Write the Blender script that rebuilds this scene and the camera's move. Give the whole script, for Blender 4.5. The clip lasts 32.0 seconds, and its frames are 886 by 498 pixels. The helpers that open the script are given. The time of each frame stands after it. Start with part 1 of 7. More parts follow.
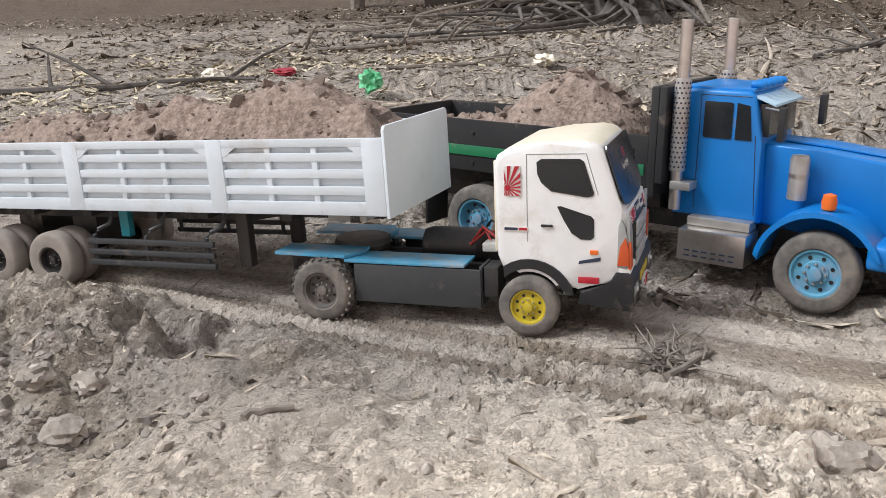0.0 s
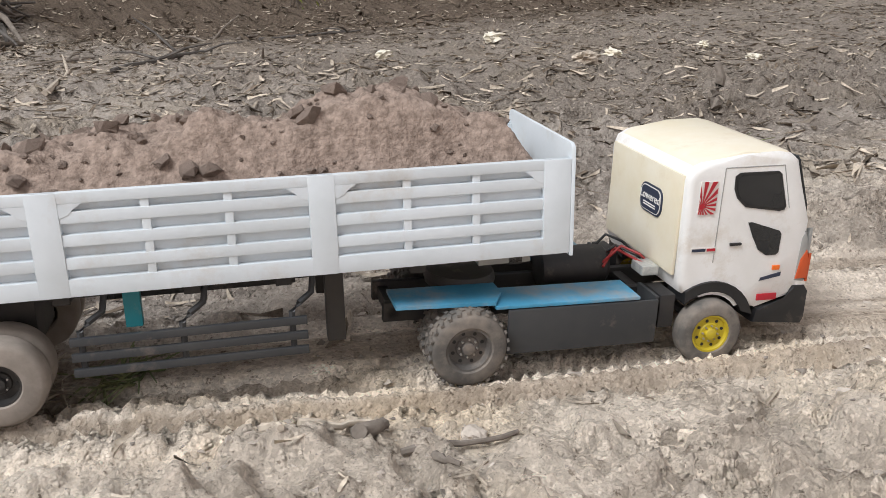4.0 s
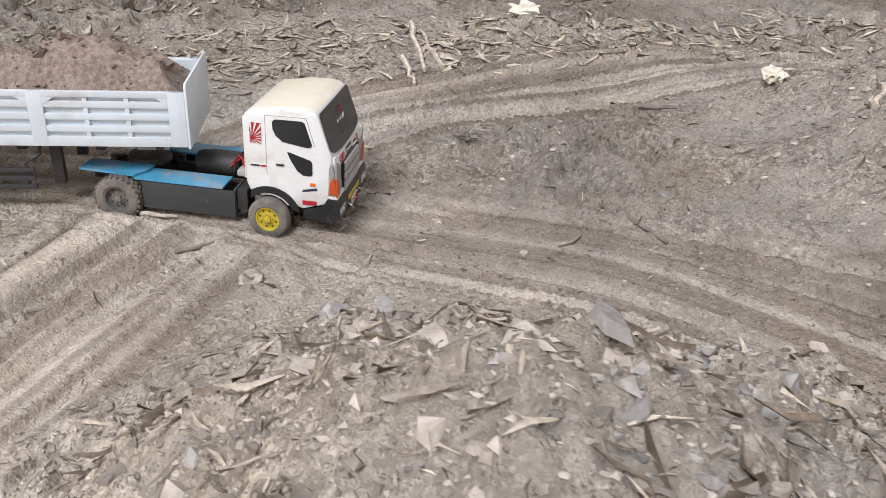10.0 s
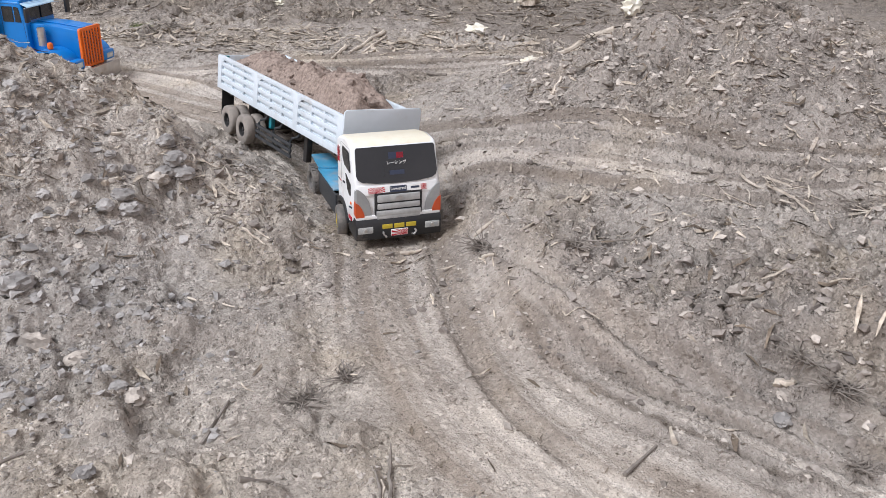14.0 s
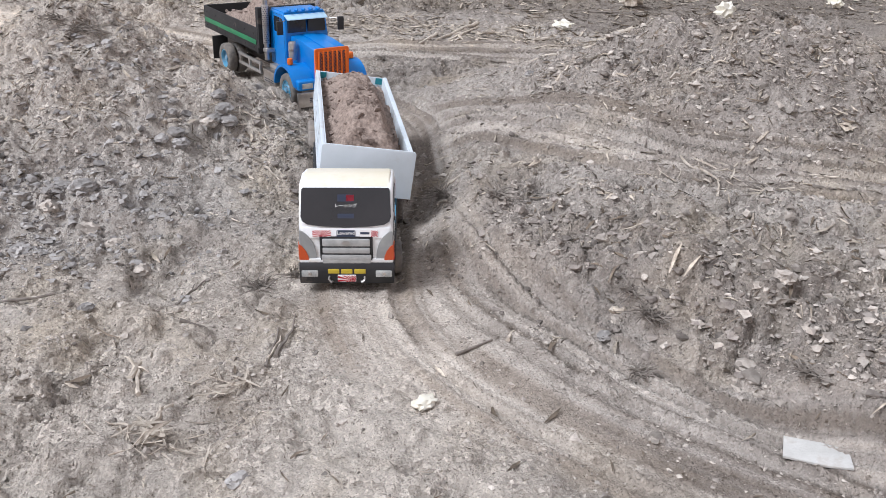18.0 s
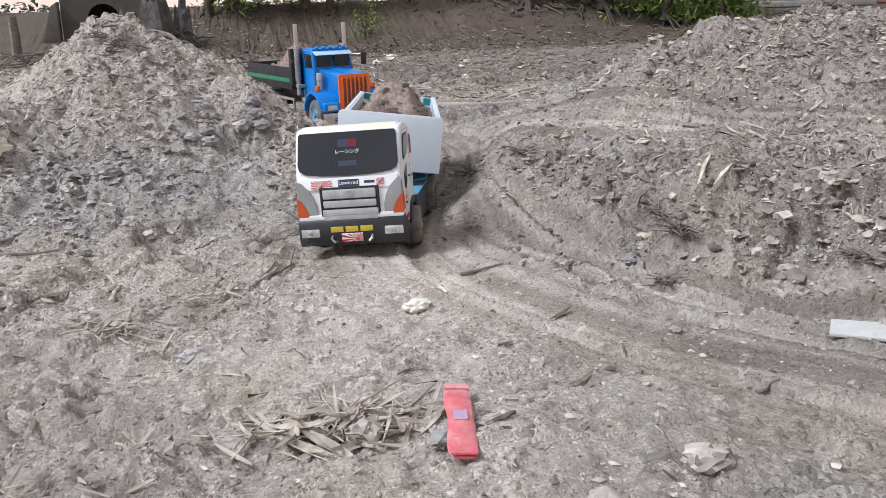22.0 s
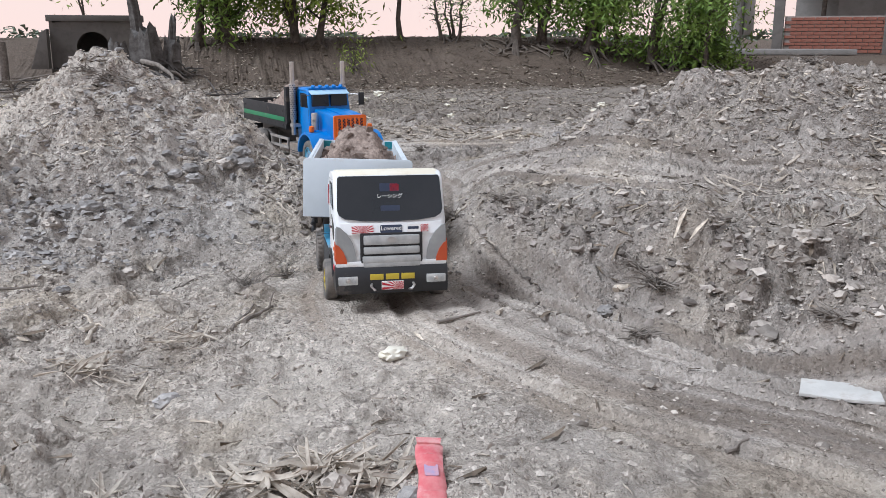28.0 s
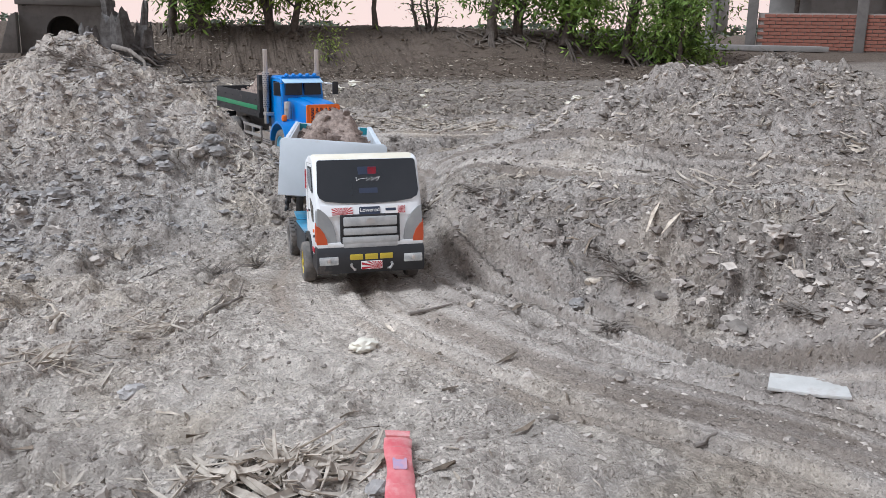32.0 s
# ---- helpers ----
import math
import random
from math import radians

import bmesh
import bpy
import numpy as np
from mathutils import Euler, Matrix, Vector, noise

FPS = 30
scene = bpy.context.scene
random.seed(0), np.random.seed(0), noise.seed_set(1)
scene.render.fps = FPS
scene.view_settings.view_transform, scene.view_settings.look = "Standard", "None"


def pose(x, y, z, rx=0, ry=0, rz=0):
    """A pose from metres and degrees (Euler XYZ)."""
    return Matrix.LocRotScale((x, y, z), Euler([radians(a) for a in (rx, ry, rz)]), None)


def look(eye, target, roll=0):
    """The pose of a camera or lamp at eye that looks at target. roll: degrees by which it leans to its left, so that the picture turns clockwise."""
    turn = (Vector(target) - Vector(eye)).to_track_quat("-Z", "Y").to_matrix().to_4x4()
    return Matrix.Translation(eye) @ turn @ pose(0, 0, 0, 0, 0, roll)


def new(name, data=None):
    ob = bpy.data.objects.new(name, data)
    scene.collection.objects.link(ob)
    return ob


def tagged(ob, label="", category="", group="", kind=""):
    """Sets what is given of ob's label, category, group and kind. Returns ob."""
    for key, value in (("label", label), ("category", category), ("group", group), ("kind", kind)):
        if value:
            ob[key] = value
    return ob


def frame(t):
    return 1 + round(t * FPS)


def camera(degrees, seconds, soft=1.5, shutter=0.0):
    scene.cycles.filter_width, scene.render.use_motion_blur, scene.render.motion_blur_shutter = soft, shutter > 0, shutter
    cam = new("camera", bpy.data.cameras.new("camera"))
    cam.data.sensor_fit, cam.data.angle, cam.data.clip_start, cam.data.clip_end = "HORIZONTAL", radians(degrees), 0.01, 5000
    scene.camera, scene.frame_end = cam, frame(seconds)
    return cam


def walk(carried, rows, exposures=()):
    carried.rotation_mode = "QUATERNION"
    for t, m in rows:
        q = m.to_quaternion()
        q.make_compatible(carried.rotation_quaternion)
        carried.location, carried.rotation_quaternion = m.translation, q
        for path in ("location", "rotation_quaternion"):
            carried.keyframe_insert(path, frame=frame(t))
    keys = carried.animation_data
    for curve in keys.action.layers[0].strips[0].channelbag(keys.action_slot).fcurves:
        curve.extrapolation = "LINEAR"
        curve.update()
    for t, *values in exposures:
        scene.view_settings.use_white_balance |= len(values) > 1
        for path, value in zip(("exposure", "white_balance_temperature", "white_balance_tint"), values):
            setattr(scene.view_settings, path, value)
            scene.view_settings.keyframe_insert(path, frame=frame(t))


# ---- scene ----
cam = camera(52.9, 32.0, 0.6, 0.08)
METRES, EYE, TILT, LEAN, TURN = 8.0, 0.57, -18.75, 2.0, 0.0
ROWS = [
    (0.0, 0.0, 0.0, 0.0, 0.0, 0.0, -0.0),
    (0.5, 0.0045, 0.0019, -0.0005, -2.34, -0.32, 0.56),
    (1.0, 0.0155, 0.0019, -0.0011, -6.91, -0.6, 1.7),
    (1.5, 0.0255, -0.0036, -0.0018, -12.2, -0.8, 3.16),
    (2.0, 0.0298, -0.0068, -0.0046, -17.29, -0.94, 4.76),
    (2.5, 0.0341, -0.0092, -0.0041, -21.79, -1.15, 6.22),
    (3.0, 0.0416, -0.0108, -0.0051, -26.14, -1.44, 7.72),
    (3.5, 0.0471, -0.0147, -0.0065, -30.74, -1.81, 9.23),
    (5.5, 0.0785, -0.0329, -0.0101, -53.55, -5.67, 13.74),
    (6.0, 0.0895, -0.0376, -0.01, -60.31, -8.16, 14.97),
    (6.5, 0.1136, -0.0472, -0.0048, -67.25, -11.71, 16.04),
    (7.0, 0.1432, -0.062, 0.0055, -72.51, -15.43, 16.57),
    (7.5, 0.1697, -0.0877, 0.001, -74.65, -18.41, 16.43),
    (8.0, 0.1838, -0.1267, -0.0006, -72.95, -19.82, 15.68),
    (8.5, 0.1819, -0.1736, -0.0051, -68.36, -19.46, 14.68),
    (9.0, 0.1964, -0.2042, -0.0152, -62.81, -18.41, 13.29),
    (9.5, 0.2053, -0.243, -0.0342, -57.52, -16.95, 12.14),
    (10.0, 0.2017, -0.296, -0.0457, -52.55, -15.39, 11.17),
    (10.5, 0.2048, -0.3411, -0.0543, -48.0, -13.77, 10.03),
    (11.0, 0.2208, -0.3865, -0.0608, -43.93, -11.94, 8.94),
    (11.5, 0.2427, -0.4273, -0.0766, -40.52, -10.14, 8.07),
    (12.0, 0.2424, -0.4649, -0.0931, -38.11, -8.86, 7.53),
    (12.5, 0.2462, -0.504, -0.1023, -36.11, -8.01, 7.31),
    (13.0, 0.254, -0.5446, -0.1154, -34.03, -7.53, 7.23),
    (13.5, 0.2526, -0.5758, -0.1263, -31.67, -7.18, 6.94),
    (14.0, 0.2531, -0.609, -0.1381, -29.29, -6.79, 6.55),
    (14.5, 0.2609, -0.6414, -0.1513, -27.3, -6.41, 6.21),
    (15.0, 0.2505, -0.6724, -0.1648, -25.3, -6.06, 5.85),
    (15.5, 0.2568, -0.6915, -0.1654, -23.06, -5.88, 5.17),
    (17.5, 0.2916, -0.6996, -0.1563, -17.96, -6.57, 2.34),
    (18.0, 0.2913, -0.7006, -0.1555, -18.13, -6.22, 2.21),
    (18.5, 0.2924, -0.702, -0.1549, -18.01, -5.56, 2.23),
    (19.0, 0.2935, -0.7016, -0.1544, -17.6, -4.65, 2.52),
    (19.5, 0.2949, -0.6966, -0.1558, -17.03, -3.37, 3.15),
    (20.0, 0.2985, -0.6922, -0.1671, -16.15, -1.73, 3.86),
    (20.5, 0.31, -0.688, -0.2084, -14.95, 0.11, 4.31),
    (21.0, 0.3179, -0.683, -0.22, -13.66, 1.58, 4.33),
    (21.5, 0.3183, -0.6879, -0.2193, -12.54, 2.69, 4.04),
    (22.0, 0.3172, -0.6885, -0.2197, -12.11, 3.25, 3.77),
    (22.5, 0.3153, -0.6887, -0.2184, -12.23, 3.58, 3.58),
    (23.0, 0.3165, -0.6891, -0.217, -12.49, 4.04, 3.54),
    (23.5, 0.3166, -0.6889, -0.2166, -12.44, 4.79, 3.46),
    (24.0, 0.3164, -0.6904, -0.2152, -11.94, 5.6, 3.3),
    (24.5, 0.3158, -0.6909, -0.2158, -11.23, 6.36, 3.02),
    (25.0, 0.3167, -0.6904, -0.2167, -10.64, 6.7, 2.72),
    (25.5, 0.3178, -0.6905, -0.2173, -10.32, 6.63, 2.39),
    (27.5, 0.3167, -0.6901, -0.2174, -12.63, 5.43, 2.1),
    (28.0, 0.3181, -0.6909, -0.2163, -13.28, 5.38, 2.4),
    (28.5, 0.3189, -0.6906, -0.216, -13.49, 5.33, 2.69),
    (29.0, 0.3206, -0.6914, -0.2172, -13.33, 5.18, 2.83),
    (29.5, 0.3203, -0.6911, -0.2167, -13.1, 4.92, 2.77),
    (30.0, 0.3218, -0.691, -0.2179, -13.15, 4.75, 2.56),
    (30.5, 0.3212, -0.6904, -0.2186, -13.56, 4.64, 2.31),
    (31.0, 0.319, -0.6902, -0.2177, -14.22, 4.64, 2.12),
    (31.5, 0.3185, -0.6895, -0.2164, -14.79, 4.66, 1.97),
    (32.0, 0.3189, -0.6896, -0.2161, -15.01, 4.75, 1.96),
]
walk(cam, [(t, pose(0, 0, EYE, TILT, LEAN, TURN) @ pose(METRES * x, METRES * y, METRES * z, 90 + pitch, roll, yaw)) for t, x, y, z, yaw, pitch, roll in ROWS],
     exposures=[(0.0, 0.0, 6050, 8), (3.0, -0.1, 6050, 8), (6.0, -0.3, 6350, 8), (9.0, -0.24, 6100, 9), (12.0, -0.06, 5900, 10), (19.0, -0.02, 5650, 9), (32.0, -0.12, 5450, 7)])

# ---- light: a hazy, overcast late afternoon ----
world = bpy.data.worlds.new("hazy_sky")
scene.world = world
world.use_nodes = True
wn = world.node_tree
wn.nodes.clear()
sky = wn.nodes.new("ShaderNodeTexSky")
sky.sky_type = "NISHITA"
sky.sun_disc = False
sky.sun_elevation = radians(50)
sky.sun_rotation = radians(261)
sky.dust_density = 4.0
sky.air_density = 1.0
# haze: peach and bright at the horizon all round, greyer overhead
way_up = wn.nodes.new("ShaderNodeSeparateXYZ")
wn.links.new(wn.nodes.new("ShaderNodeTexCoord").outputs["Generated"], way_up.inputs[0])
haze = wn.nodes.new("ShaderNodeValToRGB")
haze.color_ramp.elements.new(0.35)
for spot, (at_, tone_) in enumerate(((0.0, (19.5, 13.8, 11.2, 1)), (0.35, (11.4, 9.6, 8.6, 1)), (1.0, (8.9, 8.3, 7.9, 1)))):
    haze.color_ramp.elements[spot].position, haze.color_ramp.elements[spot].color = at_, tone_
wn.links.new(way_up.outputs[2], haze.inputs[0])
blend = wn.nodes.new("ShaderNodeMix")
blend.data_type = "RGBA"
blend.inputs[0].default_value = 0.7
bg = wn.nodes.new("ShaderNodeBackground")
bg.inputs[1].default_value = 0.086
wout = wn.nodes.new("ShaderNodeOutputWorld")
wn.links.new(sky.outputs[0], blend.inputs[6])
wn.links.new(haze.outputs[0], blend.inputs[7])
wn.links.new(blend.outputs[2], bg.inputs[0])
wn.links.new(bg.outputs[0], wout.inputs[0])
sun_data = bpy.data.lights.new("sun", "SUN")
sun_data.energy = 3.4
sun_data.angle = radians(22)
sun_data.color = (1.0, 0.97, 0.95)
sun = new("sun", sun_data)
sun.matrix_world = look((-3.9, -0.6, 4.75), (0, 0, 0))


# ---- materials ----
def material(name, color, rough=0.8, metal=0.0, color2=None, scale=20.0, bump=0.0, bump_scale=60.0, spec=0.5, detail=5.0,
             dirt=None, dirt_amount=0.0, dirt_scale=8.0, per_object=0.0):
    """A procedural surface: two colours in grain, a second scale of dirt, and fine relief."""
    m = bpy.data.materials.new(name)
    m.use_nodes = True
    nt = m.node_tree
    p = nt.nodes["Principled BSDF"]
    p.inputs["Roughness"].default_value = rough
    p.inputs["Metallic"].default_value = metal
    p.inputs["Specular IOR Level"].default_value = spec
    co = nt.nodes.new("ShaderNodeTexCoord")
    last = None
    c2 = color2 or tuple(c * 0.8 for c in color)
    n = nt.nodes.new("ShaderNodeTexNoise")
    n.inputs["Scale"].default_value = scale
    n.inputs["Detail"].default_value = detail
    n.inputs["Roughness"].default_value = 0.65
    nt.links.new(co.outputs["Object"], n.inputs["Vector"])
    ramp = nt.nodes.new("ShaderNodeValToRGB")
    ramp.color_ramp.elements[0].position, ramp.color_ramp.elements[1].position = 0.36, 0.64
    ramp.color_ramp.elements[0].color, ramp.color_ramp.elements[1].color = (*c2, 1), (*color, 1)
    nt.links.new(n.outputs["Fac"], ramp.inputs["Fac"])
    last = ramp.outputs["Color"]
    if dirt:
        d = nt.nodes.new("ShaderNodeTexNoise")
        d.inputs["Scale"].default_value = dirt_scale
        d.inputs["Detail"].default_value = 8.0
        d.inputs["Roughness"].default_value = 0.7
        nt.links.new(co.outputs["Object"], d.inputs["Vector"])
        mr = nt.nodes.new("ShaderNodeMapRange")
        mr.inputs["From Min"].default_value, mr.inputs["From Max"].default_value = 0.62 - 0.3 * dirt_amount, 0.78 - 0.2 * dirt_amount
        mr.inputs["To Max"].default_value = min(1.0, 0.55 + 0.4 * dirt_amount)
        nt.links.new(d.outputs["Fac"], mr.inputs["Value"])
        mx = nt.nodes.new("ShaderNodeMix")
        mx.data_type = "RGBA"
        mx.inputs[7].default_value = (*dirt, 1)
        nt.links.new(mr.outputs[0], mx.inputs[0])
        nt.links.new(last, mx.inputs[6])
        last = mx.outputs[2]
    if per_object:
        oi = nt.nodes.new("ShaderNodeNewGeometry")
        mr2 = nt.nodes.new("ShaderNodeMapRange")
        mr2.inputs["To Min"].default_value, mr2.inputs["To Max"].default_value = 1 - per_object, 1 + per_object
        nt.links.new(oi.outputs["Random Per Island"], mr2.inputs["Value"])
        vm = nt.nodes.new("ShaderNodeVectorMath")
        vm.operation = "SCALE"
        nt.links.new(last, vm.inputs[0])
        nt.links.new(mr2.outputs[0], vm.inputs["Scale"])
        last = vm.outputs[0]
    nt.links.new(last, p.inputs["Base Color"])
    if bump:
        b = nt.nodes.new("ShaderNodeTexNoise")
        b.inputs["Scale"].default_value = bump_scale
        b.inputs["Detail"].default_value = 6.0
        nt.links.new(co.outputs["Object"], b.inputs["Vector"])
        bp = nt.nodes.new("ShaderNodeBump")
        bp.inputs["Strength"].default_value = bump
        bp.inputs["Distance"].default_value = 0.004
        nt.links.new(b.outputs["Fac"], bp.inputs["Height"])
        nt.links.new(bp.outputs[0], p.inputs["Normal"])
    return m


DUST = (0.33, 0.27, 0.215)
M_WHITE = material("white_paint", (0.82, 0.83, 0.83), 0.4, 0, (0.76, 0.77, 0.76), 14, 0.06, 120, dirt=(0.50, 0.44, 0.35), dirt_amount=0.25, dirt_scale=11)
M_ROOF = material("cream_paint", (0.80, 0.77, 0.66), 0.38, 0, (0.74, 0.68, 0.52), 6, 0.05, 90, dirt=(0.6, 0.5, 0.33), dirt_amount=0.2)
M_TRAILER = material("trailer_white", (0.66, 0.72, 0.77), 0.5, 0, (0.60, 0.66, 0.70), 9, 0.08, 60, dirt=(0.46, 0.42, 0.37), dirt_amount=0.3, dirt_scale=7)
M_BLACK = material("black_plastic", (0.014, 0.015, 0.017), 0.42, 0, (0.022, 0.023, 0.025), 12, 0.05, 80, dirt=DUST, dirt_amount=0.02)
M_CHASSIS = material("chassis_black", (0.02, 0.02, 0.022), 0.55, 0, (0.035, 0.032, 0.029), 18, 0.1, 80, dirt=DUST, dirt_amount=0.15)
M_SKIRT = material("skirt_grey", (0.034, 0.038, 0.043), 0.5, 0, (0.05, 0.052, 0.054), 10, 0.05, 90, dirt=DUST, dirt_amount=0.1, dirt_scale=10)
M_GLASS = material("dark_window", (0.012, 0.015, 0.018), 0.16, 0, (0.02, 0.022, 0.025), 5, 0, spec=0.6)
M_TYRE = material("tyre_rubber", (0.15, 0.14, 0.128), 0.85, 0, (0.095, 0.09, 0.083), 30, 0.15, 120, dirt=(0.28, 0.24, 0.20), dirt_amount=0.6, dirt_scale=14)
M_TYREPALE = material("dusty_slick_rubber", (0.30, 0.27, 0.24), 0.9, 0, (0.22, 0.195, 0.17), 22, 0.1, 120, dirt=(0.36, 0.31, 0.265), dirt_amount=0.5, dirt_scale=10)
M_RIM = material("grey_rim", (0.16, 0.15, 0.14), 0.6, 0.2, (0.10, 0.095, 0.09), 30, dirt=DUST, dirt_amount=0.35, dirt_scale=20)
M_YELLOW = material("yellow_rim", (0.54, 0.43, 0.02), 0.5, 0, (0.42, 0.33, 0.02), 30, dirt=DUST, dirt_amount=0.12, dirt_scale=20)
M_BLUE = material("blue_paint", (0.012, 0.20, 0.60), 0.38, 0, (0.010, 0.175, 0.53), 8, 0.04, 90, dirt=DUST, dirt_amount=0.05, dirt_scale=6)
M_DECK = material("deck_blue", (0.09, 0.36, 0.58), 0.5, 0, (0.06, 0.26, 0.42), 10, 0.05, 80, dirt=(0.36, 0.32, 0.28), dirt_amount=0.6, dirt_scale=12)
M_RIMBLUE = material("blue_rim", (0.14, 0.32, 0.50), 0.5, 0, (0.09, 0.30, 0.42), 20, dirt=DUST, dirt_amount=0.35, dirt_scale=20)
M_ORANGE = material("orange_plastic", (0.80, 0.17, 0.015), 0.4, 0, (0.72, 0.14, 0.012), 10, dirt=DUST, dirt_amount=0.1)
M_AMBER = material("amber_lens", (0.52, 0.085, 0.02), 0.35, 0, (0.44, 0.07, 0.02), 12, dirt=DUST, dirt_amount=0.1)
M_CHROME = material("dull_chrome", (0.60, 0.57, 0.54), 0.28, 0.9, (0.5, 0.48, 0.46), 20, 0.04, 60, dirt=DUST, dirt_amount=0.35, dirt_scale=12)
M_ALU = material("brushed_metal", (0.50, 0.49, 0.47), 0.4, 0.7, (0.42, 0.41, 0.40), 25, dirt=DUST, dirt_amount=0.4)
M_GREY = material("grey_trim", (0.36, 0.37, 0.36), 0.45, 0.1, (0.28, 0.29, 0.29), 14, 0.05, 60, dirt=DUST, dirt_amount=0.2)
M_RED = material("red_sticker", (0.42, 0.015, 0.03), 0.45, 0, (0.36, 0.012, 0.025), 10)
M_INK = material("dark_ink", (0.02, 0.03, 0.06), 0.5, 0, (0.03, 0.04, 0.07), 10)
M_PALE = material("pale_sticker", (0.78, 0.77, 0.74), 0.45, 0, (0.72, 0.71, 0.68), 20)
M_BED = material("dark_bed", (0.018, 0.019, 0.021), 0.6, 0, (0.03, 0.03, 0.031), 9, 0.08, 60, spec=0.3, dirt=DUST, dirt_amount=0.12)
M_GREEN = material("green_stripe", (0.02, 0.20, 0.08), 0.5, 0, (0.02, 0.16, 0.07), 10, dirt=DUST, dirt_amount=0.2)
M_TEAL = material("teal_bracket", (0.02, 0.22, 0.27), 0.5, 0, (0.02, 0.18, 0.22), 10, dirt=DUST, dirt_amount=0.2)
M_CABLE = material("red_cable", (0.35, 0.03, 0.03), 0.5)
M_LAMP = material("lamp_glass", (0.62, 0.64, 0.62), 0.2, 0.3, (0.4, 0.42, 0.42), 60)
M_SILVER = material("silver_paint", (0.50, 0.51, 0.50), 0.4, 0.2, (0.36, 0.37, 0.37), 30, 0.1, 60, dirt=DUST, dirt_amount=0.15)
M_VISOR = material("pale_visor", (0.50, 0.70, 0.84), 0.3, 0.1, (0.42, 0.62, 0.78), 10, dirt=DUST, dirt_amount=0.1)
M_YPLATE = material("yellow_plate", (0.55, 0.42, 0.03), 0.5, 0, (0.45, 0.34, 0.03), 20, dirt=DUST, dirt_amount=0.25)


# ---- mesh tools ----
def finish(name, bm, mat, parent=None, label="", smooth=0):
    me = bpy.data.meshes.new(name)
    bmesh.ops.recalc_face_normals(bm, faces=bm.faces)
    if smooth:
        for f in bm.faces:
            f.smooth = True
        for e in bm.edges:
            if len(e.link_faces) == 2 and e.calc_face_angle(0) > radians(smooth):
                e.smooth = False
    bm.to_mesh(me)
    bm.free()
    for mm in (mat if isinstance(mat, (list, tuple)) else [mat]):
        me.materials.append(mm)
    ob = new(name, me)
    if parent:
        ob.parent = parent
    if label:
        ob["label"] = label
    return ob


def part(name, bm, mat, parent, label="", smooth=35):
    return finish(name, bm, mat, parent, label, smooth)


def thing(name, label, category, group="", kind=""):
    return tagged(new(name), label, category, group, kind)


def box(x0, x1, y0, y1, z0, z1, bevel=0.0, bm=None, seg=2):
    bm = bm or bmesh.new()
    v = [bm.verts.new((x, y, z)) for x in (x0, x1) for y in (y0, y1) for z in (z0, z1)]
    fs = [bm.faces.new([v[i] for i in q]) for q in ((0, 1, 3, 2), (4, 6, 7, 5), (0, 4, 5, 1), (2, 3, 7, 6), (0, 2, 6, 4), (1, 5, 7, 3))]
    if bevel:
        es = list({e for f in fs for e in f.edges})
        bmesh.ops.bevel(bm, geom=es, offset=bevel, segments=seg, affect="EDGES", profile=0.6)
    return bm


def prism(profile, y0, y1, bevel=0.0, bm=None, axis="y", seg=2):
    """A flat outline (two coordinates) drawn out along an axis."""
    bm = bm or bmesh.new()

    def at(a, b, c):
        return (a, c, b) if axis == "y" else (c, a, b) if axis == "x" else (a, b, c)
    lo = [bm.verts.new(at(a, b, y0)) for a, b in profile]
    hi = [bm.verts.new(at(a, b, y1)) for a, b in profile]
    n = len(profile)
    fs = [bm.faces.new(lo), bm.faces.new(hi[::-1])]
    fs += [bm.faces.new((lo[i], hi[i], hi[(i + 1) % n], lo[(i + 1) % n])) for i in range(n)]
    if bevel:
        es = [e for e in {e for f in fs[:2] for e in f.edges}]
        bmesh.ops.bevel(bm, geom=es, offset=bevel, segments=seg, affect="EDGES", profile=0.6)
    return bm


def rounded(x0, x1, z0, z1, r, n=4):
    """Outline of a rectangle with round corners."""
    out = []
    for cx, cz, a in ((x1 - r, z1 - r, 0), (x0 + r, z1 - r, 90), (x0 + r, z0 + r, 180), (x1 - r, z0 + r, 270)):
        for k in range(n + 1):
            t = radians(a + 90 * k / n)
            out.append((cx + r * math.cos(t), cz + r * math.sin(t)))
    return out


def lathe(profile, bm=None, n=32, centre=(0, 0, 0), axis="y", caps=3):
    """A profile of (radius, along) turned round an axis; caps: 1 closes the end, 2 the start."""
    bm = bm or bmesh.new()
    rings = []
    for r, a in profile:
        ring = []
        for k in range(n):
            t = 2 * math.pi * k / n
            c, s = r * math.cos(t), r * math.sin(t)
            p = (c, a, s) if axis == "y" else (a, c, s) if axis == "x" else (c, s, a)
            ring.append(bm.verts.new((p[0] + centre[0], p[1] + centre[1], p[2] + centre[2])))
        rings.append(ring)
    for a, b in zip(rings, rings[1:]):
        for k in range(n):
            bm.faces.new((a[k], a[(k + 1) % n], b[(k + 1) % n], b[k]))
    if caps & 2:
        bm.faces.new(rings[0])
    if caps & 1:
        bm.faces.new(rings[-1][::-1])
    return bm


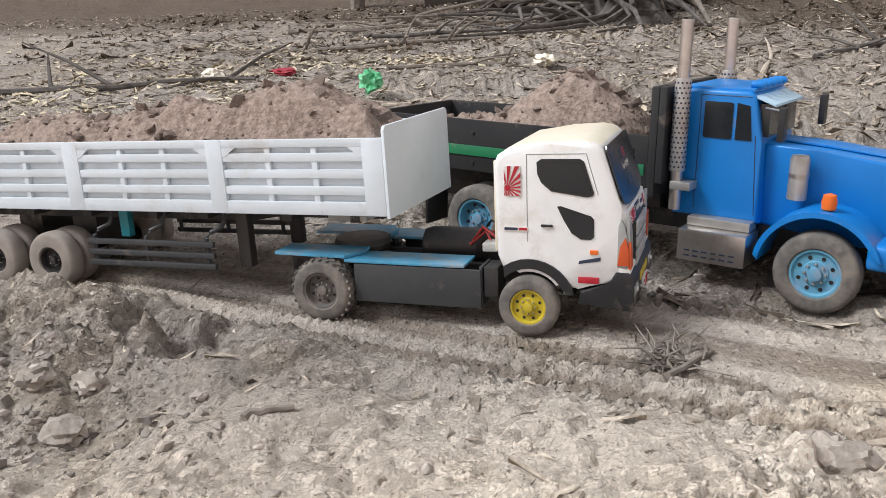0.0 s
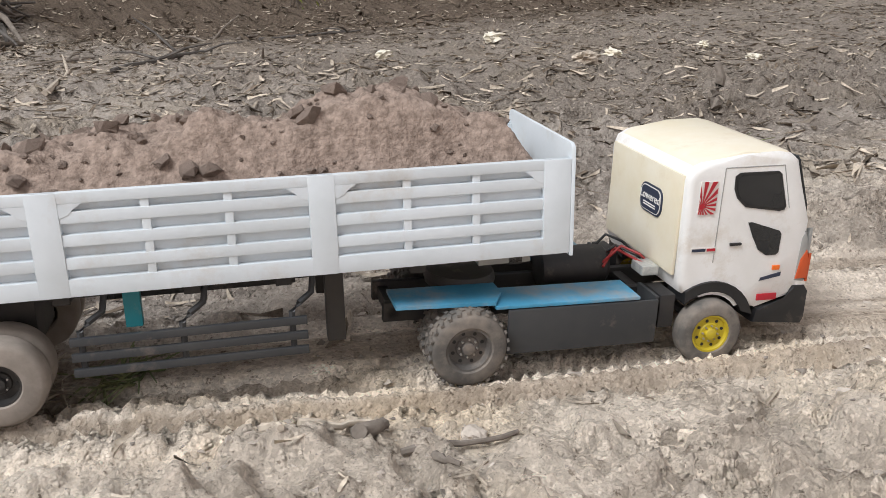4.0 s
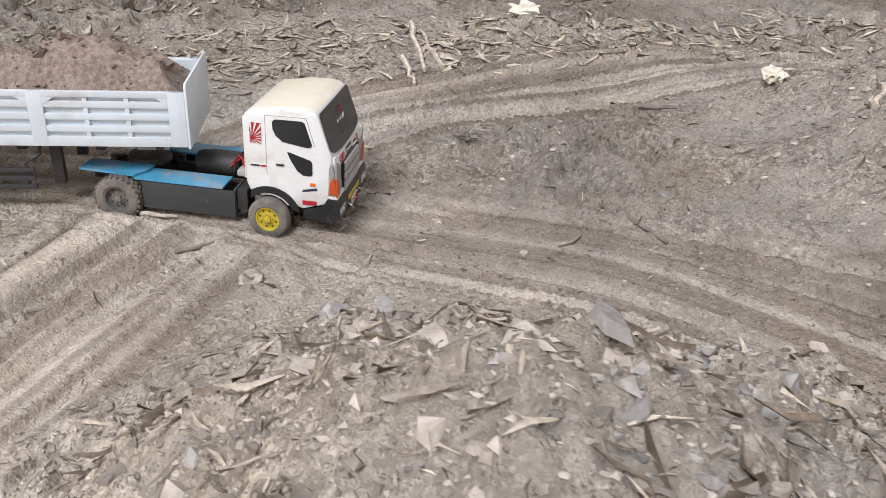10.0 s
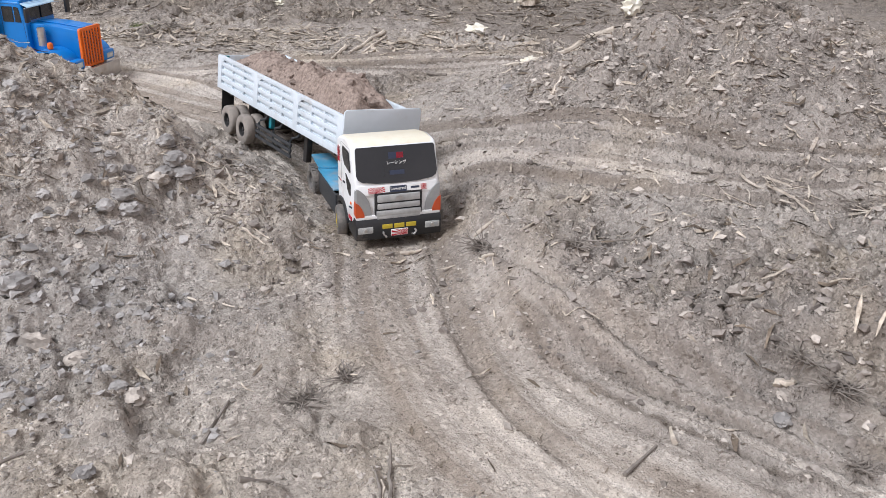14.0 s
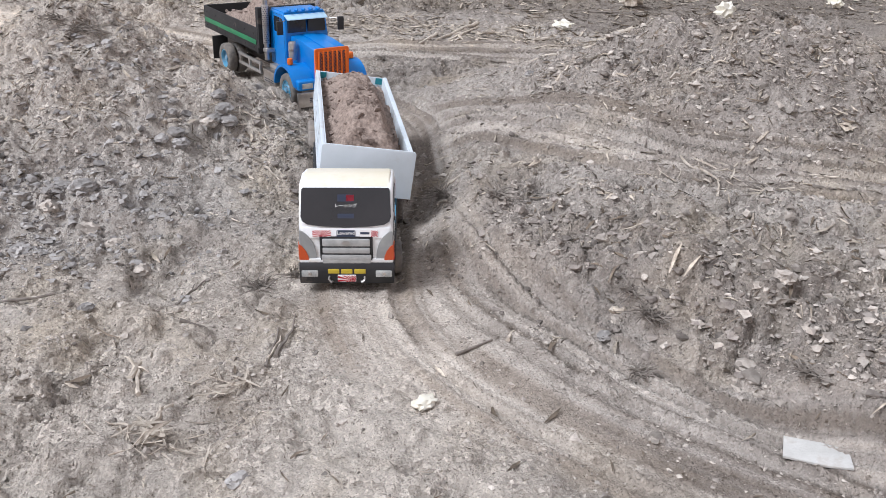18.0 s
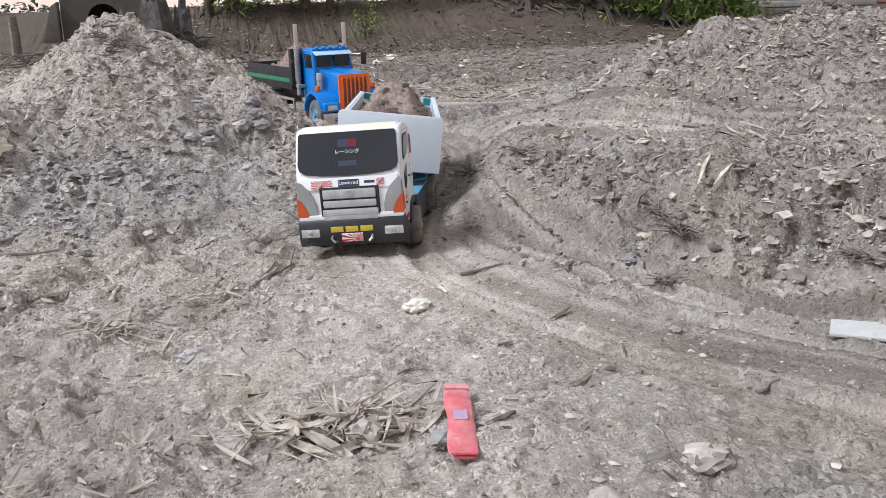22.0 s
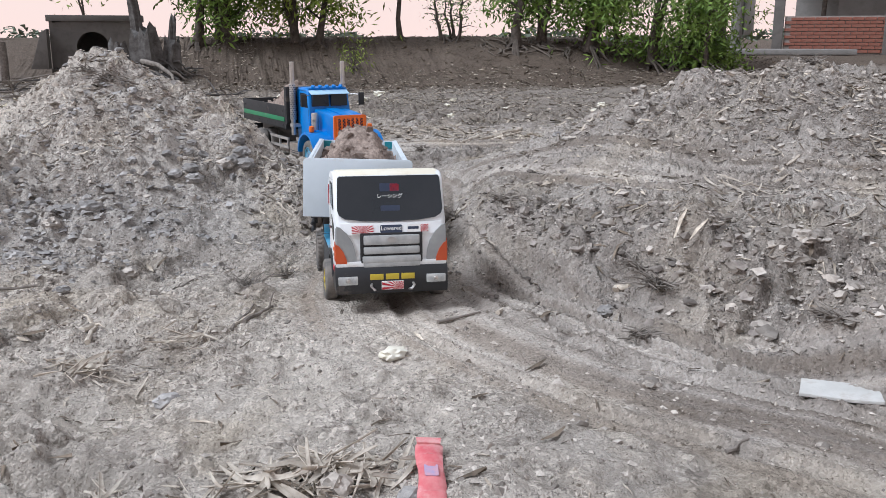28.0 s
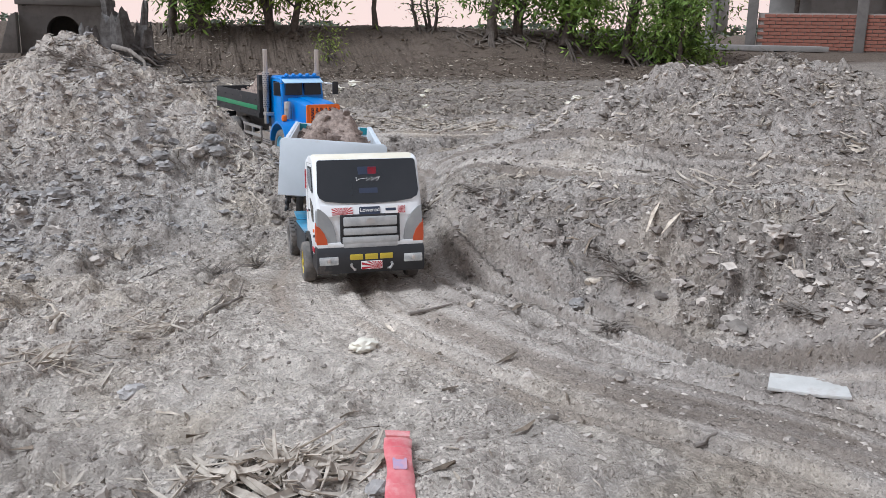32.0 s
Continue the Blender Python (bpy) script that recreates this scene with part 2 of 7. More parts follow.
def tube(points, r, n=8, bm=None, taper=None):
    """A round bar along points."""
    bm = bm or bmesh.new()
    pts = [Vector(p) for p in points]
    rings = []
    for i, p in enumerate(pts):
        d = (pts[min(i + 1, len(pts) - 1)] - pts[max(i - 1, 0)]).normalized()
        up = Vector((0, 0, 1)) if abs(d.z) < 0.9 else Vector((1, 0, 0))
        a = d.cross(up).normalized()
        b = d.cross(a)
        rr = taper[i] if taper else r
        rings.append([bm.verts.new(p + rr * (math.cos(2 * math.pi * k / n) * a + math.sin(2 * math.pi * k / n) * b)) for k in range(n)])
    for a, b in zip(rings, rings[1:]):
        for k in range(n):
            bm.faces.new((a[k], a[(k + 1) % n], b[(k + 1) % n], b[k]))
    bm.faces.new(rings[0])
    bm.faces.new(rings[-1][::-1])
    return bm


# ---- the ground: one sheet with mounds, ruts and a bank ----
def lattice(ix, iy, seed):
    h = (ix * 374761393 + iy * 668265263 + seed * 974711) & 0xFFFFFFFF
    h = ((h ^ (h >> 13)) * 1274126177) & 0xFFFFFFFF
    return ((h ^ (h >> 16)) & 0xFFFF) / 65535.0


def vnoise(x, y, seed):
    ix, iy = np.floor(x).astype(np.int64), np.floor(y).astype(np.int64)
    fx, fy = x - ix, y - iy
    fx, fy = fx * fx * (3 - 2 * fx), fy * fy * (3 - 2 * fy)
    a, b = lattice(ix, iy, seed), lattice(ix + 1, iy, seed)
    c, d = lattice(ix, iy + 1, seed), lattice(ix + 1, iy + 1, seed)
    return (a + (b - a) * fx) * (1 - fy) + (c + (d - c) * fx) * fy - 0.5


def fbm(x, y, freq, octaves, seed, gain=0.5):
    out, amp = np.zeros_like(x), 1.0
    for k in range(octaves):
        out += amp * vnoise(x * freq + 17.3 * k, y * freq - 9.1 * k, seed + k)
        x, y = 0.8 * x - 0.6 * y, 0.6 * x + 0.8 * y
        freq, amp = freq * 2.03, amp * gain
    return out


def step(a, b, v):
    t = np.clip((v - a) / (b - a), 0, 1)
    return t * t * (3 - 2 * t)


def hill(x, y, cx, cy, rx, ry, turn, power=1.5):
    c, s = math.cos(radians(turn)), math.sin(radians(turn))
    u, v = ((x - cx) * c + (y - cy) * s) / rx, (-(x - cx) * s + (y - cy) * c) / ry
    return np.exp(-np.power(u * u + v * v + 1e-9, power / 2))


def cone(x, y, cx, cy, rx, ry, turn, soft=7.0):
    """A tipped heap: straight flanks at the angle of repose, a rounded top and foot."""
    c, s = math.cos(radians(turn)), math.sin(radians(turn))
    u, v = ((x - cx) * c + (y - cy) * s) / rx, (-(x - cx) * s + (y - cy) * c) / ry
    return np.log1p(np.exp(soft * (1 - np.sqrt(u * u + v * v + 0.012)))) / soft


def shape(x, y):
    """The broad form of the ground, without its grain."""
    z = -0.035 * step(0.5, 5.0, y) + 0.03 * step(-2.8, -4.2, y)
    z = z + np.maximum(0.62 * cone(x, y, 2.09, -2.15, 0.79, 0.86, 0), 0.42 * cone(x, y, 1.58, -2.55, 0.75, 0.75, 0))
    east = np.maximum(0.46 * cone(x, y, 4.50, -2.45, 1.10, 0.95, -35), 0.46 * cone(x, y, 4.72, -2.68, 1.0, 0.9, -35))
    z = z + np.maximum(east, 0.29 * cone(x, y, 5.6, -3.2, 1.3, 0.9, -35))
    z = z + 0.14 * step(3.22, 3.48, x + 0.55 * (y + 4.0) + 0.06 * np.sin(5 * y)) * step(-1.9, -2.9, y) * step(-6.2, -5.0, y)
    z = z - 0.06 * hill(x, y, -0.56, 1.10, 0.20, 0.16, 0, 2)
    z = z + 0.045 * hill(x, y, 0.35, 0.72, 0.9, 0.26, -20, 2)
    z = z + 0.035 * hill(x, y, 3.30, -4.05, 0.35, 0.22, -40, 2) + 0.04 * hill(x, y, 2.75, -4.75, 0.5, 0.25, 10, 2)
    bank = 6.2 + 0.35 * np.sin(x * 0.7) - 0.02 * x + 4.0 * step(1.9, 0.9, x)
    z = z + 0.66 * step(bank, bank + 3.0, y) * (1 - 0.5 * step(8.5, 11.0, x))
    z = z + 0.33 * step(7.0, 14.0, x) * (1 - step(bank, bank + 3.0, y))
    return z


def line_field(x, y, pts):
    """Distance to a bent line, with its sign, and the way along it."""
    best = np.full_like(x, 9.0)
    sgn, along, run = np.zeros_like(x), np.zeros_like(x), 0.0
    for (ax, ay), (bx, by) in zip(pts, pts[1:]):
        dx, dy = bx - ax, by - ay
        ln = math.hypot(dx, dy)
        t = np.clip(((x - ax) * dx + (y - ay) * dy) / ln ** 2, 0, 1)
        ex, ey = x - ax - t * dx, y - ay - t * dy
        d = np.hypot(ex, ey)
        near = d < best
        best = np.where(near, d, best)
        sgn = np.where(near, np.sign(dx * ey - dy * ex), sgn)
        along = np.where(near, run + t * ln, along)
        run += ln
    return best * sgn, along


def smooth_line(pts, n=5):
    out = []
    for i in range(len(pts) - 1):
        p0, p1, p2, p3 = pts[max(i - 1, 0)], pts[i], pts[i + 1], pts[min(i + 2, len(pts) - 1)]
        for k in range(n):
            t = k / n
            out.append(tuple(0.5 * (2 * b + (c - a) * t + (2 * a - 5 * b + 4 * c - d) * t * t + (3 * b - a - 3 * c + d) * t ** 3)
                             for a, b, c, d in zip(p0, p1, p2, p3)))
    return out + [pts[-1]]


ROUTE = [(-1.6, 2.15), (-0.2, 1.52), (0.46, 1.15), (1.27, 0.77), (2.08, 0.34), (2.52, -0.15), (2.84, -0.7), (3.1, -1.3), (3.21, -1.75), (3.2, -2.3), (3.1, -2.8), (2.9, -3.3), (2.82, -3.7), (2.84, -4.15)]
LANES = [  # way, half width, 1: a pair of wheel marks or 0: many passes, depth, ruts to the metre
    ([(2.7, -0.4), (3.15, -1.4), (3.35, -2.2), (3.55, -2.75), (3.85, -3.2), (4.3, -3.6), (5.2, -4.1)], 0.24, 0, 0.016, 34),
    ([(3.05, -0.72), (2.75, -0.87), (2.35, -1.03), (1.9, -1.2), (1.4, -1.4)], 0.25, 0, 0.022, 17),
    ([(2.3, 0.2), (2.9, -0.45), (3.25, -0.64), (3.58, -0.66), (3.95, -0.76), (4.58, -1.03), (5.39, -1.63)], 0.20, 0, 0.019, 32),
    ([(2.6, -0.3), (3.0, -0.68), (3.23, -0.78), (3.44, -0.78), (3.66, -0.84), (3.96, -1.02), (4.39, -1.26), (5.0, -1.65)], 0.15, 0, 0.018, 34),
    ([(-1.6, 2.1), (-0.2, 1.5), (0.46, 1.15), (1.27, 0.77), (2.1, 0.3), (2.62, -0.35), (2.94, -0.84), (3.04, -1.18), (3.13, -1.49), (3.21, -1.8), (3.24, -2.2), (3.14, -2.8), (3.0, -3.2)], 0.21, 0, 0.019, 38),
    ([(3.2, -2.7), (3.12, -3.25), (3.13, -3.6), (3.20, -3.85), (3.28, -4.12), (3.40, -4.40), (3.58, -4.62), (3.9, -4.9)], 0.10, 0, 0.017, 34),
    ([(2.86, -3.05), (2.80, -3.2), (2.69, -3.5), (2.60, -3.62)], 0.06, 0, 0.018, 18),
    ([(3.05, -2.8), (2.96, -3.4), (2.95, -3.77), (3.04, -4.13), (3.21, -4.47), (3.42, -4.82), (3.75, -5.3)], 0.15, 1, 0.008, 34),
    (ROUTE, 0.15, 1, 0.006, 22),
]


def near_line(x, y, pts, reach):
    """Which points lie in the box round a bent line."""
    xs, ys = [p[0] for p in pts], [p[1] for p in pts]
    return (x > min(xs) - reach) & (x < max(xs) + reach) & (y > min(ys) - reach) & (y < max(ys) + reach)


def tracks(x, y):
    """Bundles of wheel tracks: sharp low ridges between worn ruts, later lanes over earlier ones."""
    z, worn, streak = np.zeros_like(x), np.zeros_like(x), np.zeros_like(x)
    for k, (way, half, pair, depth, ruts) in enumerate(LANES):
        at = near_line(x, y, way, 0.5)
        d, s = line_field(x[at], y[at], smooth_line(way))
        d = d + 0.03 * np.sin(s * 1.3 + k) + 0.012 * np.sin(s * 4.1 + 2 * k) + 0.02 * vnoise(s * 3.0, d * 3.0, 40 + k)
        w = step(half + 0.07, half - 0.07, np.abs(d) + 0.16 * vnoise(d * 9, s * 1.5, 70 + k))
        crest = (0.13 - np.abs(vnoise(d * ruts, s * 0.33, 50 + k))) * 4.2 + (0.12 - np.abs(vnoise(d * ruts * 2.1 + 3, s * 0.6, 60 + k))) * 2.4
        tread = 0.35 * np.sign(np.sin(s * 250 + 4.5 * np.sin(d * 140))) * np.clip(vnoise(d * 13 + 5, s * 0.9, 80 + k) * 5, 0, 1)
        run = sum(math.dist(p, q) for p, q in zip(way, way[1:]))
        w = w * step(0.0, 0.2, s) * step(run, run - 0.25, s)
        if pair:
            u = np.abs(np.abs(d) - 0.106)
            crest = 0.6 * crest - 1.1 * np.exp(-(u / 0.018) ** 4) + 0.8 * np.exp(-((u - 0.030) / 0.009) ** 2) + 0.3
            tread = 0.5 * tread * (u < 0.016)
        z[at] = z[at] * (1 - w) + w * depth * (crest + tread)
        # tone at rut spacing, for the shading painted into the lanes
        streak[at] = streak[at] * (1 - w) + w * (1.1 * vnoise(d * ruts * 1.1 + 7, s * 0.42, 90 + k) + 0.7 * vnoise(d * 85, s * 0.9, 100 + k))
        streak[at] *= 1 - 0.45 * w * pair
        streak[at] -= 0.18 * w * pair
        worn[at] = np.maximum(worn[at], w)
    return np.clip(z, -0.04, 0.03), worn, streak


ROUTE_Z = [-0.02, -0.025, -0.012, -0.02, -0.02, -0.017, 0.0, -0.022, -0.005, -0.016, -0.015, 0.0, 0.025, 0.032]


def ground_height(x, y):
    z = shape(x, y)
    flat = smooth_line([(*p, h) for p, h in zip(ROUTE, ROUTE_Z)], 4)
    at = near_line(x, y, ROUTE, 0.6)
    d, s = np.full_like(x, 9.0), np.zeros_like(x)
    d[at], s[at] = line_field(x[at], y[at], [q[:2] for q in flat])
    runs = np.concatenate([[0], np.cumsum([math.dist(a[:2], b[:2]) for a, b in zip(flat, flat[1:])])])
    z = z + (np.interp(s, runs, [q[2] for q in flat]) + 0.003 - z) * 0.9 * np.exp(-(d / 0.26) ** 4)
    # hollow in which the blue truck waits
    u, v = 0.819 * (x - 0.55) - 0.574 * (y - 1.77), 0.574 * (x - 0.55) + 0.819 * (y - 1.70)
    z = z + (-0.094 - z) * 0.95 * np.exp(-(u / 0.75) ** 4 - (v / 0.29) ** 6)
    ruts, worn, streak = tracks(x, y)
    near = step(16.0, 7.0, np.hypot(x - 2.5, y))
    loose = near * (1 - 0.88 * worn) * (1 - 0.6 * np.exp(-(d / 0.16) ** 4))
    dug = step(3.2, 3.45, x + 0.55 * (y + 4.0)) * step(-2.2, -2.9, y)
    heap = np.clip((z - 0.07) / 0.12, 0, 1) * (y < 0.3)
    patch = 0.45 + 0.75 * step(-0.14, 0.18, fbm(x, y, 1.4, 3, 71)) + 0.4 * dug
    wx, wy = 0.86 * x - 0.51 * y, 0.51 * x + 0.86 * y
    wx, wy = wx + 0.06 * fbm(x, y, 4.0, 2, 401), wy + 0.06 * fbm(x, y, 4.0, 2, 402)
    # trodden plates with crisp edges, prints and crumbled ridges
    a, b, c = fbm(wx, wy, 5.5, 4, 11), fbm(wx, wy, 12.0, 3, 12), fbm(wx, wy, 22.0, 3, 13, 0.6)
    trod = 0.011 * step(-0.05, 0.05, a) + 0.014 * a + 0.009 * step(0.03, 0.09, b) - 0.010 * step(-0.13, -0.19, b) + 0.014 * (0.07 - np.abs(c))
    prints = -0.016 * step(0.20, 0.27, fbm(wx, wy, 6.5, 2, 81)) + 0.020 * np.maximum(fbm(wx, wy, 26.0, 2, 91, 0.6) - 0.12, 0)
    grain = 0.011 * fbm(x, y, 42.0, 2, 33, 0.8)
    z = z + near * 0.045 * fbm(x, y, 1.3, 3, 3) * (1 - 0.9 * np.exp(-(d / 0.38) ** 4))
    z = z + loose * patch * (1.6 * trod + 1.3 * prints + grain) * (1 - 0.4 * heap)
    # heaps: shoulders, slipped fans and lumps
    lumps = 0.05 * fbm(wx, wy, 3.0, 3, 64) + 0.065 * (0.10 - np.abs(fbm(wx, wy, 6.5, 4, 65))) + 0.038 * np.maximum(fbm(wx, wy, 15.0, 3, 66, 0.6) - 0.02, 0)
    lumps = lumps + 0.034 * np.maximum(fbm(wx, wy, 34.0, 2, 61), 0.0) + 0.012 * fbm(x, y, 60.0, 1, 62)
    z = z + loose * heap * lumps + ruts
    return z, streak, worn


def axis_lines(lo, hi, fine, far):
    """Lines of the ground's net: even in the middle, slowly wider over the field, quickly wider behind."""
    core = np.arange(lo, hi + fine / 2, fine)
    ends = []
    for rate in (1.16, 1.06):
        grow = [fine]
        while sum(grow) < far:
            grow.append(grow[-1] * rate)
        ends.append(np.cumsum(grow))
    return np.concatenate([(lo - ends[0])[::-1], core, hi + ends[1]])


GX, GY = axis_lines(-0.9, 5.0, 0.0085, 900), axis_lines(-5.2, 2.2, 0.0085, 900)
XX, YY = np.meshgrid(GX, GY)
ZZ, STREAK, WORN = ground_height(XX, YY)


def floor_at(x, y):
    i, j = int(np.clip(np.searchsorted(GX, x) - 1, 0, len(GX) - 2)), int(np.clip(np.searchsorted(GY, y) - 1, 0, len(GY) - 2))
    u, v = (x - GX[i]) / (GX[i + 1] - GX[i]), (y - GY[j]) / (GY[j + 1] - GY[j])
    return float((ZZ[j, i] * (1 - u) + ZZ[j, i + 1] * u) * (1 - v) + (ZZ[j + 1, i] * (1 - u) + ZZ[j + 1, i + 1] * u) * v)


def soil_material():
    m = bpy.data.materials.new("dry_soil")
    m.use_nodes = True
    nt = m.node_tree
    p = nt.nodes["Principled BSDF"]
    p.inputs["Roughness"].default_value = 0.95
    p.inputs["Specular IOR Level"].default_value = 0.15
    co = nt.nodes.new("ShaderNodeTexCoord")

    def noise_node(scale, detail=6.0, rough=0.65):
        n = nt.nodes.new("ShaderNodeTexNoise")
        n.inputs["Scale"].default_value, n.inputs["Detail"].default_value, n.inputs["Roughness"].default_value = scale, detail, rough
        nt.links.new(co.outputs["Object"], n.inputs["Vector"])
        return n.outputs["Fac"]

    def ramp(fac, a, b, ca, cb):
        r = nt.nodes.new("ShaderNodeValToRGB")
        r.color_ramp.elements[0].position, r.color_ramp.elements[1].position = a, b
        r.color_ramp.elements[0].color, r.color_ramp.elements[1].color = (*ca, 1), (*cb, 1)
        nt.links.new(fac, r.inputs["Fac"])
        return r.outputs["Color"]

    def mix(fac, a, b, mode="MIX"):
        x = nt.nodes.new("ShaderNodeMix")
        x.data_type, x.blend_type = "RGBA", mode
        if isinstance(fac, float):
            x.inputs[0].default_value = fac
        else:
            nt.links.new(fac, x.inputs[0])
        nt.links.new(a, x.inputs[6])
        nt.links.new(b, x.inputs[7])
        return x.outputs[2]
    sep = nt.nodes.new("ShaderNodeSeparateXYZ")
    nt.links.new(co.outputs["Object"], sep.inputs[0])

    def calc(op, a, b=None, c=None):
        n = nt.nodes.new("ShaderNodeMath")
        n.operation = op
        n.use_clamp = op == "SMOOTH_MIN"
        for i, v in enumerate((a, b, c)):
            if v is None:
                continue
            if isinstance(v, (int, float)):
                n.inputs[i].default_value = v
            else:
                nt.links.new(v, n.inputs[i])
        return n.outputs[0]

    def fade(v, lo, hi):
        r = nt.nodes.new("ShaderNodeMapRange")
        r.interpolation_type = "SMOOTHSTEP"
        r.inputs["From Min"].default_value, r.inputs["From Max"].default_value = lo, hi
        nt.links.new(v, r.inputs["Value"])
        return r.outputs[0]
    px, py = sep.outputs[0], sep.outputs[1]
    blotch = noise_node(1.6, 6, 0.7)
    big = ramp(noise_node(0.9, 4), 0.35, 0.65, (0.25, 0.218, 0.190), (0.56, 0.512, 0.457))
    mid = ramp(noise_node(6.0, 7, 0.7), 0.3, 0.7, (0.25, 0.219, 0.191), (0.57, 0.52, 0.465))
    col = mix(0.5, big, mid)
    ochre = ramp(noise_node(2.3, 3), 0.5, 0.75, (1, 1, 1), (1.04, 0.99, 0.88))
    col = mix(1.0, col, ochre, "MULTIPLY")
    # pale dry sand in the open, away from the dug heaps
    open_sand = calc("MAXIMUM", fade(py, -2.9, -3.7), calc("MULTIPLY", fade(px, 2.4, 1.4), fade(py, 1.15, 0.7)))
    sand = nt.nodes.new("ShaderNodeRGB")
    sand.outputs[0].default_value = (1.38, 1.37, 1.34, 1)
    lighter = mix(1.0, col, sand.outputs[0], "MULTIPLY")
    col = mix(calc("MULTIPLY", calc("MULTIPLY", open_sand, fade(px, 3.3, 2.8)), fade(noise_node(2.6, 5, 0.7), 0.20, 0.42)), col, lighter)
    # the same lightening again west of about x = 3, heap flank included
    col = mix(calc("MULTIPLY", calc("MULTIPLY", fade(px, 3.3, 2.5), fade(py, -3.0, -2.2)), calc("MULTIPLY", fade(py, 1.3, 0.85), 1.0)), col, mix(1.0, col, sand.outputs[0], "MULTIPLY"))
    # darker, freshly dug earth under the terrace, the slope's shade mixed into its colour
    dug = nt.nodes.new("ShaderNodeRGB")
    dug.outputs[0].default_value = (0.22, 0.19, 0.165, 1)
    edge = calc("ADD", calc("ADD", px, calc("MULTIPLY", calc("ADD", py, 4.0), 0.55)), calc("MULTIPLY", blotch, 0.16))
    shade_band = calc("MULTIPLY", calc("MULTIPLY", fade(edge, 3.26, 3.42), fade(edge, 3.86, 3.62)), fade(py, -3.2, -3.7))
    col = mix(calc("MULTIPLY", shade_band, 0.2), col, dug.outputs[0])
    # greyer dumped earth of the heap, and dark leaf litter on the field beyond
    grey = nt.nodes.new("ShaderNodeRGB")
    grey.outputs[0].default_value = (0.44, 0.42, 0.40, 1)
    gx_ = calc("ADD", calc("POWER", calc("SUBTRACT", px, 1.85), 2.0), calc("POWER", calc("MULTIPLY", calc("SUBTRACT", py, -2.65), 0.9), 2.0))
    heap_grey = calc("MULTIPLY", fade(calc("ADD", gx_, calc("MULTIPLY", blotch, 0.5)), 0.95, 0.45), 0.2)
    col = mix(heap_grey, col, grey.outputs[0])
    litter = nt.nodes.new("ShaderNodeRGB")
    litter.outputs[0].default_value = (0.20, 0.172, 0.142, 1)
    lit = calc("ADD", calc("ADD", py, calc("ADD", calc("MULTIPLY", px, 0.28), calc("MULTIPLY", calc("MAXIMUM", calc("SUBTRACT", px, 3.2), 0.0), 0.5))), calc("MULTIPLY", calc("SUBTRACT", blotch, 0.5), 4.5))
    col = mix(calc("MULTIPLY", fade(lit, 1.6, 2.8), calc("ADD", calc("MULTIPLY", fade(px, 0.8, 3.6), 0.55), 0.06)), col, litter.outputs[0])
    brown = nt.nodes.new("ShaderNodeRGB")
    brown.outputs[0].default_value = (0.125, 0.096, 0.073, 1)
    col = mix(calc("MULTIPLY", fade(calc("SUBTRACT", calc("ADD", py, calc("MULTIPLY", blotch, 1.6)), calc("MULTIPLY", fade(px, 3.0, 1.4), 2.6)), 5.4, 7.0), 0.9), col, brown.outputs[0])
    # streaks along wheel tracks: browner turned soil and the ruts' shading painted in
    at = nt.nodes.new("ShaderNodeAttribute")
    at.attribute_name = "turned_soil_shade"
    soil_turn_shade = nt.nodes.new("ShaderNodeValToRGB")
    soil_turn_shade.color_ramp.elements.new(0.5)
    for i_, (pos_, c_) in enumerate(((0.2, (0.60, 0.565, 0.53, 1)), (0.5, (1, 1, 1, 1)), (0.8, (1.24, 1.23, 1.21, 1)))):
        soil_turn_shade.color_ramp.elements[i_].position = pos_
        soil_turn_shade.color_ramp.elements[i_].color = c_
    nt.links.new(calc("ADD", at.outputs["Fac"], 0.5), soil_turn_shade.inputs["Fac"])
    col = mix(0.85, col, soil_turn_shade.outputs["Color"], "MULTIPLY")
    # crumbs: each with its own shade and a rounded back
    def cells(scale, reach):
        v = nt.nodes.new("ShaderNodeTexVoronoi")
        v.inputs["Scale"].default_value = scale
        nt.links.new(co.outputs["Object"], v.inputs["Vector"])
        back = calc("MAXIMUM", calc("SUBTRACT", 1.0, calc("POWER", calc("DIVIDE", v.outputs["Distance"], reach), 2.0)), 0.0)
        tone = nt.nodes.new("ShaderNodeSeparateColor")
        nt.links.new(v.outputs["Color"], tone.inputs[0])
        return back, tone.outputs[0]
    crumb, crumb_tone = cells(62.0, 0.62)
    grit, grit_tone = cells(170.0, 0.62)
    pk = nt.nodes.new("ShaderNodeAttribute")
    pk.attribute_name = "packed_soil"
    free = calc("SUBTRACT", 1.0, calc("MULTIPLY", pk.outputs["Fac"], 0.5))
    lumpy = calc("MULTIPLY", fade(noise_node(4.5, 5, 0.65), 0.40, 0.58), free)
    pick = calc("MULTIPLY", fade(crumb_tone, 0.35, 0.75), lumpy)
    col = mix(calc("MULTIPLY", lumpy, 0.8), col, mix(1.0, col, ramp(crumb_tone, 0.0, 1.0, (0.52, 0.505, 0.49), (1.40, 1.40, 1.40)), "MULTIPLY"))
    col = mix(0.8, col, ramp(grit_tone, 0.0, 1.0, (0.78, 0.77, 0.76), (1.20, 1.20, 1.20)), "MULTIPLY")
    specks = ramp(noise_node(70.0, 4, 0.7), 0.33, 0.39, (0.34, 0.31, 0.28), (1, 1, 1))
    col = mix(0.9, col, specks, "MULTIPLY")
    bits = ramp(noise_node(26.0, 6, 0.8), 0.36, 0.42, (0.45, 0.42, 0.39), (1, 1, 1))
    col = mix(0.7, col, bits, "MULTIPLY")
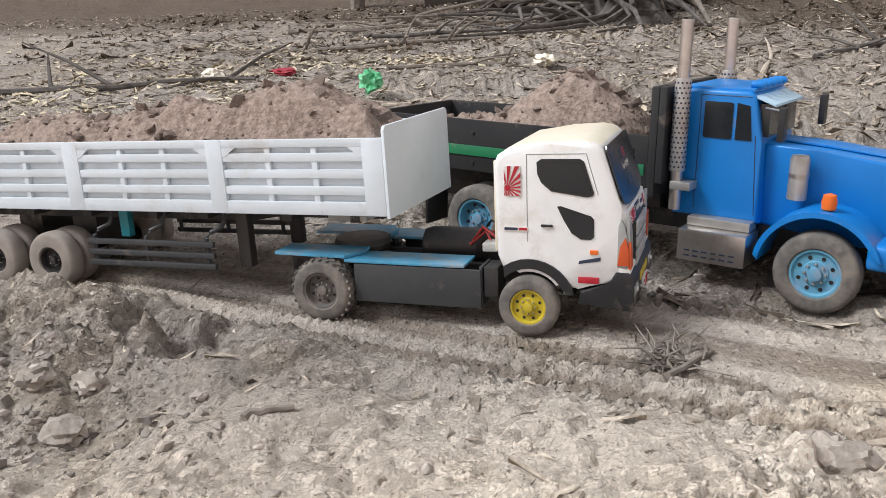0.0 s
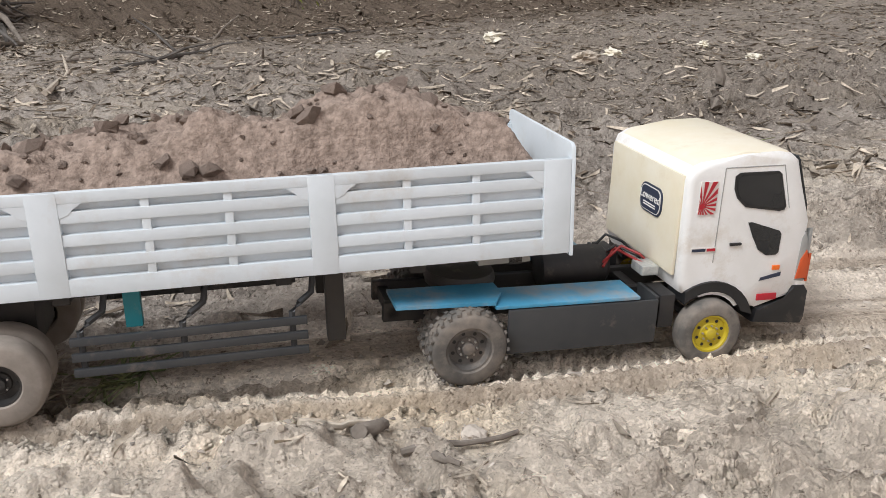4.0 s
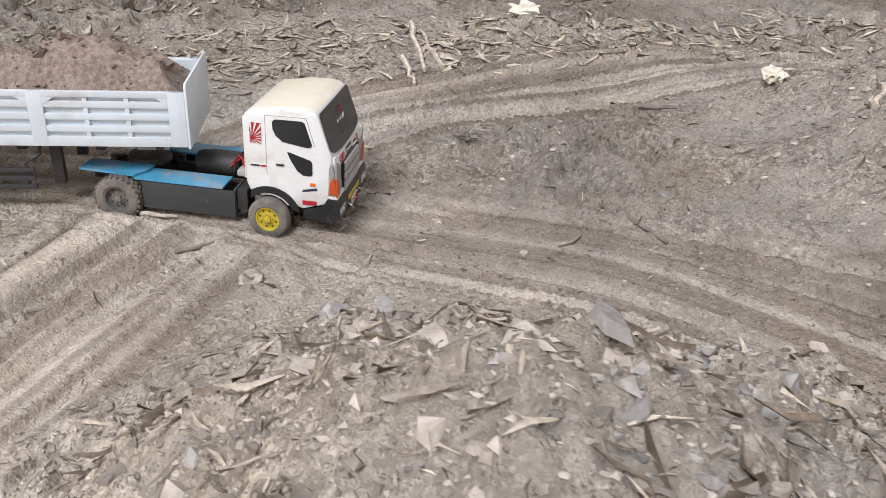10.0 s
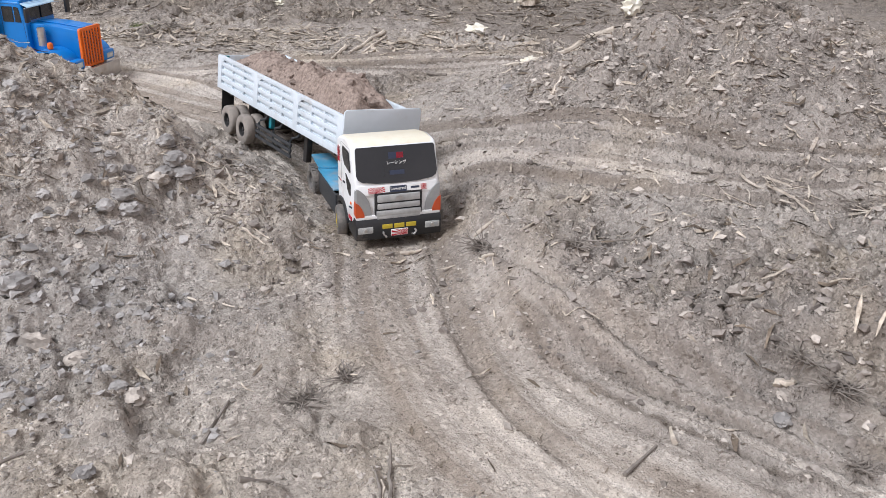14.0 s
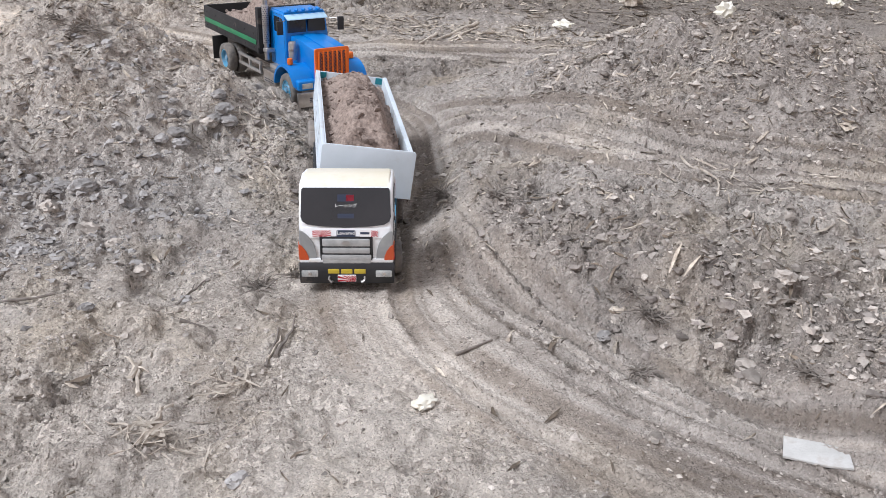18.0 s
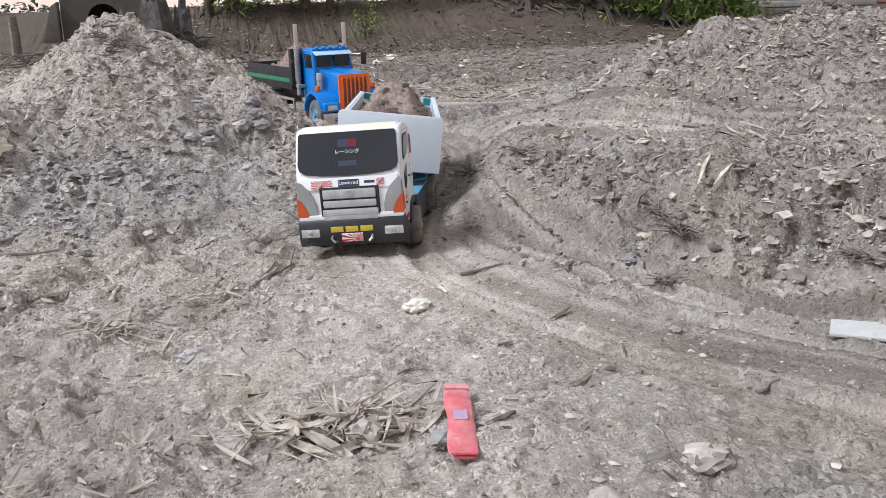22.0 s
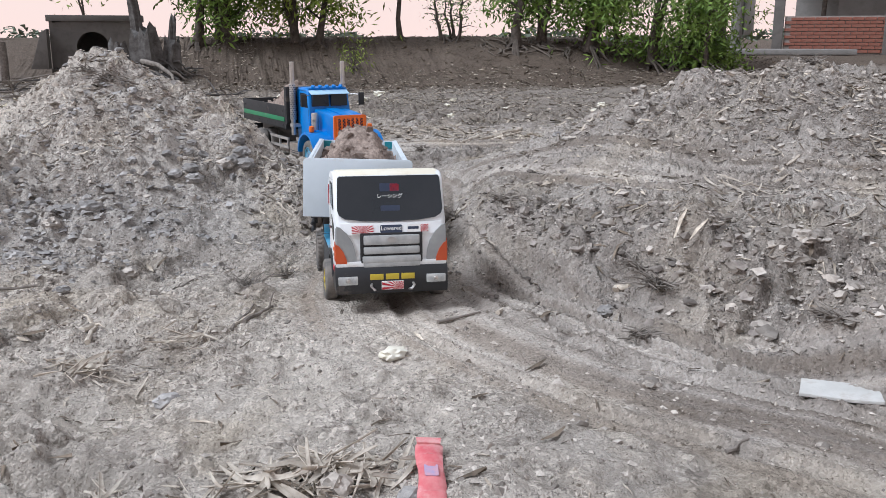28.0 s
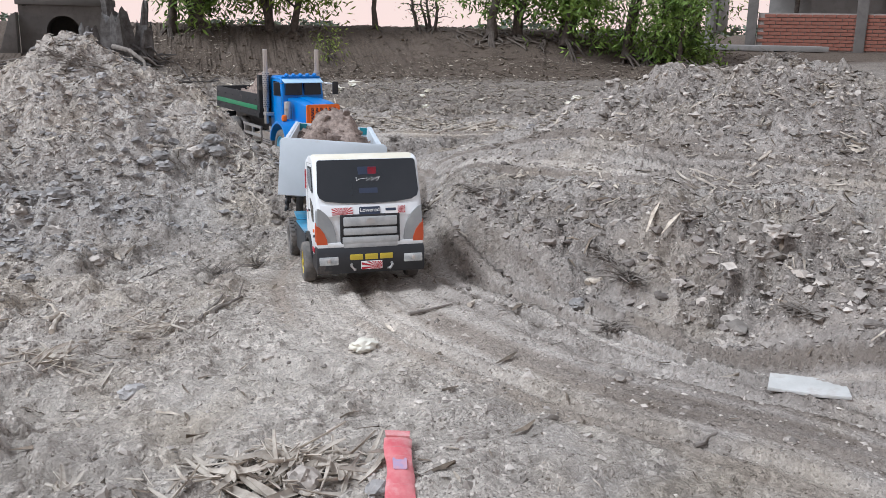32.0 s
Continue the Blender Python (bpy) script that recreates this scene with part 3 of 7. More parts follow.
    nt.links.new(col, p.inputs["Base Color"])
    last = None
    for height, strength, far in ((calc("MULTIPLY", noise_node(34.0, 9, 0.72), free), 1.0, 0.020), (calc("MULTIPLY", crumb, pick), 1.0, 0.010), (calc("MULTIPLY", grit, fade(grit_tone, 0.3, 0.8)), 0.9, 0.0028), (noise_node(300.0, 3, 0.7), 0.7, 0.0016)):
        bp = nt.nodes.new("ShaderNodeBump")
        bp.inputs["Strength"].default_value, bp.inputs["Distance"].default_value = strength, far
        nt.links.new(height, bp.inputs["Height"])
        if last:
            nt.links.new(last, bp.inputs["Normal"])
        last = bp.outputs[0]
    nt.links.new(last, p.inputs["Normal"])
    return m


M_SOIL = soil_material()
nx, ny = len(GX), len(GY)
gm = bpy.data.meshes.new("ground")
gm.vertices.add(nx * ny)
gm.vertices.foreach_set("co", np.stack([XX, YY, ZZ], -1).astype(np.float32).ravel())
idx = np.arange(nx * ny).reshape(ny, nx)
quads = np.stack([idx[:-1, :-1], idx[:-1, 1:], idx[1:, 1:], idx[1:, :-1]], -1).reshape(-1, 4)
gm.loops.add(quads.size)
gm.loops.foreach_set("vertex_index", quads.ravel().astype(np.int32))
gm.polygons.add(len(quads))
gm.polygons.foreach_set("loop_start", np.arange(0, quads.size, 4, dtype=np.int32))
gm.polygons.foreach_set("use_smooth", np.ones(len(quads), dtype=bool))
gm.update(calc_edges=True)
turned = gm.attributes.new("turned_soil_shade", "FLOAT", "POINT")
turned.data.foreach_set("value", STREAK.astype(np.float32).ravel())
packed = gm.attributes.new("packed_soil", "FLOAT", "POINT")
packed.data.foreach_set("value", WORN.astype(np.float32).ravel())
gm.materials.append(M_SOIL)
ground = tagged(new("ground", gm), "dry sandy soil with wheel ruts, heaps and a bank", "ground", kind="structure")


# ---- wheels ----
WHEEL_MESHES = {}


def wheel_meshes(key, r, w, rim_r, tyre_mat, rim_mat, knobs=0, lugs=8, deep=0.35):
    """Tyre, rim and hub, turned about y; the outer face looks to -y."""
    if key in WHEEL_MESHES:
        return WHEEL_MESHES[key]
    h = w / 2
    prof = [(rim_r, -h * 0.80), (rim_r * 1.10, -h * 0.98), (r * 0.86, -h), (r * 0.95, -h * 0.86), (r * 0.99, -h * 0.6), (r, 0),
            (r * 0.99, h * 0.6), (r * 0.95, h * 0.86), (r * 0.86, h), (rim_r * 1.10, h * 0.98), (rim_r, h * 0.80)]
    bm = lathe(prof, n=40, caps=0)
    for k in range(knobs):
        for row, sh in ((-0.62, 0.0), (0.0, 0.5), (0.62, 0.0)):
            t = 2 * math.pi * (k + sh) / knobs
            kb = bmesh.new()
            box(-r * 0.045, r * 0.045, -h * 0.27, h * 0.27, -r * 0.03, r * 0.035, 0, kb)
            m = Matrix.Rotation(-t, 4, "Y") @ Matrix.Translation((0, row * h, r)) @ Matrix.Rotation(radians(18 * (1 if row >= 0 else -1)), 4, "Z")
            kb.transform(m)
            tmp = bpy.data.meshes.new("knob")
            kb.to_mesh(tmp)
            kb.free()
            bm.from_mesh(tmp)
            bpy.data.meshes.remove(tmp)
    tyre = finish("wheel", bm, tyre_mat, smooth=40)
    d = h * (0.8 - 2 * deep)
    rp = [(rim_r * 1.03, -h * 0.86), (rim_r * 0.94, -h * 0.84), (rim_r * 0.86, -d), (rim_r * 0.55, -d), (rim_r * 0.50, -d - h * 0.12), (rim_r * 0.30, -d - h * 0.12),
          (rim_r * 0.28, -d - h * 0.45), (rim_r * 0.16, -d - h * 0.5), (rim_r * 0.02, -d - h * 0.5)]
    rim = finish("rim", lathe(rp, n=32, caps=1), rim_mat, smooth=30)
    hub = bmesh.new()
    for k in range(lugs):
        t = 2 * math.pi * k / lugs
        lathe([(rim_r * 0.055, -d - h * 0.10), (rim_r * 0.05, -d - h * 0.32), (0.0004, -d - h * 0.34)], hub, 6, (rim_r * 0.42 * math.cos(t), 0, rim_r * 0.42 * math.sin(t)))
    nuts = finish("wheel_nuts", hub, M_ALU, smooth=30)
    holes = bmesh.new()
    for k in range(lugs):
        t = 2 * math.pi * (k + 0.5) / lugs
        lathe([(rim_r * 0.09, -d - h * 0.01), (rim_r * 0.09, -d - h * 0.03)], holes, 10, (rim_r * 0.70 * math.cos(t), 0, rim_r * 0.70 * math.sin(t)))
    vents = finish("rim_holes", holes, M_BLACK, smooth=0)
    out = [o.data for o in (tyre, rim, nuts, vents)]
    for o in (tyre, rim, nuts, vents):
        bpy.data.objects.remove(o)
    WHEEL_MESHES[key] = out
    return out


def wheel(parent, x, y, z, key, meshes, outer=True):
    """One wheel under its vehicle; its face looks away from the middle."""
    tyre, rim, nuts, vents = meshes
    w = new("wheel", tyre)
    w.parent = parent
    w["label"] = key
    w["spot"] = (x, y, z)
    w.matrix_basis = pose(x, y, z, 0, 0, 180 if y > 0 else 0)
    if outer:
        for nm, me in (("rim", rim), ("wheel_nuts", nuts), ("rim_holes", vents)):
            o = new(nm, me)
            o.parent = w
    return w


def lettering(text, size, mat, parent, m, name="lettering", label=""):
    cu = bpy.data.curves.new(name, "FONT")
    cu.body, cu.size, cu.align_x, cu.align_y, cu.extrude = text, size, "CENTER", "CENTER", 0.0004
    tmp = new(name, cu)
    bpy.context.view_layer.update()
    me = bpy.data.meshes.new_from_object(tmp.evaluated_get(bpy.context.evaluated_depsgraph_get()))
    bpy.data.objects.remove(tmp)
    me.materials.clear()
    me.materials.append(mat)
    ob = new(name, me)
    ob.parent = parent
    ob.matrix_basis = m
    if label:
        ob["label"] = label
    return ob


def soil_heap(name, x0, x1, y0, y1, z0, top, parent_label, n=70, seed=3):
    """A loose heap inside a body: height field with clods, closed below."""
    rnd = random.Random(seed)
    bm = bmesh.new()
    nx_, ny_ = n, max(12, int(n * (y1 - y0) / (x1 - x0)))
    xs, ys = np.linspace(x0, x1, nx_), np.linspace(y0, y1, ny_)
    gx, gy = np.meshgrid(xs, ys)
    u, v = (gx - x0) / (x1 - x0), (gy - y0) / (y1 - y0)
    edge = np.minimum(np.minimum(u * (x1 - x0), (1 - u) * (x1 - x0)), np.minimum(v, 1 - v) * (y1 - y0))
    h = top(u, v) * step(0.0, 0.085, edge)
    h = h + 0.030 * fbm(gx, gy, 14, 3, seed) + 0.007 * fbm(gx, gy, 80, 3, seed + 9, 0.6) + np.maximum(fbm(gx, gy, 38, 2, seed + 20), 0.08) * 0.016
    z = z0 + np.maximum(h, -0.02)
    vs = [[bm.verts.new((gx[j, i], gy[j, i], z[j, i])) for i in range(nx_)] for j in range(ny_)]
    for j in range(ny_ - 1):
        for i in range(nx_ - 1):
            bm.faces.new((vs[j][i], vs[j][i + 1], vs[j + 1][i + 1], vs[j + 1][i]))
    ob = finish(name, bm, M_LOAD, smooth=80)
    tagged(ob, parent_label, "soil")
    shapes = []
    for k in range(8):
        cb_ = bmesh.new()
        bmesh.ops.create_icosphere(cb_, subdivisions=1, radius=0.5)
        for v_ in cb_.verts:
            v_.co *= rnd.uniform(0.5, 1.4)
        me_ = bpy.data.meshes.new("clod")
        cb_.to_mesh(me_)
        cb_.free()
        me_.materials.append(M_CLODLOAD)
        shapes.append(me_)
    for k in range(260):
        i, j = rnd.randint(3, nx_ - 4), rnd.randint(2, ny_ - 3)
        s_ = 0.006 * (5.5 ** (rnd.random() ** 2.2))
        o = new("clod", shapes[k % 8])
        o.parent = ob
        o.matrix_basis = pose(gx[j, i], gy[j, i], z[j, i] + s_ * 0.12, rnd.uniform(-40, 40), rnd.uniform(-40, 40), rnd.uniform(0, 360)) @ Matrix.Diagonal((s_ * 1.3, s_, s_ * 0.75, 1))
    return ob


M_CLODLOAD = material("load_clod", (0.40, 0.325, 0.278), 0.95, 0, (0.25, 0.2, 0.17), 60, 0.8, 120, spec=0.1)
M_LOAD = material("load_soil", (0.37, 0.295, 0.248), 0.95, 0, (0.19, 0.148, 0.122), 90, 1.0, 190, spec=0.1, dirt=(0.38, 0.31, 0.265), dirt_amount=0.35, dirt_scale=14)


# ---- the white tractor: x ahead, origin under the front axle ----
def flat_on_side(outline, y, mat, name, parent, thick=0.0012, label="", side=-1):
    return part(name, prism(outline, side * y, side * (y + thick)), mat, parent, label, 0)


def flat_on_front(outline, x, mat, name, parent, thick=0.0012, label=""):
    """outline in (y, z)."""
    return part(name, prism(outline, x, x + thick, axis="x"), mat, parent, label, 0)


def rays(x0, x1, z0, z1, ox, oz, n, on):
    """Wedges from a point, clipped to a rectangle: lists of outlines."""
    out = []
    for k in range(n):
        a0, a1 = 2 * math.pi * (k + 0.0) / n, 2 * math.pi * (k + 0.5) / n
        tri = [(ox, oz)] + [(ox + 2 * (x1 - x0) * math.cos(a), oz + 2 * (x1 - x0) * math.sin(a)) for a in (a0, a1)]
        for axis, lim, sign in ((0, x0, 1), (0, x1, -1), (1, z0, 1), (1, z1, -1)):
            res = []
            for i, p in enumerate(tri):
                q = tri[(i + 1) % len(tri)]
                pi, qi = sign * (p[axis] - lim) >= 0, sign * (q[axis] - lim) >= 0
                if pi:
                    res.append(p)
                if pi != qi:
                    t = (lim - p[axis]) / (q[axis] - p[axis])
                    res.append((p[0] + t * (q[0] - p[0]), p[1] + t * (q[1] - p[1])))
            tri = res
            if len(tri) < 3:
                break
        if len(tri) >= 3:
            out.append(tri)
    return out


def ray_sticker(parent, rect, centre, n, place, label):
    """A white patch with red rays; place(outline, lift, material, name) lays an outline on its wall."""
    x0, x1, z0, z1 = rect
    base = place(rounded(x0, x1, z0, z1, 0.0006, 2), 0.0, M_PALE, "sticker")
    base["label"] = label
    bm = bmesh.new()
    for tri in rays(x0, x1, z0, z1, *centre, n, True):
        place(tri, 0.0012, None, bm)
    disc = [(centre[0] + 0.0042 * math.cos(t), centre[1] + 0.0042 * math.sin(t)) for t in np.linspace(0, 6.28, 12)[:-1]]
    disc = [(min(max(a, x0), x1), min(max(b, z0), z1)) for a, b in disc]
    place(disc, 0.0016, None, bm)
    part("red_rays", bm, M_RED, base, "red rays", 0)


tractor = thing("toy_tractor_truck", "white model truck cab on a dusty blue and black chassis", "toy truck")
cab_side = [(-0.052, 0.125), (-0.056, 0.268), (-0.050, 0.284), (-0.034, 0.293), (0.030, 0.303), (0.080, 0.306), (0.100, 0.303), (0.112, 0.294), (0.141, 0.205), (0.148, 0.175), (0.150, 0.095), (0.075, 0.078)]
cab_side += [(0.062 * math.cos(a), 0.050 + 0.062 * math.sin(a)) for a in np.radians(np.arange(25, 128, 12))] + [(-0.044, 0.105)]
cab = part("cab_body", prism(cab_side, -0.120, 0.120, 0.010, seg=3), M_WHITE, tractor, "white painted cab", 50)
part("roof", prism([(-0.050, 0.272), (-0.045, 0.287), (-0.032, 0.2955), (0.030, 0.3055), (0.080, 0.3085), (0.097, 0.3055), (0.107, 0.298)], -0.112, 0.112, 0.006), M_ROOF, cab, "cream yellowed roof", 50)
part("rear_panel", box(-0.0585, -0.0535, -0.108, 0.108, 0.13, 0.274, 0.002), M_ROOF, cab, "cream yellowed back panel")
badge = part("badge", prism(rounded(-0.062, 0.002, 0.198, 0.240, 0.014), -0.0605, -0.0585, axis="x"), M_INK, cab, "dark oval badge", 0)
part("badge_edge", prism(rounded(-0.0595, -0.0005, 0.2005, 0.2375, 0.012), -0.0612, -0.0604, axis="x"), M_PALE, badge, "", 0)
part("badge_field", prism(rounded(-0.058, -0.002, 0.202, 0.236, 0.011), -0.0618, -0.0610, axis="x"), M_INK, badge, "", 0)
lettering("Lowered", 0.0165, M_PALE, badge, pose(-0.0622, -0.030, 0.2225, 90, 0, -90))
for bx in (0.208, 0.2115):
    part("badge_bar", box(-0.0624, -0.0616, -0.048, -0.012, bx, bx + 0.0018), M_PALE, badge, "", 0)
for sd in (-1, 1):
    win = [(0.013, 0.274), (0.020, 0.279), (0.079, 0.280), (0.085, 0.276), (0.100, 0.229), (0.098, 0.224), (0.090, 0.222), (0.035, 0.230), (0.020, 0.243), (0.014, 0.256)]
    flat_on_side(win, 0.1202, M_BLACK, "window_frame", cab, 0.0012, "black painted window frame", sd)
    cx, cz = 0.056, 0.252
    flat_on_side([(cx + (a - cx) * 0.90, cz + (b - cz) * 0.86) for a, b in win], 0.1214, M_GLASS, "side_window", cab, 0.0010, "dark side window", sd)
    flat_on_side([(0.044, 0.207), (0.050, 0.2075), (0.096, 0.193), (0.100, 0.188), (0.100, 0.161), (0.096, 0.157), (0.080, 0.157), (0.066, 0.166), (0.054, 0.186)], 0.1202, M_GLASS, "lower_window", cab, 0.0012, "dark lower door window", sd)
    for (ax, az), (bx2, bz) in (((-0.003, 0.150), (-0.003, 0.286)), ((-0.003, 0.286), (0.088, 0.288)), ((0.088, 0.288), (0.106, 0.226))):
        part("door_seam", tube([(ax, sd * 0.1201, az), (bx2, sd * 0.1201, bz)], 0.0007, 5), M_GREY, cab)
    part("door_handle", box(0.019, 0.037, min(sd * 0.120, sd * 0.1235), max(sd * 0.120, sd * 0.1235), 0.1745, 0.1785, 0.0012), M_BLACK, cab, "black door handle")
    part("side_marker", box(0.094, 0.106, min(sd * 0.120, sd * 0.1225), max(sd * 0.120, sd * 0.1225), 0.134, 0.141, 0.001), M_ORANGE, cab, "orange side marker")
    part("red_reflector", box(0.076, 0.108, min(sd * 0.120, sd * 0.1225), max(sd * 0.120, sd * 0.1225), 0.088, 0.098, 0.001), M_RED, cab, "red reflector")

    def on_side(o, lift, mat, nm, sd=sd):
        if mat is None:
            return prism(o, sd * (0.1213 + lift * 0.4), sd * (0.1219 + lift * 0.4), bm=nm)
        return flat_on_side(o, 0.1202, mat, nm, cab, 0.0010, "", sd)
    ray_sticker(cab, (-0.038, -0.012, 0.222, 0.268), (-0.033, 0.234), 18, on_side, "red and white ray sticker")
    bars = flat_on_side(rounded(-0.040, -0.002, 0.166, 0.174, 0.001, 1), 0.1202, M_PALE, "small_sticker", cab, 0.0008, "small printed sticker", sd)
    flat_on_side([(-0.039, 0.168), (-0.018, 0.168), (-0.018, 0.172), (-0.039, 0.172)], 0.1211, M_INK, "printed_bar", bars, 0.0006, "", sd)
    flat_on_side([(-0.016, 0.168), (-0.003, 0.168), (-0.003, 0.172), (-0.016, 0.172)], 0.1211, M_RED, "printed_bar", bars, 0.0006, "", sd)
    mark = flat_on_side([(0.076, 0.118), (0.110, 0.124), (0.110, 0.130), (0.078, 0.123)], 0.1202, M_INK, "model_mark", cab, 0.0008, "dark unreadable lettering bar", sd)
    arch = [(0.0725 * math.cos(a), 0.050 + 0.0725 * math.sin(a)) for a in np.radians(np.arange(15, 136, 11))]
    inner = [(0.0575 * math.cos(a), 0.050 + 0.0575 * math.sin(a)) for a in np.radians(np.arange(135, 14, -11))]
    part("wheel_arch", prism(arch + inner, sd * 0.075, sd * 0.124, 0.0), M_BLACK, tractor, "black wheel arch")
    part("cab_corner", prism([(0.134, 0.115), (0.151, 0.112), (0.1505, 0.160), (0.146, 0.180), (0.141, 0.190), (0.136, 0.180)], sd * 0.094, sd * 0.1212, 0.003), M_GREY, cab, "grey corner deflector")
    part("indicator", prism([(0.135, 0.118), (0.1535, 0.118), (0.1525, 0.146), (0.147, 0.162), (0.139, 0.148)], sd * 0.100, sd * 0.1232, 0.002), M_AMBER, cab, "orange corner indicator")
    part("headlamp", box(0.145, 0.1625, min(sd * 0.074, sd * 0.118), max(sd * 0.074, sd * 0.118), 0.066, 0.086, 0.004), M_LAMP, cab, "clear headlamp")
    part("lamp_bulb", lathe([(0.005, 0.1625), (0.004, 0.165), (0.001, 0.1655)], n=12, centre=(0, sd * 0.096, 0.076), axis="x"), M_CHROME, cab)
    part("tow_hook", tube([(0.157, sd * 0.045, 0.068), (0.169, sd * 0.047, 0.064), (0.171, sd * 0.040, 0.056), (0.159, sd * 0.037, 0.054)], 0.003, 6), M_ALU, cab, "metal tow hook")
# windscreen and front
shield = bmesh.new()
for lift, sc in ((0.0, 1.0),):
    pts = [(-0.108, 0.052), (-0.112, 0.047), (-0.115, -0.022), (-0.111, -0.034), (-0.098, -0.042), (-0.060, -0.047), (0.0, -0.049), (0.060, -0.047), (0.098, -0.042), (0.111, -0.034), (0.115, -0.022), (0.112, 0.047), (0.108, 0.052)][::-1]
    prism(pts, 0.0, 0.0022, axis="z", bm=shield)
ws_m = Matrix.Translation((0.1300, 0, 0.2475)) @ Matrix.Rotation(radians(-18), 4, "Y") @ Matrix.Rotation(radians(90), 4, "Z") @ Matrix.Rotation(radians(90), 4, "X")
shield.transform(ws_m)
part("windscreen", shield, M_GLASS, cab, "dark glossy windscreen", 0)
for cy, cz, w, hgt, mt in ((0.0, 0.026, 0.021, 0.009, M_INK), (0.011, 0.026, 0.010, 0.008, M_RED), (0.0, -0.020, 0.021, 0.006, M_INK)):
    b = bmesh.new()
    prism(rounded(cy - w, cy + w, cz - hgt, cz + hgt, 0.001, 1), 0.0022, 0.0028, axis="z", bm=b)
    b.transform(ws_m)
    part("windscreen_sticker", b, mt, cab, "faint sticker on the windscreen", 0)
lettering("レーシング", 0.0115, M_PALE, cab, ws_m @ pose(0, 0.006, 0.0030), "windscreen_lettering", "white lettering")
for sd in (-1, 1):
    corner = [(0.1185, 0.194), (0.110, 0.191), (0.096, 0.178), (0.084, 0.158), (0.078, 0.136), (0.0765, 0.116), (0.1185, 0.116)]
    part("front_deflector", prism([(sd * a, b) for a, b in corner], 0.1490, 0.1535, axis="x"), M_GREY, cab, "brushed grey corner panel", 0)
    lamp = [(0.1215, 0.156), (0.114, 0.152), (0.104, 0.138), (0.098, 0.122), (0.097, 0.113), (0.1215, 0.113)]
    part("front_indicator", prism([(sd * a, b) for a, b in lamp], 0.1520, 0.1558, axis="x"), M_AMBER, cab, "red orange corner indicator", 0)
grille = part("grille", box(0.1495, 0.1535, -0.068, 0.068, 0.112, 0.178, 0.002), M_BLACK, cab, "black grille surround")
for z0, z1, wy in ((0.152, 0.173, 0.061), (0.132, 0.148, 0.061), (0.113, 0.128, 0.064)):
    part("grille_bar", box(0.1530, 0.1585, -wy, wy, z0, z1, 0.003), M_SILVER, grille, "brushed silver grille bar")
part("emblem", prism(rounded(-0.010, 0.010, 0.157, 0.169, 0.006), 0.158, 0.1605, axis="x"), M_ALU, grille, "plain oval emblem", 0)
part("grille_slot", box(0.1532, 0.1562, -0.045, 0.045, 0.149, 0.1525), M_BLACK, grille)
for sd in (-1, 1):
    part("grille_post", box(0.1505, 0.1560, min(sd * 0.062, sd * 0.0665), max(sd * 0.062, sd * 0.0665), 0.113, 0.175, 0.001), M_BLACK, grille)


def on_front(o, lift, mat, nm):
    if mat is None:
        return prism(o, 0.1462 + lift * 0.4, 0.1470 + lift * 0.4, axis="x", bm=nm)
    return flat_on_front(o, 0.1452, mat, nm, cab, 0.0010)


nose = part("nose_panel", prism([(0.136, 0.174), (0.1515, 0.174), (0.1462, 0.199), (0.136, 0.199)], -0.112, 0.112, 0.002), M_WHITE, cab, "white panel under the windscreen")
for yy, kind_ in ((-0.062, 0), (0.0, 1), (0.058, 2)):
    plate = bmesh.new()
    prism(rounded(-0.024, 0.024, -0.0085, 0.0085, 0.002, 1), 0, 0.0008, axis="z", bm=plate)
    tilt = Matrix.Translation((0.1498, yy, 0.1855)) @ Matrix.Rotation(radians(-12), 4, "Y") @ Matrix.Rotation(radians(90), 4, "Z") @ Matrix.Rotation(radians(90), 4, "X")
    plate.transform(tilt)
    st = part("front_sticker", plate, M_INK if kind_ == 1 else M_PALE, cab, "printed sticker on the nose", 0)
    b = bmesh.new()
    if kind_ == 0:
        for tri in rays(-0.0235, 0.0235, -0.008, 0.008, 0.0, -0.006, 24, True):
            prism(tri, 0.0008, 0.0012, axis="z", bm=b)
    elif kind_ == 2:
        prism(rounded(-0.022, 0.002, -0.002, 0.004, 0.001, 1), 0.0008, 0.0012, axis="z", bm=b)
    if kind_ != 1:
        b.transform(tilt)
        part("sticker_print", b, M_RED if kind_ == 0 else M_INK, st, "", 0)
    if kind_ == 2:
        b = bmesh.new()
        for tri in rays(0.006, 0.023, -0.008, 0.008, 0.014, -0.001, 18, True):
            prism(tri, 0.0008, 0.0012, axis="z", bm=b)
        b.transform(tilt)
        part("sticker_print", b, M_RED, st, "", 0)
    if kind_ == 1:
        lettering("Lowered", 0.0125, M_PALE, st, tilt @ pose(0, 0.001, 0.0010))
bumper = part("bumper", prism([(0.088, 0.054), (0.170, 0.046), (0.1745, 0.056), (0.1735, 0.098), (0.166, 0.108), (0.146, 0.108), (0.136, 0.086), (0.092, 0.076)], -0.1228, 0.1228, 0.004, seg=2), M_BLACK, tractor, "worn black front bumper")
bumper.location.x = -0.013
part("bumper_lip", box(0.150, 0.1685, -0.1205, 0.1205, 0.1045, 0.1165, 0.003), M_WHITE, bumper, "white upper bumper panel")
part("bumper_centre", box(0.160, 0.1705, -0.062, 0.062, 0.103, 0.1185, 0.003), M_SILVER, bumper, "silver bumper centre")
for k in (-1, 0, 1):
    part("yellow_plate", box(0.1725, 0.1755, k * 0.034 - 0.0145, k * 0.034 + 0.0145, 0.0765, 0.089, 0.001), M_YPLATE, bumper, "small yellow plate")
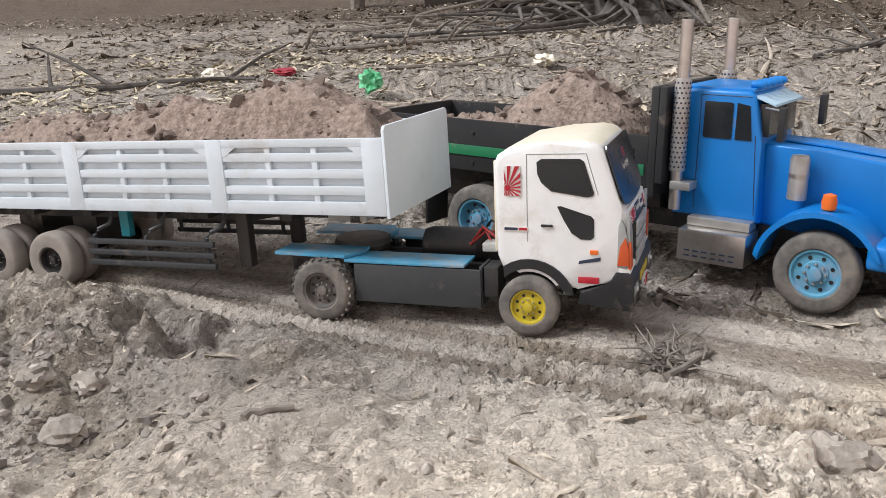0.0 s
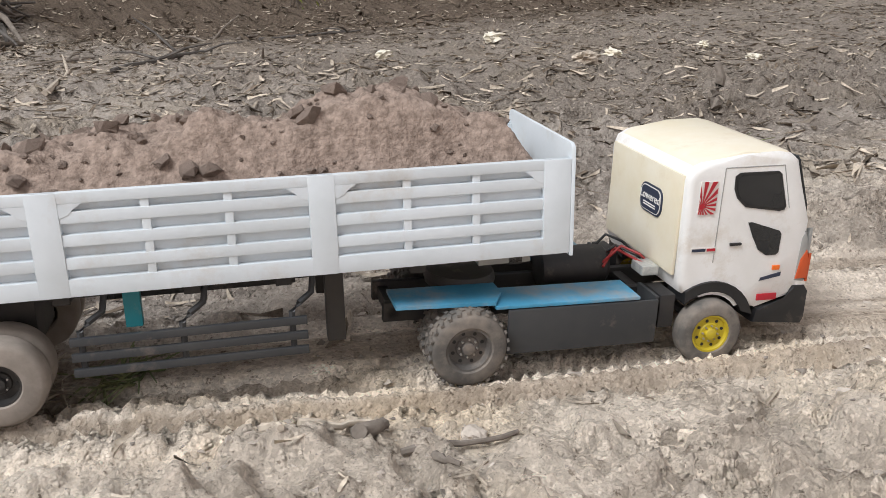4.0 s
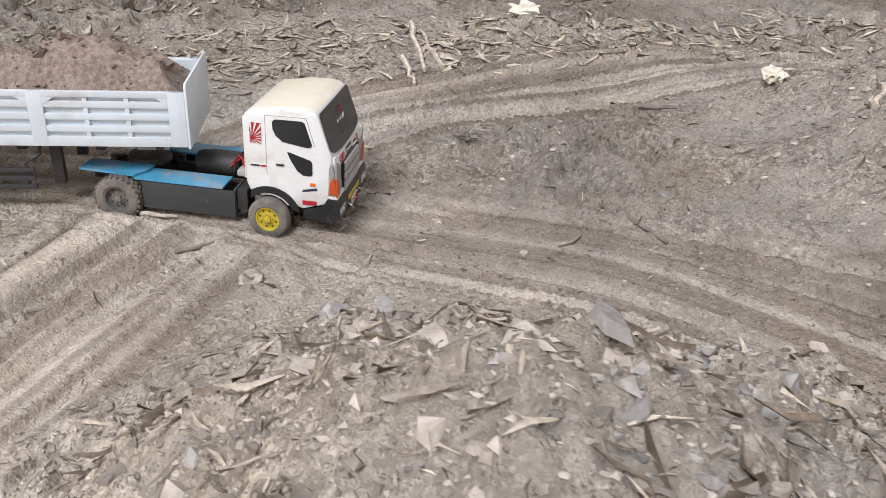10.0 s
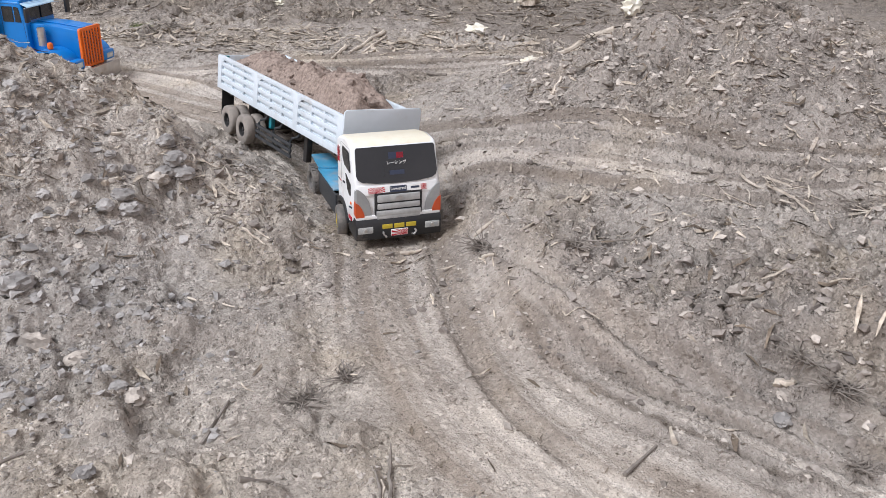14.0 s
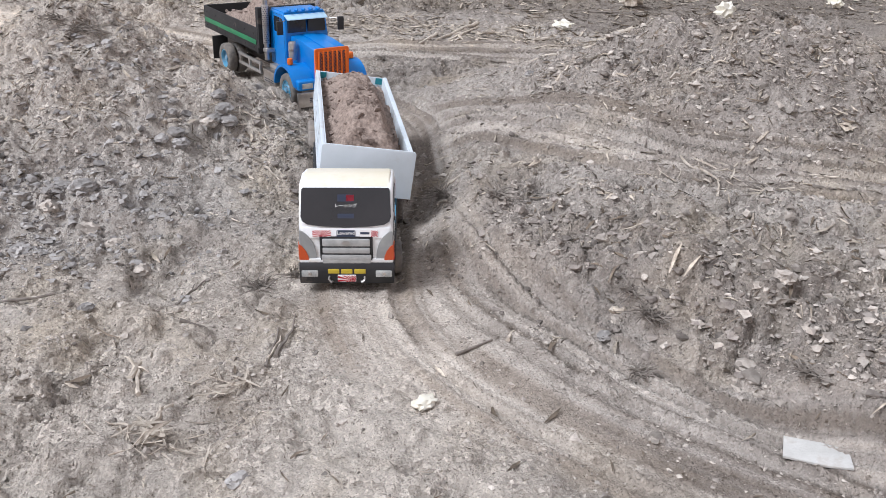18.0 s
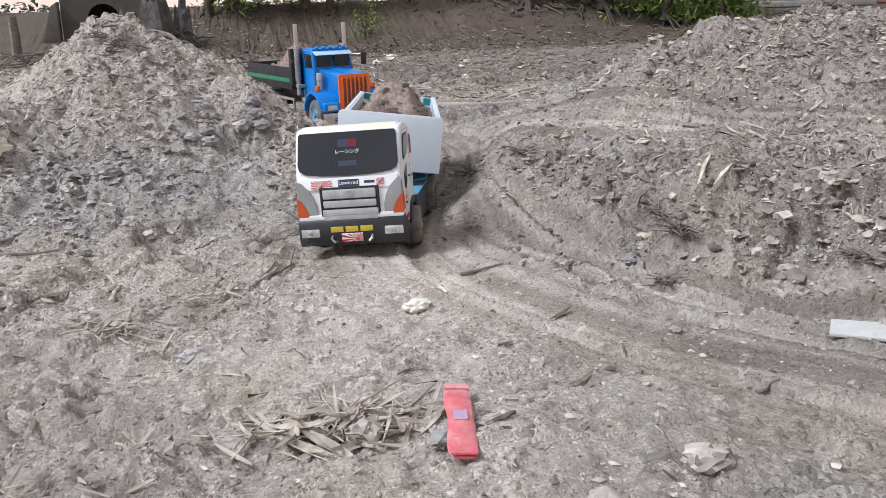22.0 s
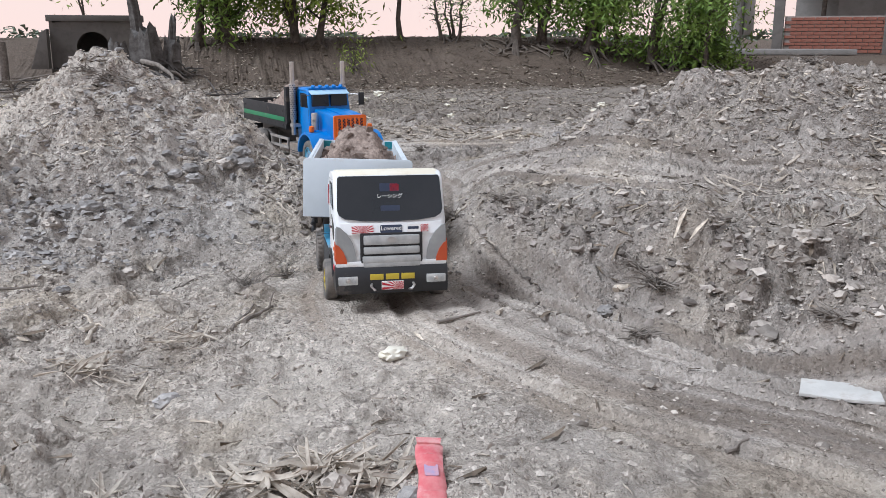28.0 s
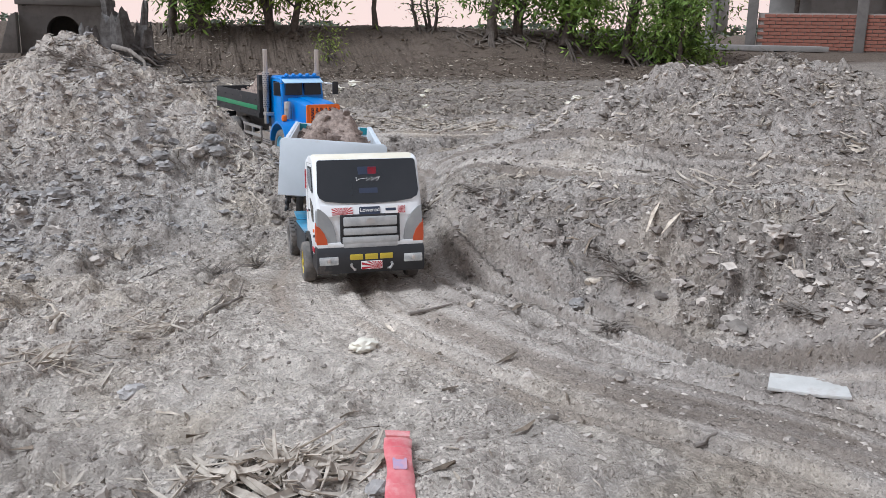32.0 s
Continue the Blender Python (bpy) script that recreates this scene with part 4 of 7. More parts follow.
fl = part("flag_plate", box(0.1735, 0.178, -0.024, 0.024, 0.0545, 0.073, 0.001), M_PALE, bumper, "white plate with red rays")
b = bmesh.new()
for tri in rays(-0.0235, 0.0235, 0.055, 0.0725, 0.012, 0.060, 20, True):
    prism(tri, 0.178, 0.1785, axis="x", bm=b)
part("red_rays", b, M_RED, fl, "red rays", 0)
# chassis
for sd in (-1, 1):
    part("frame_rail", box(-0.455, 0.10, min(sd * 0.034, sd * 0.046), max(sd * 0.034, sd * 0.046), 0.062, 0.090, 0.0015), M_CHASSIS, tractor, "black chassis rail")
    part("side_skirt", box(-0.300, -0.080, min(sd * 0.117, sd * 0.122), max(sd * 0.117, sd * 0.122), 0.036, 0.100, 0.0015), M_SKIRT, tractor, "scuffed dark grey side skirt")
    part("skirt_end", box(-0.0835, -0.0785, min(sd * 0.062, sd * 0.118), max(sd * 0.062, sd * 0.118), 0.040, 0.104, 0.001), M_SKIRT, tractor)
    part("deck_plate", prism([(-0.318, min(sd * 0.055, sd * 0.120)), (-0.108, min(sd * 0.055, sd * 0.120)), (-0.108, max(sd * 0.055, sd * 0.120)), (-0.318, max(sd * 0.055, sd * 0.120))], 0.1015, 0.1065, 0.001, axis="z"), M_DECK, tractor, "dusty light blue deck plate")
    part("rear_deck", prism([(-0.452, sd * 0.050), (-0.452, sd * 0.112), (-0.318, sd * 0.118), (-0.300, sd * 0.085), (-0.300, sd * 0.050)], 0.1075, 0.1125, 0.0, axis="z"), M_DECK, tractor, "dusty blue rear deck")
    part("step_box", box(-0.076, -0.052, min(sd * 0.070, sd * 0.118), max(sd * 0.070, sd * 0.118), 0.055, 0.105, 0.003), M_CHASSIS, tractor)
for x in (-0.44, -0.30, -0.18, -0.07, 0.06):
    part("cross_member", box(x - 0.008, x + 0.008, -0.046, 0.046, 0.066, 0.084, 0.001), M_CHASSIS, tractor)
part("motor", lathe([(0.008, -0.215), (0.026, -0.213), (0.030, -0.20), (0.030, -0.115), (0.024, -0.108), (0.006, -0.106)], n=24, centre=(0, 0.004, 0.110), axis="x"), M_CHASSIS, tractor, "dusty black motor")
part("battery", box(-0.205, -0.098, 0.030, 0.062, 0.10, 0.122, 0.004), M_BLACK, tractor)
part("fifth_wheel", lathe([(0.0005, 0.100), (0.050, 0.100), (0.052, 0.108), (0.048, 0.118), (0.0005, 0.119)], n=28, centre=(-0.335, 0, 0), axis="z"), M_CHASSIS, tractor, "black coupling plate")
part("receiver_box", box(-0.088, -0.062, -0.080, -0.045, 0.120, 0.134, 0.002), M_LAMP, tractor, "small clear plastic box")
for k, (y0, y1, z1) in enumerate(((-0.02, -0.05, 0.15), (0.0, -0.035, 0.145), (0.015, -0.06, 0.14), (0.03, 0.01, 0.15), (-0.03, 0.02, 0.138))):
    part("cable", tube([(-0.125, y0, 0.118), (-0.10, y0 * 0.6 + y1 * 0.4, z1), (-0.078, y1, z1 - 0.008), (-0.055, y1 * 0.8, 0.122)], 0.0022, 6), M_CABLE if k % 2 == 0 else M_BLACK, tractor, "red cable" if k % 2 == 0 else "black cable")
part("front_axle", tube([(0, -0.11, 0.05), (0, 0.11, 0.05)], 0.007, 8), M_CHASSIS, tractor)
part("rear_axle", tube([(-0.357, -0.12, 0.053), (-0.357, 0.12, 0.053)], 0.010, 8), M_CHASSIS, tractor)
front_set = wheel_meshes("front", 0.0485, 0.030, 0.0275, M_TYRE, M_YELLOW, 0, 8, 0.12)
drive_set = wheel_meshes("drive", 0.0535, 0.033, 0.030, M_TYRE, M_RIM, 26, 8, 0.30)
slick_set = wheel_meshes("slick", 0.0550, 0.036, 0.0255, M_TYREPALE, M_CHASSIS, 0, 5, 0.30)
TRACTOR_WHEELS = [wheel(tractor, 0, s * 0.124, 0.0485, "worn tyre on a yellow rim", front_set) for s in (-1, 1)]
TRACTOR_WHEELS += [wheel(tractor, -0.357, s * y, 0.0535, "knobbly tyre on a dusty grey rim", drive_set, y > 0.11) for s in (-1, 1) for y in (0.122, 0.083)]

# ---- the white trailer: origin on the ground under its coupling ----
trailer = thing("toy_trailer", "white wooden drop-side model trailer loaded with soil", "toy trailer")
BZ0, BZ1 = 0.152, 0.277
part("bed_floor", box(-0.82, 0.145, -0.132, 0.132, BZ0, BZ0 + 0.010, 0.001), M_TRAILER, trailer, "white bed floor")
for sd in (-1, 1):
    yo = 0.137

    def yb(a, b, sd=sd):
        return min(sd * a, sd * b), max(sd * a, sd * b)
    panel = part("side_panel", box(-0.82, 0.147, *yb(0.1215, 0.1265), BZ0, BZ1 - 0.002, 0.0), M_TRAILER, trailer, "white side board")
    bays = ((-0.152, 0.111), (-0.464, -0.184), (-0.792, -0.498))
    for x0, x1 in ((0.111, 0.147), (-0.184, -0.152), (-0.498, -0.464), (-0.820, -0.792)):
        part("post", box(x0, x1, *yb(0.1265, yo), BZ0, BZ1, 0.001), M_TRAILER, panel, "white post")
    part("bottom_rail", box(-0.8195, 0.1465, *yb(0.1265, yo - 0.0005), BZ0, BZ0 + 0.022, 0.001), M_TRAILER, panel)
    part("top_rail", box(-0.8195, 0.1465, *yb(0.1265, yo - 0.0005), BZ1 - 0.013, BZ1, 0.001), M_TRAILER, panel)
    for x0, x1 in bays:
        for k in range(3):
            z = BZ0 + 0.0335 + k * 0.0275
            part("slat", box(x0, x1, *yb(0.1265, yo - 0.0012), z, z + 0.0140, 0.0008), M_TRAILER, panel)
        for k in (1, 2):
            xm = x0 + (x1 - x0) * k / 3
            part("upright", box(xm - 0.005, xm + 0.005, *yb(0.1265, yo - 0.0022), BZ0 + 0.016, BZ1 - 0.012, 0.0008), M_TRAILER, panel)
        for xg, dirn in ((x0, 1), (x1, -1)):
            part("gusset", prism([(xg, BZ1 - 0.013), (xg + dirn * 0.026, BZ1 - 0.013), (xg + dirn * 0.016, BZ1 - 0.020), (xg + dirn * 0.010, BZ1 - 0.026), (xg, BZ1 - 0.030)], *yb(0.1265, yo - 0.0006)), M_TRAILER, panel, "", 0)
part("headboard", prism([(-0.137, BZ0 - 0.004), (0.137, BZ0 - 0.004), (0.137, 0.288), (0.134, 0.293), (0.128, 0.296), (-0.128, 0.296), (-0.134, 0.293), (-0.137, 0.288)], 0.1472, 0.1525, 0.001, axis="x"), M_TRAILER, trailer, "plain white headboard")
gate = part("tailgate", box(-0.826, -0.8205, -0.137, 0.137, BZ0, BZ1 - 0.004, 0.001), M_TRAILER, trailer, "white tailgate")
for sd in (-1, 1):
    part("corner_patch", box(-0.8203, -0.8175, min(sd * 0.095, sd * 0.126), max(sd * 0.095, sd * 0.126), BZ1 - 0.03, BZ1 - 0.006), M_TEAL, gate, "green corner patch", 0)
    part("chassis_beam", prism([(-0.80, 0.120), (-0.16, 0.120), (-0.11, 0.128), (0.10, 0.128), (0.10, 0.1495), (-0.80, 0.1495)], min(sd * 0.038, sd * 0.052), max(sd * 0.038, sd * 0.052)), M_CHASSIS, trailer, "black chassis beam")
    part("landing_leg", box(-0.168, -0.144, min(sd * 0.078, sd * 0.098), max(sd * 0.078, sd * 0.098), 0.045, 0.1495, 0.002), M_CHASSIS, trailer, "black landing leg")
    part("teal_bracket", box(-0.412, -0.392, min(sd * 0.098, sd * 0.112), max(sd * 0.098, sd * 0.112), 0.098, 0.1495, 0.001), M_TEAL, trailer, "teal bracket")
    part("mudflap", box(-0.796, -0.792, min(sd * 0.082, sd * 0.130), max(sd * 0.082, sd * 0.130), 0.052, 0.1495, 0.0), M_BLACK, trailer, "black mudflap")
    for k, z in enumerate((0.048, 0.068, 0.088)):
        part("guard_rail", box(-0.475, -0.195, min(sd * 0.127, sd * 0.134), max(sd * 0.127, sd * 0.134), z, z + 0.010, 0.001), M_SKIRT, trailer, "dark grey guard rail")
    for x in (-0.463, -0.345, -0.213):
        part("rail_hanger", tube([(x + 0.030, sd * 0.100, 0.146), (x + 0.026, sd * 0.112, 0.122), (x + 0.010, sd * 0.124, 0.114), (x, sd * 0.1255, 0.104), (x, sd * 0.1255, 0.050)], 0.0042, 7), M_SKIRT, trailer, "bent grey hanger")
    part("wood_block", box(0.03, 0.10, min(sd * 0.07, sd * 0.118), max(sd * 0.07, sd * 0.118), 0.138, 0.1497, 0.001), M_GREY, trailer)
for x in (-0.74, -0.62, -0.48, -0.33, -0.22, -0.05, 0.08):
    part("cross_bearer", box(x - 0.010, x + 0.010, -0.118, 0.118, 0.136, 0.1496, 0.001), M_CHASSIS, trailer)
for x in (-0.556, -0.695):
    part("axle", tube([(x, -0.12, 0.055), (x, 0.12, 0.055)], 0.008, 8), M_CHASSIS, trailer)
    part("axle_block", box(x - 0.03, x + 0.03, -0.05, 0.05, 0.06, 0.121, 0.003), M_CHASSIS, trailer)
part("king_pin", lathe([(0.012, 0.112), (0.012, 0.130)], n=12, axis="z"), M_CHASSIS, trailer)
TRAILER_WHEELS = [wheel(trailer, x, s * y, 0.0550, "smooth worn tyre on a dark rim", slick_set, y > 0.12) for x in (-0.556, -0.695) for s in (-1, 1) for y in (0.134, 0.092)]


def trailer_top(u, v):
    x = -0.81 + u * 0.95
    ridge = 0.085 * np.exp(-((x + 0.06) / 0.17) ** 2) + 0.055 * np.exp(-((x + 0.36) / 0.16) ** 2) + 0.035 * np.exp(-((x + 0.62) / 0.12) ** 2)
    return 0.035 + ridge * (1 - 0.6 * (2 * v - 1) ** 2)


trailer_load = soil_heap("soil_load", -0.817, 0.146, -0.1213, 0.1213, 0.232, trailer_top, "reddish dry soil heaped in the white trailer", 220, 3)


# ---- the blue long-nosed truck: x ahead, front axle at x = 0.05 ----
blue = thing("toy_dump_truck", "blue long-nosed model truck with orange grille and black bed", "toy truck")
FX, RX, TR = 0.05, -0.660, 0.075
bcab = part("cab_body", prism([(-0.244, 0.135), (-0.244, 0.369), (-0.234, 0.380), (-0.112, 0.380), (-0.100, 0.373), (-0.082, 0.285), (-0.074, 0.135)], -0.106, 0.106, 0.008, seg=3), M_BLUE, blue, "glossy blue cab", 50)
part("roof_panel", box(-0.240, -0.104, -0.098, 0.098, 0.377, 0.3845, 0.003), M_BLUE, bcab)
part("sun_visor", prism([(-0.114, 0.379), (-0.066, 0.358), (-0.064, 0.354), (-0.112, 0.372)], -0.100, 0.100, 0.0015), M_VISOR, bcab, "pale blue sun visor")
for sd in (-1, 1):
    y0, y1 = sorted((sd * 0.1062, sd * 0.1082))
    part("side_window", prism(rounded(-0.192, -0.138, 0.290, 0.358, 0.004), y0, y1), M_GLASS, bcab, "dark side window", 0)
    part("quarter_window", prism([(-0.131, 0.290), (-0.100, 0.290), (-0.108, 0.354), (-0.131, 0.358)], y0, y1), M_GLASS, bcab, "dark quarter window", 0)
    for a, b2 in (((-0.200, 0.15), (-0.200, 0.37)), ((-0.200, 0.37), (-0.106, 0.37)), ((-0.094, 0.30), (-0.084, 0.15))):
        part("door_seam", tube([(a[0], sd * 0.1062, a[1]), (b2[0], sd * 0.1062, b2[1])], 0.0008, 5), M_INK, bcab)
    part("mirror_arm", tube([(-0.080, sd * 0.104, 0.352), (-0.040, sd * 0.140, 0.352)], 0.002, 6), M_ALU, blue, "metal mirror arm")
    part("mirror", box(-0.042, -0.030, min(sd * 0.136, sd * 0.164), max(sd * 0.136, sd * 0.164), 0.300, 0.360, 0.003), M_BLACK, blue, "black square mirror")
    part("windscreen_half", prism([(sd * 0.006, 0.297), (sd * 0.092, 0.297), (sd * 0.088, 0.357), (sd * 0.006, 0.357)], -0.096, -0.0745, axis="x"), M_GLASS, bcab, "dark windscreen half", 0)
    # stack: lower pipe with pierced shield, upper pipe
    st = part("exhaust_stack", lathe([(0.0115, 0.150), (0.0115, 0.505), (0.0095, 0.507), (0.0095, 0.495)], n=20, centre=(-0.228, sd * 0.134, 0), axis="z"), M_CHROME, blue, "tall metal exhaust stack")
    part("heat_shield", lathe([(0.0150, 0.225), (0.0155, 0.227), (0.0155, 0.398), (0.0150, 0.400)], n=20, centre=(-0.228, sd * 0.134, 0), axis="z"), M_ALU, st, "pierced metal heat shield")
    bmh = bmesh.new()
    for i in range(18):
        for k in range(12):
            t = 2 * math.pi * (k + 0.5 * (i % 2)) / 12
            lathe([(0.0022, 0.0154), (0.0022, 0.0160)], bmh, 6, axis="x")
            bmesh.ops.transform(bmh, matrix=Matrix.Translation((-0.228, sd * 0.134, 0.234 + i * 0.0093)) @ Matrix.Rotation(t, 4, "Z"), verts=bmh.verts[-12:])
    part("shield_holes", bmh, M_INK, st, "", 0)
    part("stack_bracket", box(-0.235, -0.195, min(sd * 0.108, sd * 0.150), max(sd * 0.108, sd * 0.150), 0.190, 0.206, 0.002), M_ALU, blue, "metal bracket")
    can = part("air_cleaner", lathe([(0.012, 0.190), (0.0175, 0.192), (0.0175, 0.266), (0.0150, 0.272), (0.004, 0.273)], n=22, centre=(-0.010, sd * 0.106, 0), axis="z"), M_ALU, blue, "metal air cleaner canister")
    part("can_band", lathe([(0.0182, 0.232), (0.0182, 0.240)], n=22, centre=(-0.010, sd * 0.106, 0), axis="z"), M_CHROME, can)
    # fender
    outer = [(FX + 0.110 * math.cos(a), 0.078 + 0.110 * math.sin(a)) for a in np.radians(np.arange(18, 176, 8))]
    inner = [(FX + 0.100 * math.cos(a), 0.078 + 0.100 * math.sin(a)) for a in np.radians(np.arange(175, 17, -8))]
    fender = part("fender", prism(outer + inner, *sorted((sd * 0.078, sd * 0.182)), 0.002), M_BLUE, blue, "rounded blue fender", 50)
    part("fender_nose", box(0.128, 0.172, *sorted((sd * 0.080, sd * 0.168)), 0.095, 0.140, 0.010, seg=3), M_BLUE, fender, "blue headlight housing", 50)
    part("headlight", box(0.171, 0.1745, *sorted((sd * 0.100, sd * 0.150)), 0.105, 0.128, 0.002), M_LAMP, fender, "square headlight")
    part("marker_lamp", lathe([(0.004, 0.186), (0.012, 0.190), (0.0135, 0.202), (0.011, 0.215), (0.003, 0.218)], n=14, centre=(FX + 0.006, sd * 0.150, 0), axis="z"), M_ORANGE, fender, "orange marker lamp")
    # step tank
    tank = part("step_tank", box(-0.205, -0.075, *sorted((sd * 0.088, sd * 0.168)), 0.060, 0.122, 0.005), M_CHROME, blue, "polished metal step tank")
    for i in range(6):
        for z in (0.070, 0.080):
            part("tank_slot", box(-0.190 + i * 0.017, -0.179 + i * 0.017, *sorted((sd * 0.1675, sd * 0.1690)), z, z + 0.003), M_INK, tank, "", 0)
    part("step_plate", box(-0.200, -0.080, *sorted((sd * 0.090, sd * 0.135)), 0.1225, 0.140, 0.002), M_ALU, tank, "drilled metal step")
    for z0 in (0.075, 0.118):
        part("frame_guard", box(-0.545, -0.275, *sorted((sd * 0.140, sd * 0.150)), z0, z0 + 0.013, 0.001), M_ALU, blue, "silver side guard")
    for x in (-0.53, -0.41, -0.29):
        part("guard_post", box(x - 0.006, x + 0.006, *sorted((sd * 0.138, sd * 0.149)), 0.076, 0.132, 0.001), M_ALU, blue)
    part("frame_rail", box(-0.93, 0.16, *sorted((sd * 0.045, sd * 0.060)), 0.095, 0.132, 0.002), M_CHASSIS, blue, "black chassis rail")
    part("bed_side", box(-0.95, -0.278, *sorted((sd * 0.152, sd * 0.160)), 0.178, 0.290, 0.002), M_BED, blue, "black bed side board")
    part("green_stripe", box(-0.945, -0.284, *sorted((sd * 0.160, sd * 0.1625)), 0.212, 0.234, 0.0008), M_GREEN, blue, "green stripe")
    part("mudflap", box(-0.786, -0.780, *sorted((sd * 0.110, sd * 0.190)), 0.05, 0.165, 0.001), M_BLACK, blue, "black mudflap")
    for x in (-0.31, -0.42, -0.55, -0.68, -0.80, -0.92):
        for z in (0.262, 0.196):
            part("bolt", lathe([(0.004, sd * 0.160), (0.003, sd * 0.163)], n=8, centre=(x, 0, z)), M_CHASSIS, blue)
part("bed_floor", box(-0.95, -0.278, -0.152, 0.152, 0.176, 0.186, 0.001), M_BED, blue, "black bed floor")
part("bed_headboard", box(-0.278, -0.262, -0.162, 0.162, 0.172, 0.384, 0.003), M_BED, blue, "tall black bed headboard")
part("bed_headboard_wing", box(-0.262, -0.247, -0.162, -0.112, 0.20, 0.384, 0.003), M_BED, blue)
part("bed_tailgate", box(-0.960, -0.950, -0.160, 0.160, 0.178, 0.290, 0.002), M_BED, blue, "black tailgate")
part("bed_beam", box(-0.93, -0.28, -0.075, 0.075, 0.133, 0.1765, 0.002), M_CHASSIS, blue)
hood = part("hood", prism([(-0.082, 0.130), (-0.082, 0.284), (0.02, 0.278), (0.150, 0.266), (0.156, 0.258), (0.156, 0.110), (0.10, 0.112)], -0.079, 0.079, 0.007, seg=3), M_BLUE, blue, "glossy blue hood", 50)
part("hood_ridge", prism([(-0.078, 0.2855), (0.02, 0.2795), (0.150, 0.2675), (0.150, 0.2695), (0.02, 0.283), (-0.078, 0.289)], -0.028, 0.028, 0.001), M_BLUE, hood)
grl = part("grille_frame", prism(rounded(-0.082, 0.082, 0.092, 0.270, 0.010), 0.156, 0.166, 0.0, axis="x"), M_ORANGE, blue, "orange grille frame", 30)
part("grille_back", box(0.1655, 0.1672, -0.068, 0.068, 0.106, 0.254), M_INK, grl, "dark mesh", 0)
for k in range(7):
    y = -0.066 + k * 0.022
    part("grille_bar", box(0.1668, 0.1725, y - 0.0035, y + 0.0035, 0.102, 0.258, 0.0012), M_ORANGE, grl, "orange grille bar")
bmm = bmesh.new()
for sgn in (-1, 1):
    for k in range(-8, 18):
        z0 = 0.106 + k * 0.0145
        pts = []
        for y in (-0.066, 0.066):
            pts.append((0.1674, y, z0 + (0.132 if sgn * y > 0 else 0.0)))
        (xa, ya, za), (xb, yb2, zb) = pts
        lo, hi = 0.107, 0.253
        if max(za, zb) < lo or min(za, zb) > hi:
            continue
        ts = sorted(t for t in (0, 1, (lo - za) / (zb - za), (hi - za) / (zb - za)) if 0 <= t <= 1 and lo - 1e-4 <= za + t * (zb - za) <= hi + 1e-4)
        if len(ts) > 1 and ts[-1] - ts[0] > 0.02:
            tube([(0.1674, ya + t * (yb2 - ya), za + t * (zb - za)) for t in (ts[0], ts[-1])], 0.0009, 4, bmm)
part("grille_mesh", bmm, M_ORANGE, grl, "orange diamond mesh", 0)
bb = part("bumper", box(0.176, 0.190, -0.178, 0.178, 0.028, 0.092, 0.003), M_CHROME, blue, "dull metal bumper")
for z in (0.048, 0.056, 0.064):
    part("bumper_slot", box(0.1898, 0.1912, -0.125, -0.100, z, z + 0.004), M_INK, bb, "", 0)
for k in range(9):
    part("bumper_bolt", lathe([(0.0025, 0.190), (0.002, 0.1925)], n=8, centre=(0, -0.16 + k * 0.04, 0.085), axis="x"), M_ALU, bb)
for k in range(5):
    part("roof_lamp", lathe([(0.0075, -0.098), (0.0075, -0.078), (0.004, -0.073)], n=12, centre=(-0.02, (k - 2) * 0.036, 0.390), axis="x"), M_BLUE, bcab, "blue roof marker lamp")
part("cab_floor_box", box(-0.215, 0.10, -0.072, 0.072, 0.088, 0.136, 0.004), M_CHASSIS, blue)
part("front_axle", tube([(FX, -0.14, 0.075), (FX, 0.14, 0.075)], 0.010, 8), M_CHASSIS, blue)
part("rear_axle", tube([(RX, -0.14, 0.075), (RX, 0.14, 0.075)], 0.014, 8), M_CHASSIS, blue)
for sd in (-1, 1):
    part("leaf_spring", tube([(FX - 0.09, sd * 0.058, 0.10), (FX, sd * 0.058, 0.082), (FX + 0.09, sd * 0.058, 0.10)], 0.006, 6), M_CHASSIS, blue)
bf_set = wheel_meshes("blue_front", TR, 0.046, 0.043, M_TYRE, M_RIMBLUE, 0, 8, 0.08)
br_set = wheel_meshes("blue_rear", TR, 0.046, 0.043, M_TYRE, M_RIMBLUE, 0, 8, 0.33)
BLUE_WHEELS = [wheel(blue, FX, s * 0.150, TR, "dusty smooth tyre on a light blue rim", bf_set) for s in (-1, 1)]
BLUE_WHEELS += [wheel(blue, RX, s * y, TR, "dusty smooth tyre on a light blue rim", br_set, y > 0.15) for s in (-1, 1) for y in (0.158, 0.104)]


def bed_top(u, v):
    x = -0.948 + u * 0.668
    return 0.02 + 0.15 * np.exp(-((x + 0.50) / 0.16) ** 2) * (1 - 0.7 * (2 * v - 1) ** 2) + 0.03 * np.exp(-((x + 0.8) / 0.15) ** 2)


bed_load = soil_heap("soil_load", -0.948, -0.280, -0.150, 0.150, 0.215, bed_top, "brown dry soil heaped in the black truck bed", 110, 8)


# ---- loose matter on the ground ----
def heights(x, y):
    i = np.clip(np.searchsorted(GX, x) - 1, 0, len(GX) - 2)
    j = np.clip(np.searchsorted(GY, y) - 1, 0, len(GY) - 2)
    u, v = (x - GX[i]) / (GX[i + 1] - GX[i]), (y - GY[j]) / (GY[j + 1] - GY[j])
    return (ZZ[j, i] * (1 - u) + ZZ[j, i + 1] * u) * (1 - v) + (ZZ[j + 1, i] * (1 - u) + ZZ[j + 1, i + 1] * u) * v


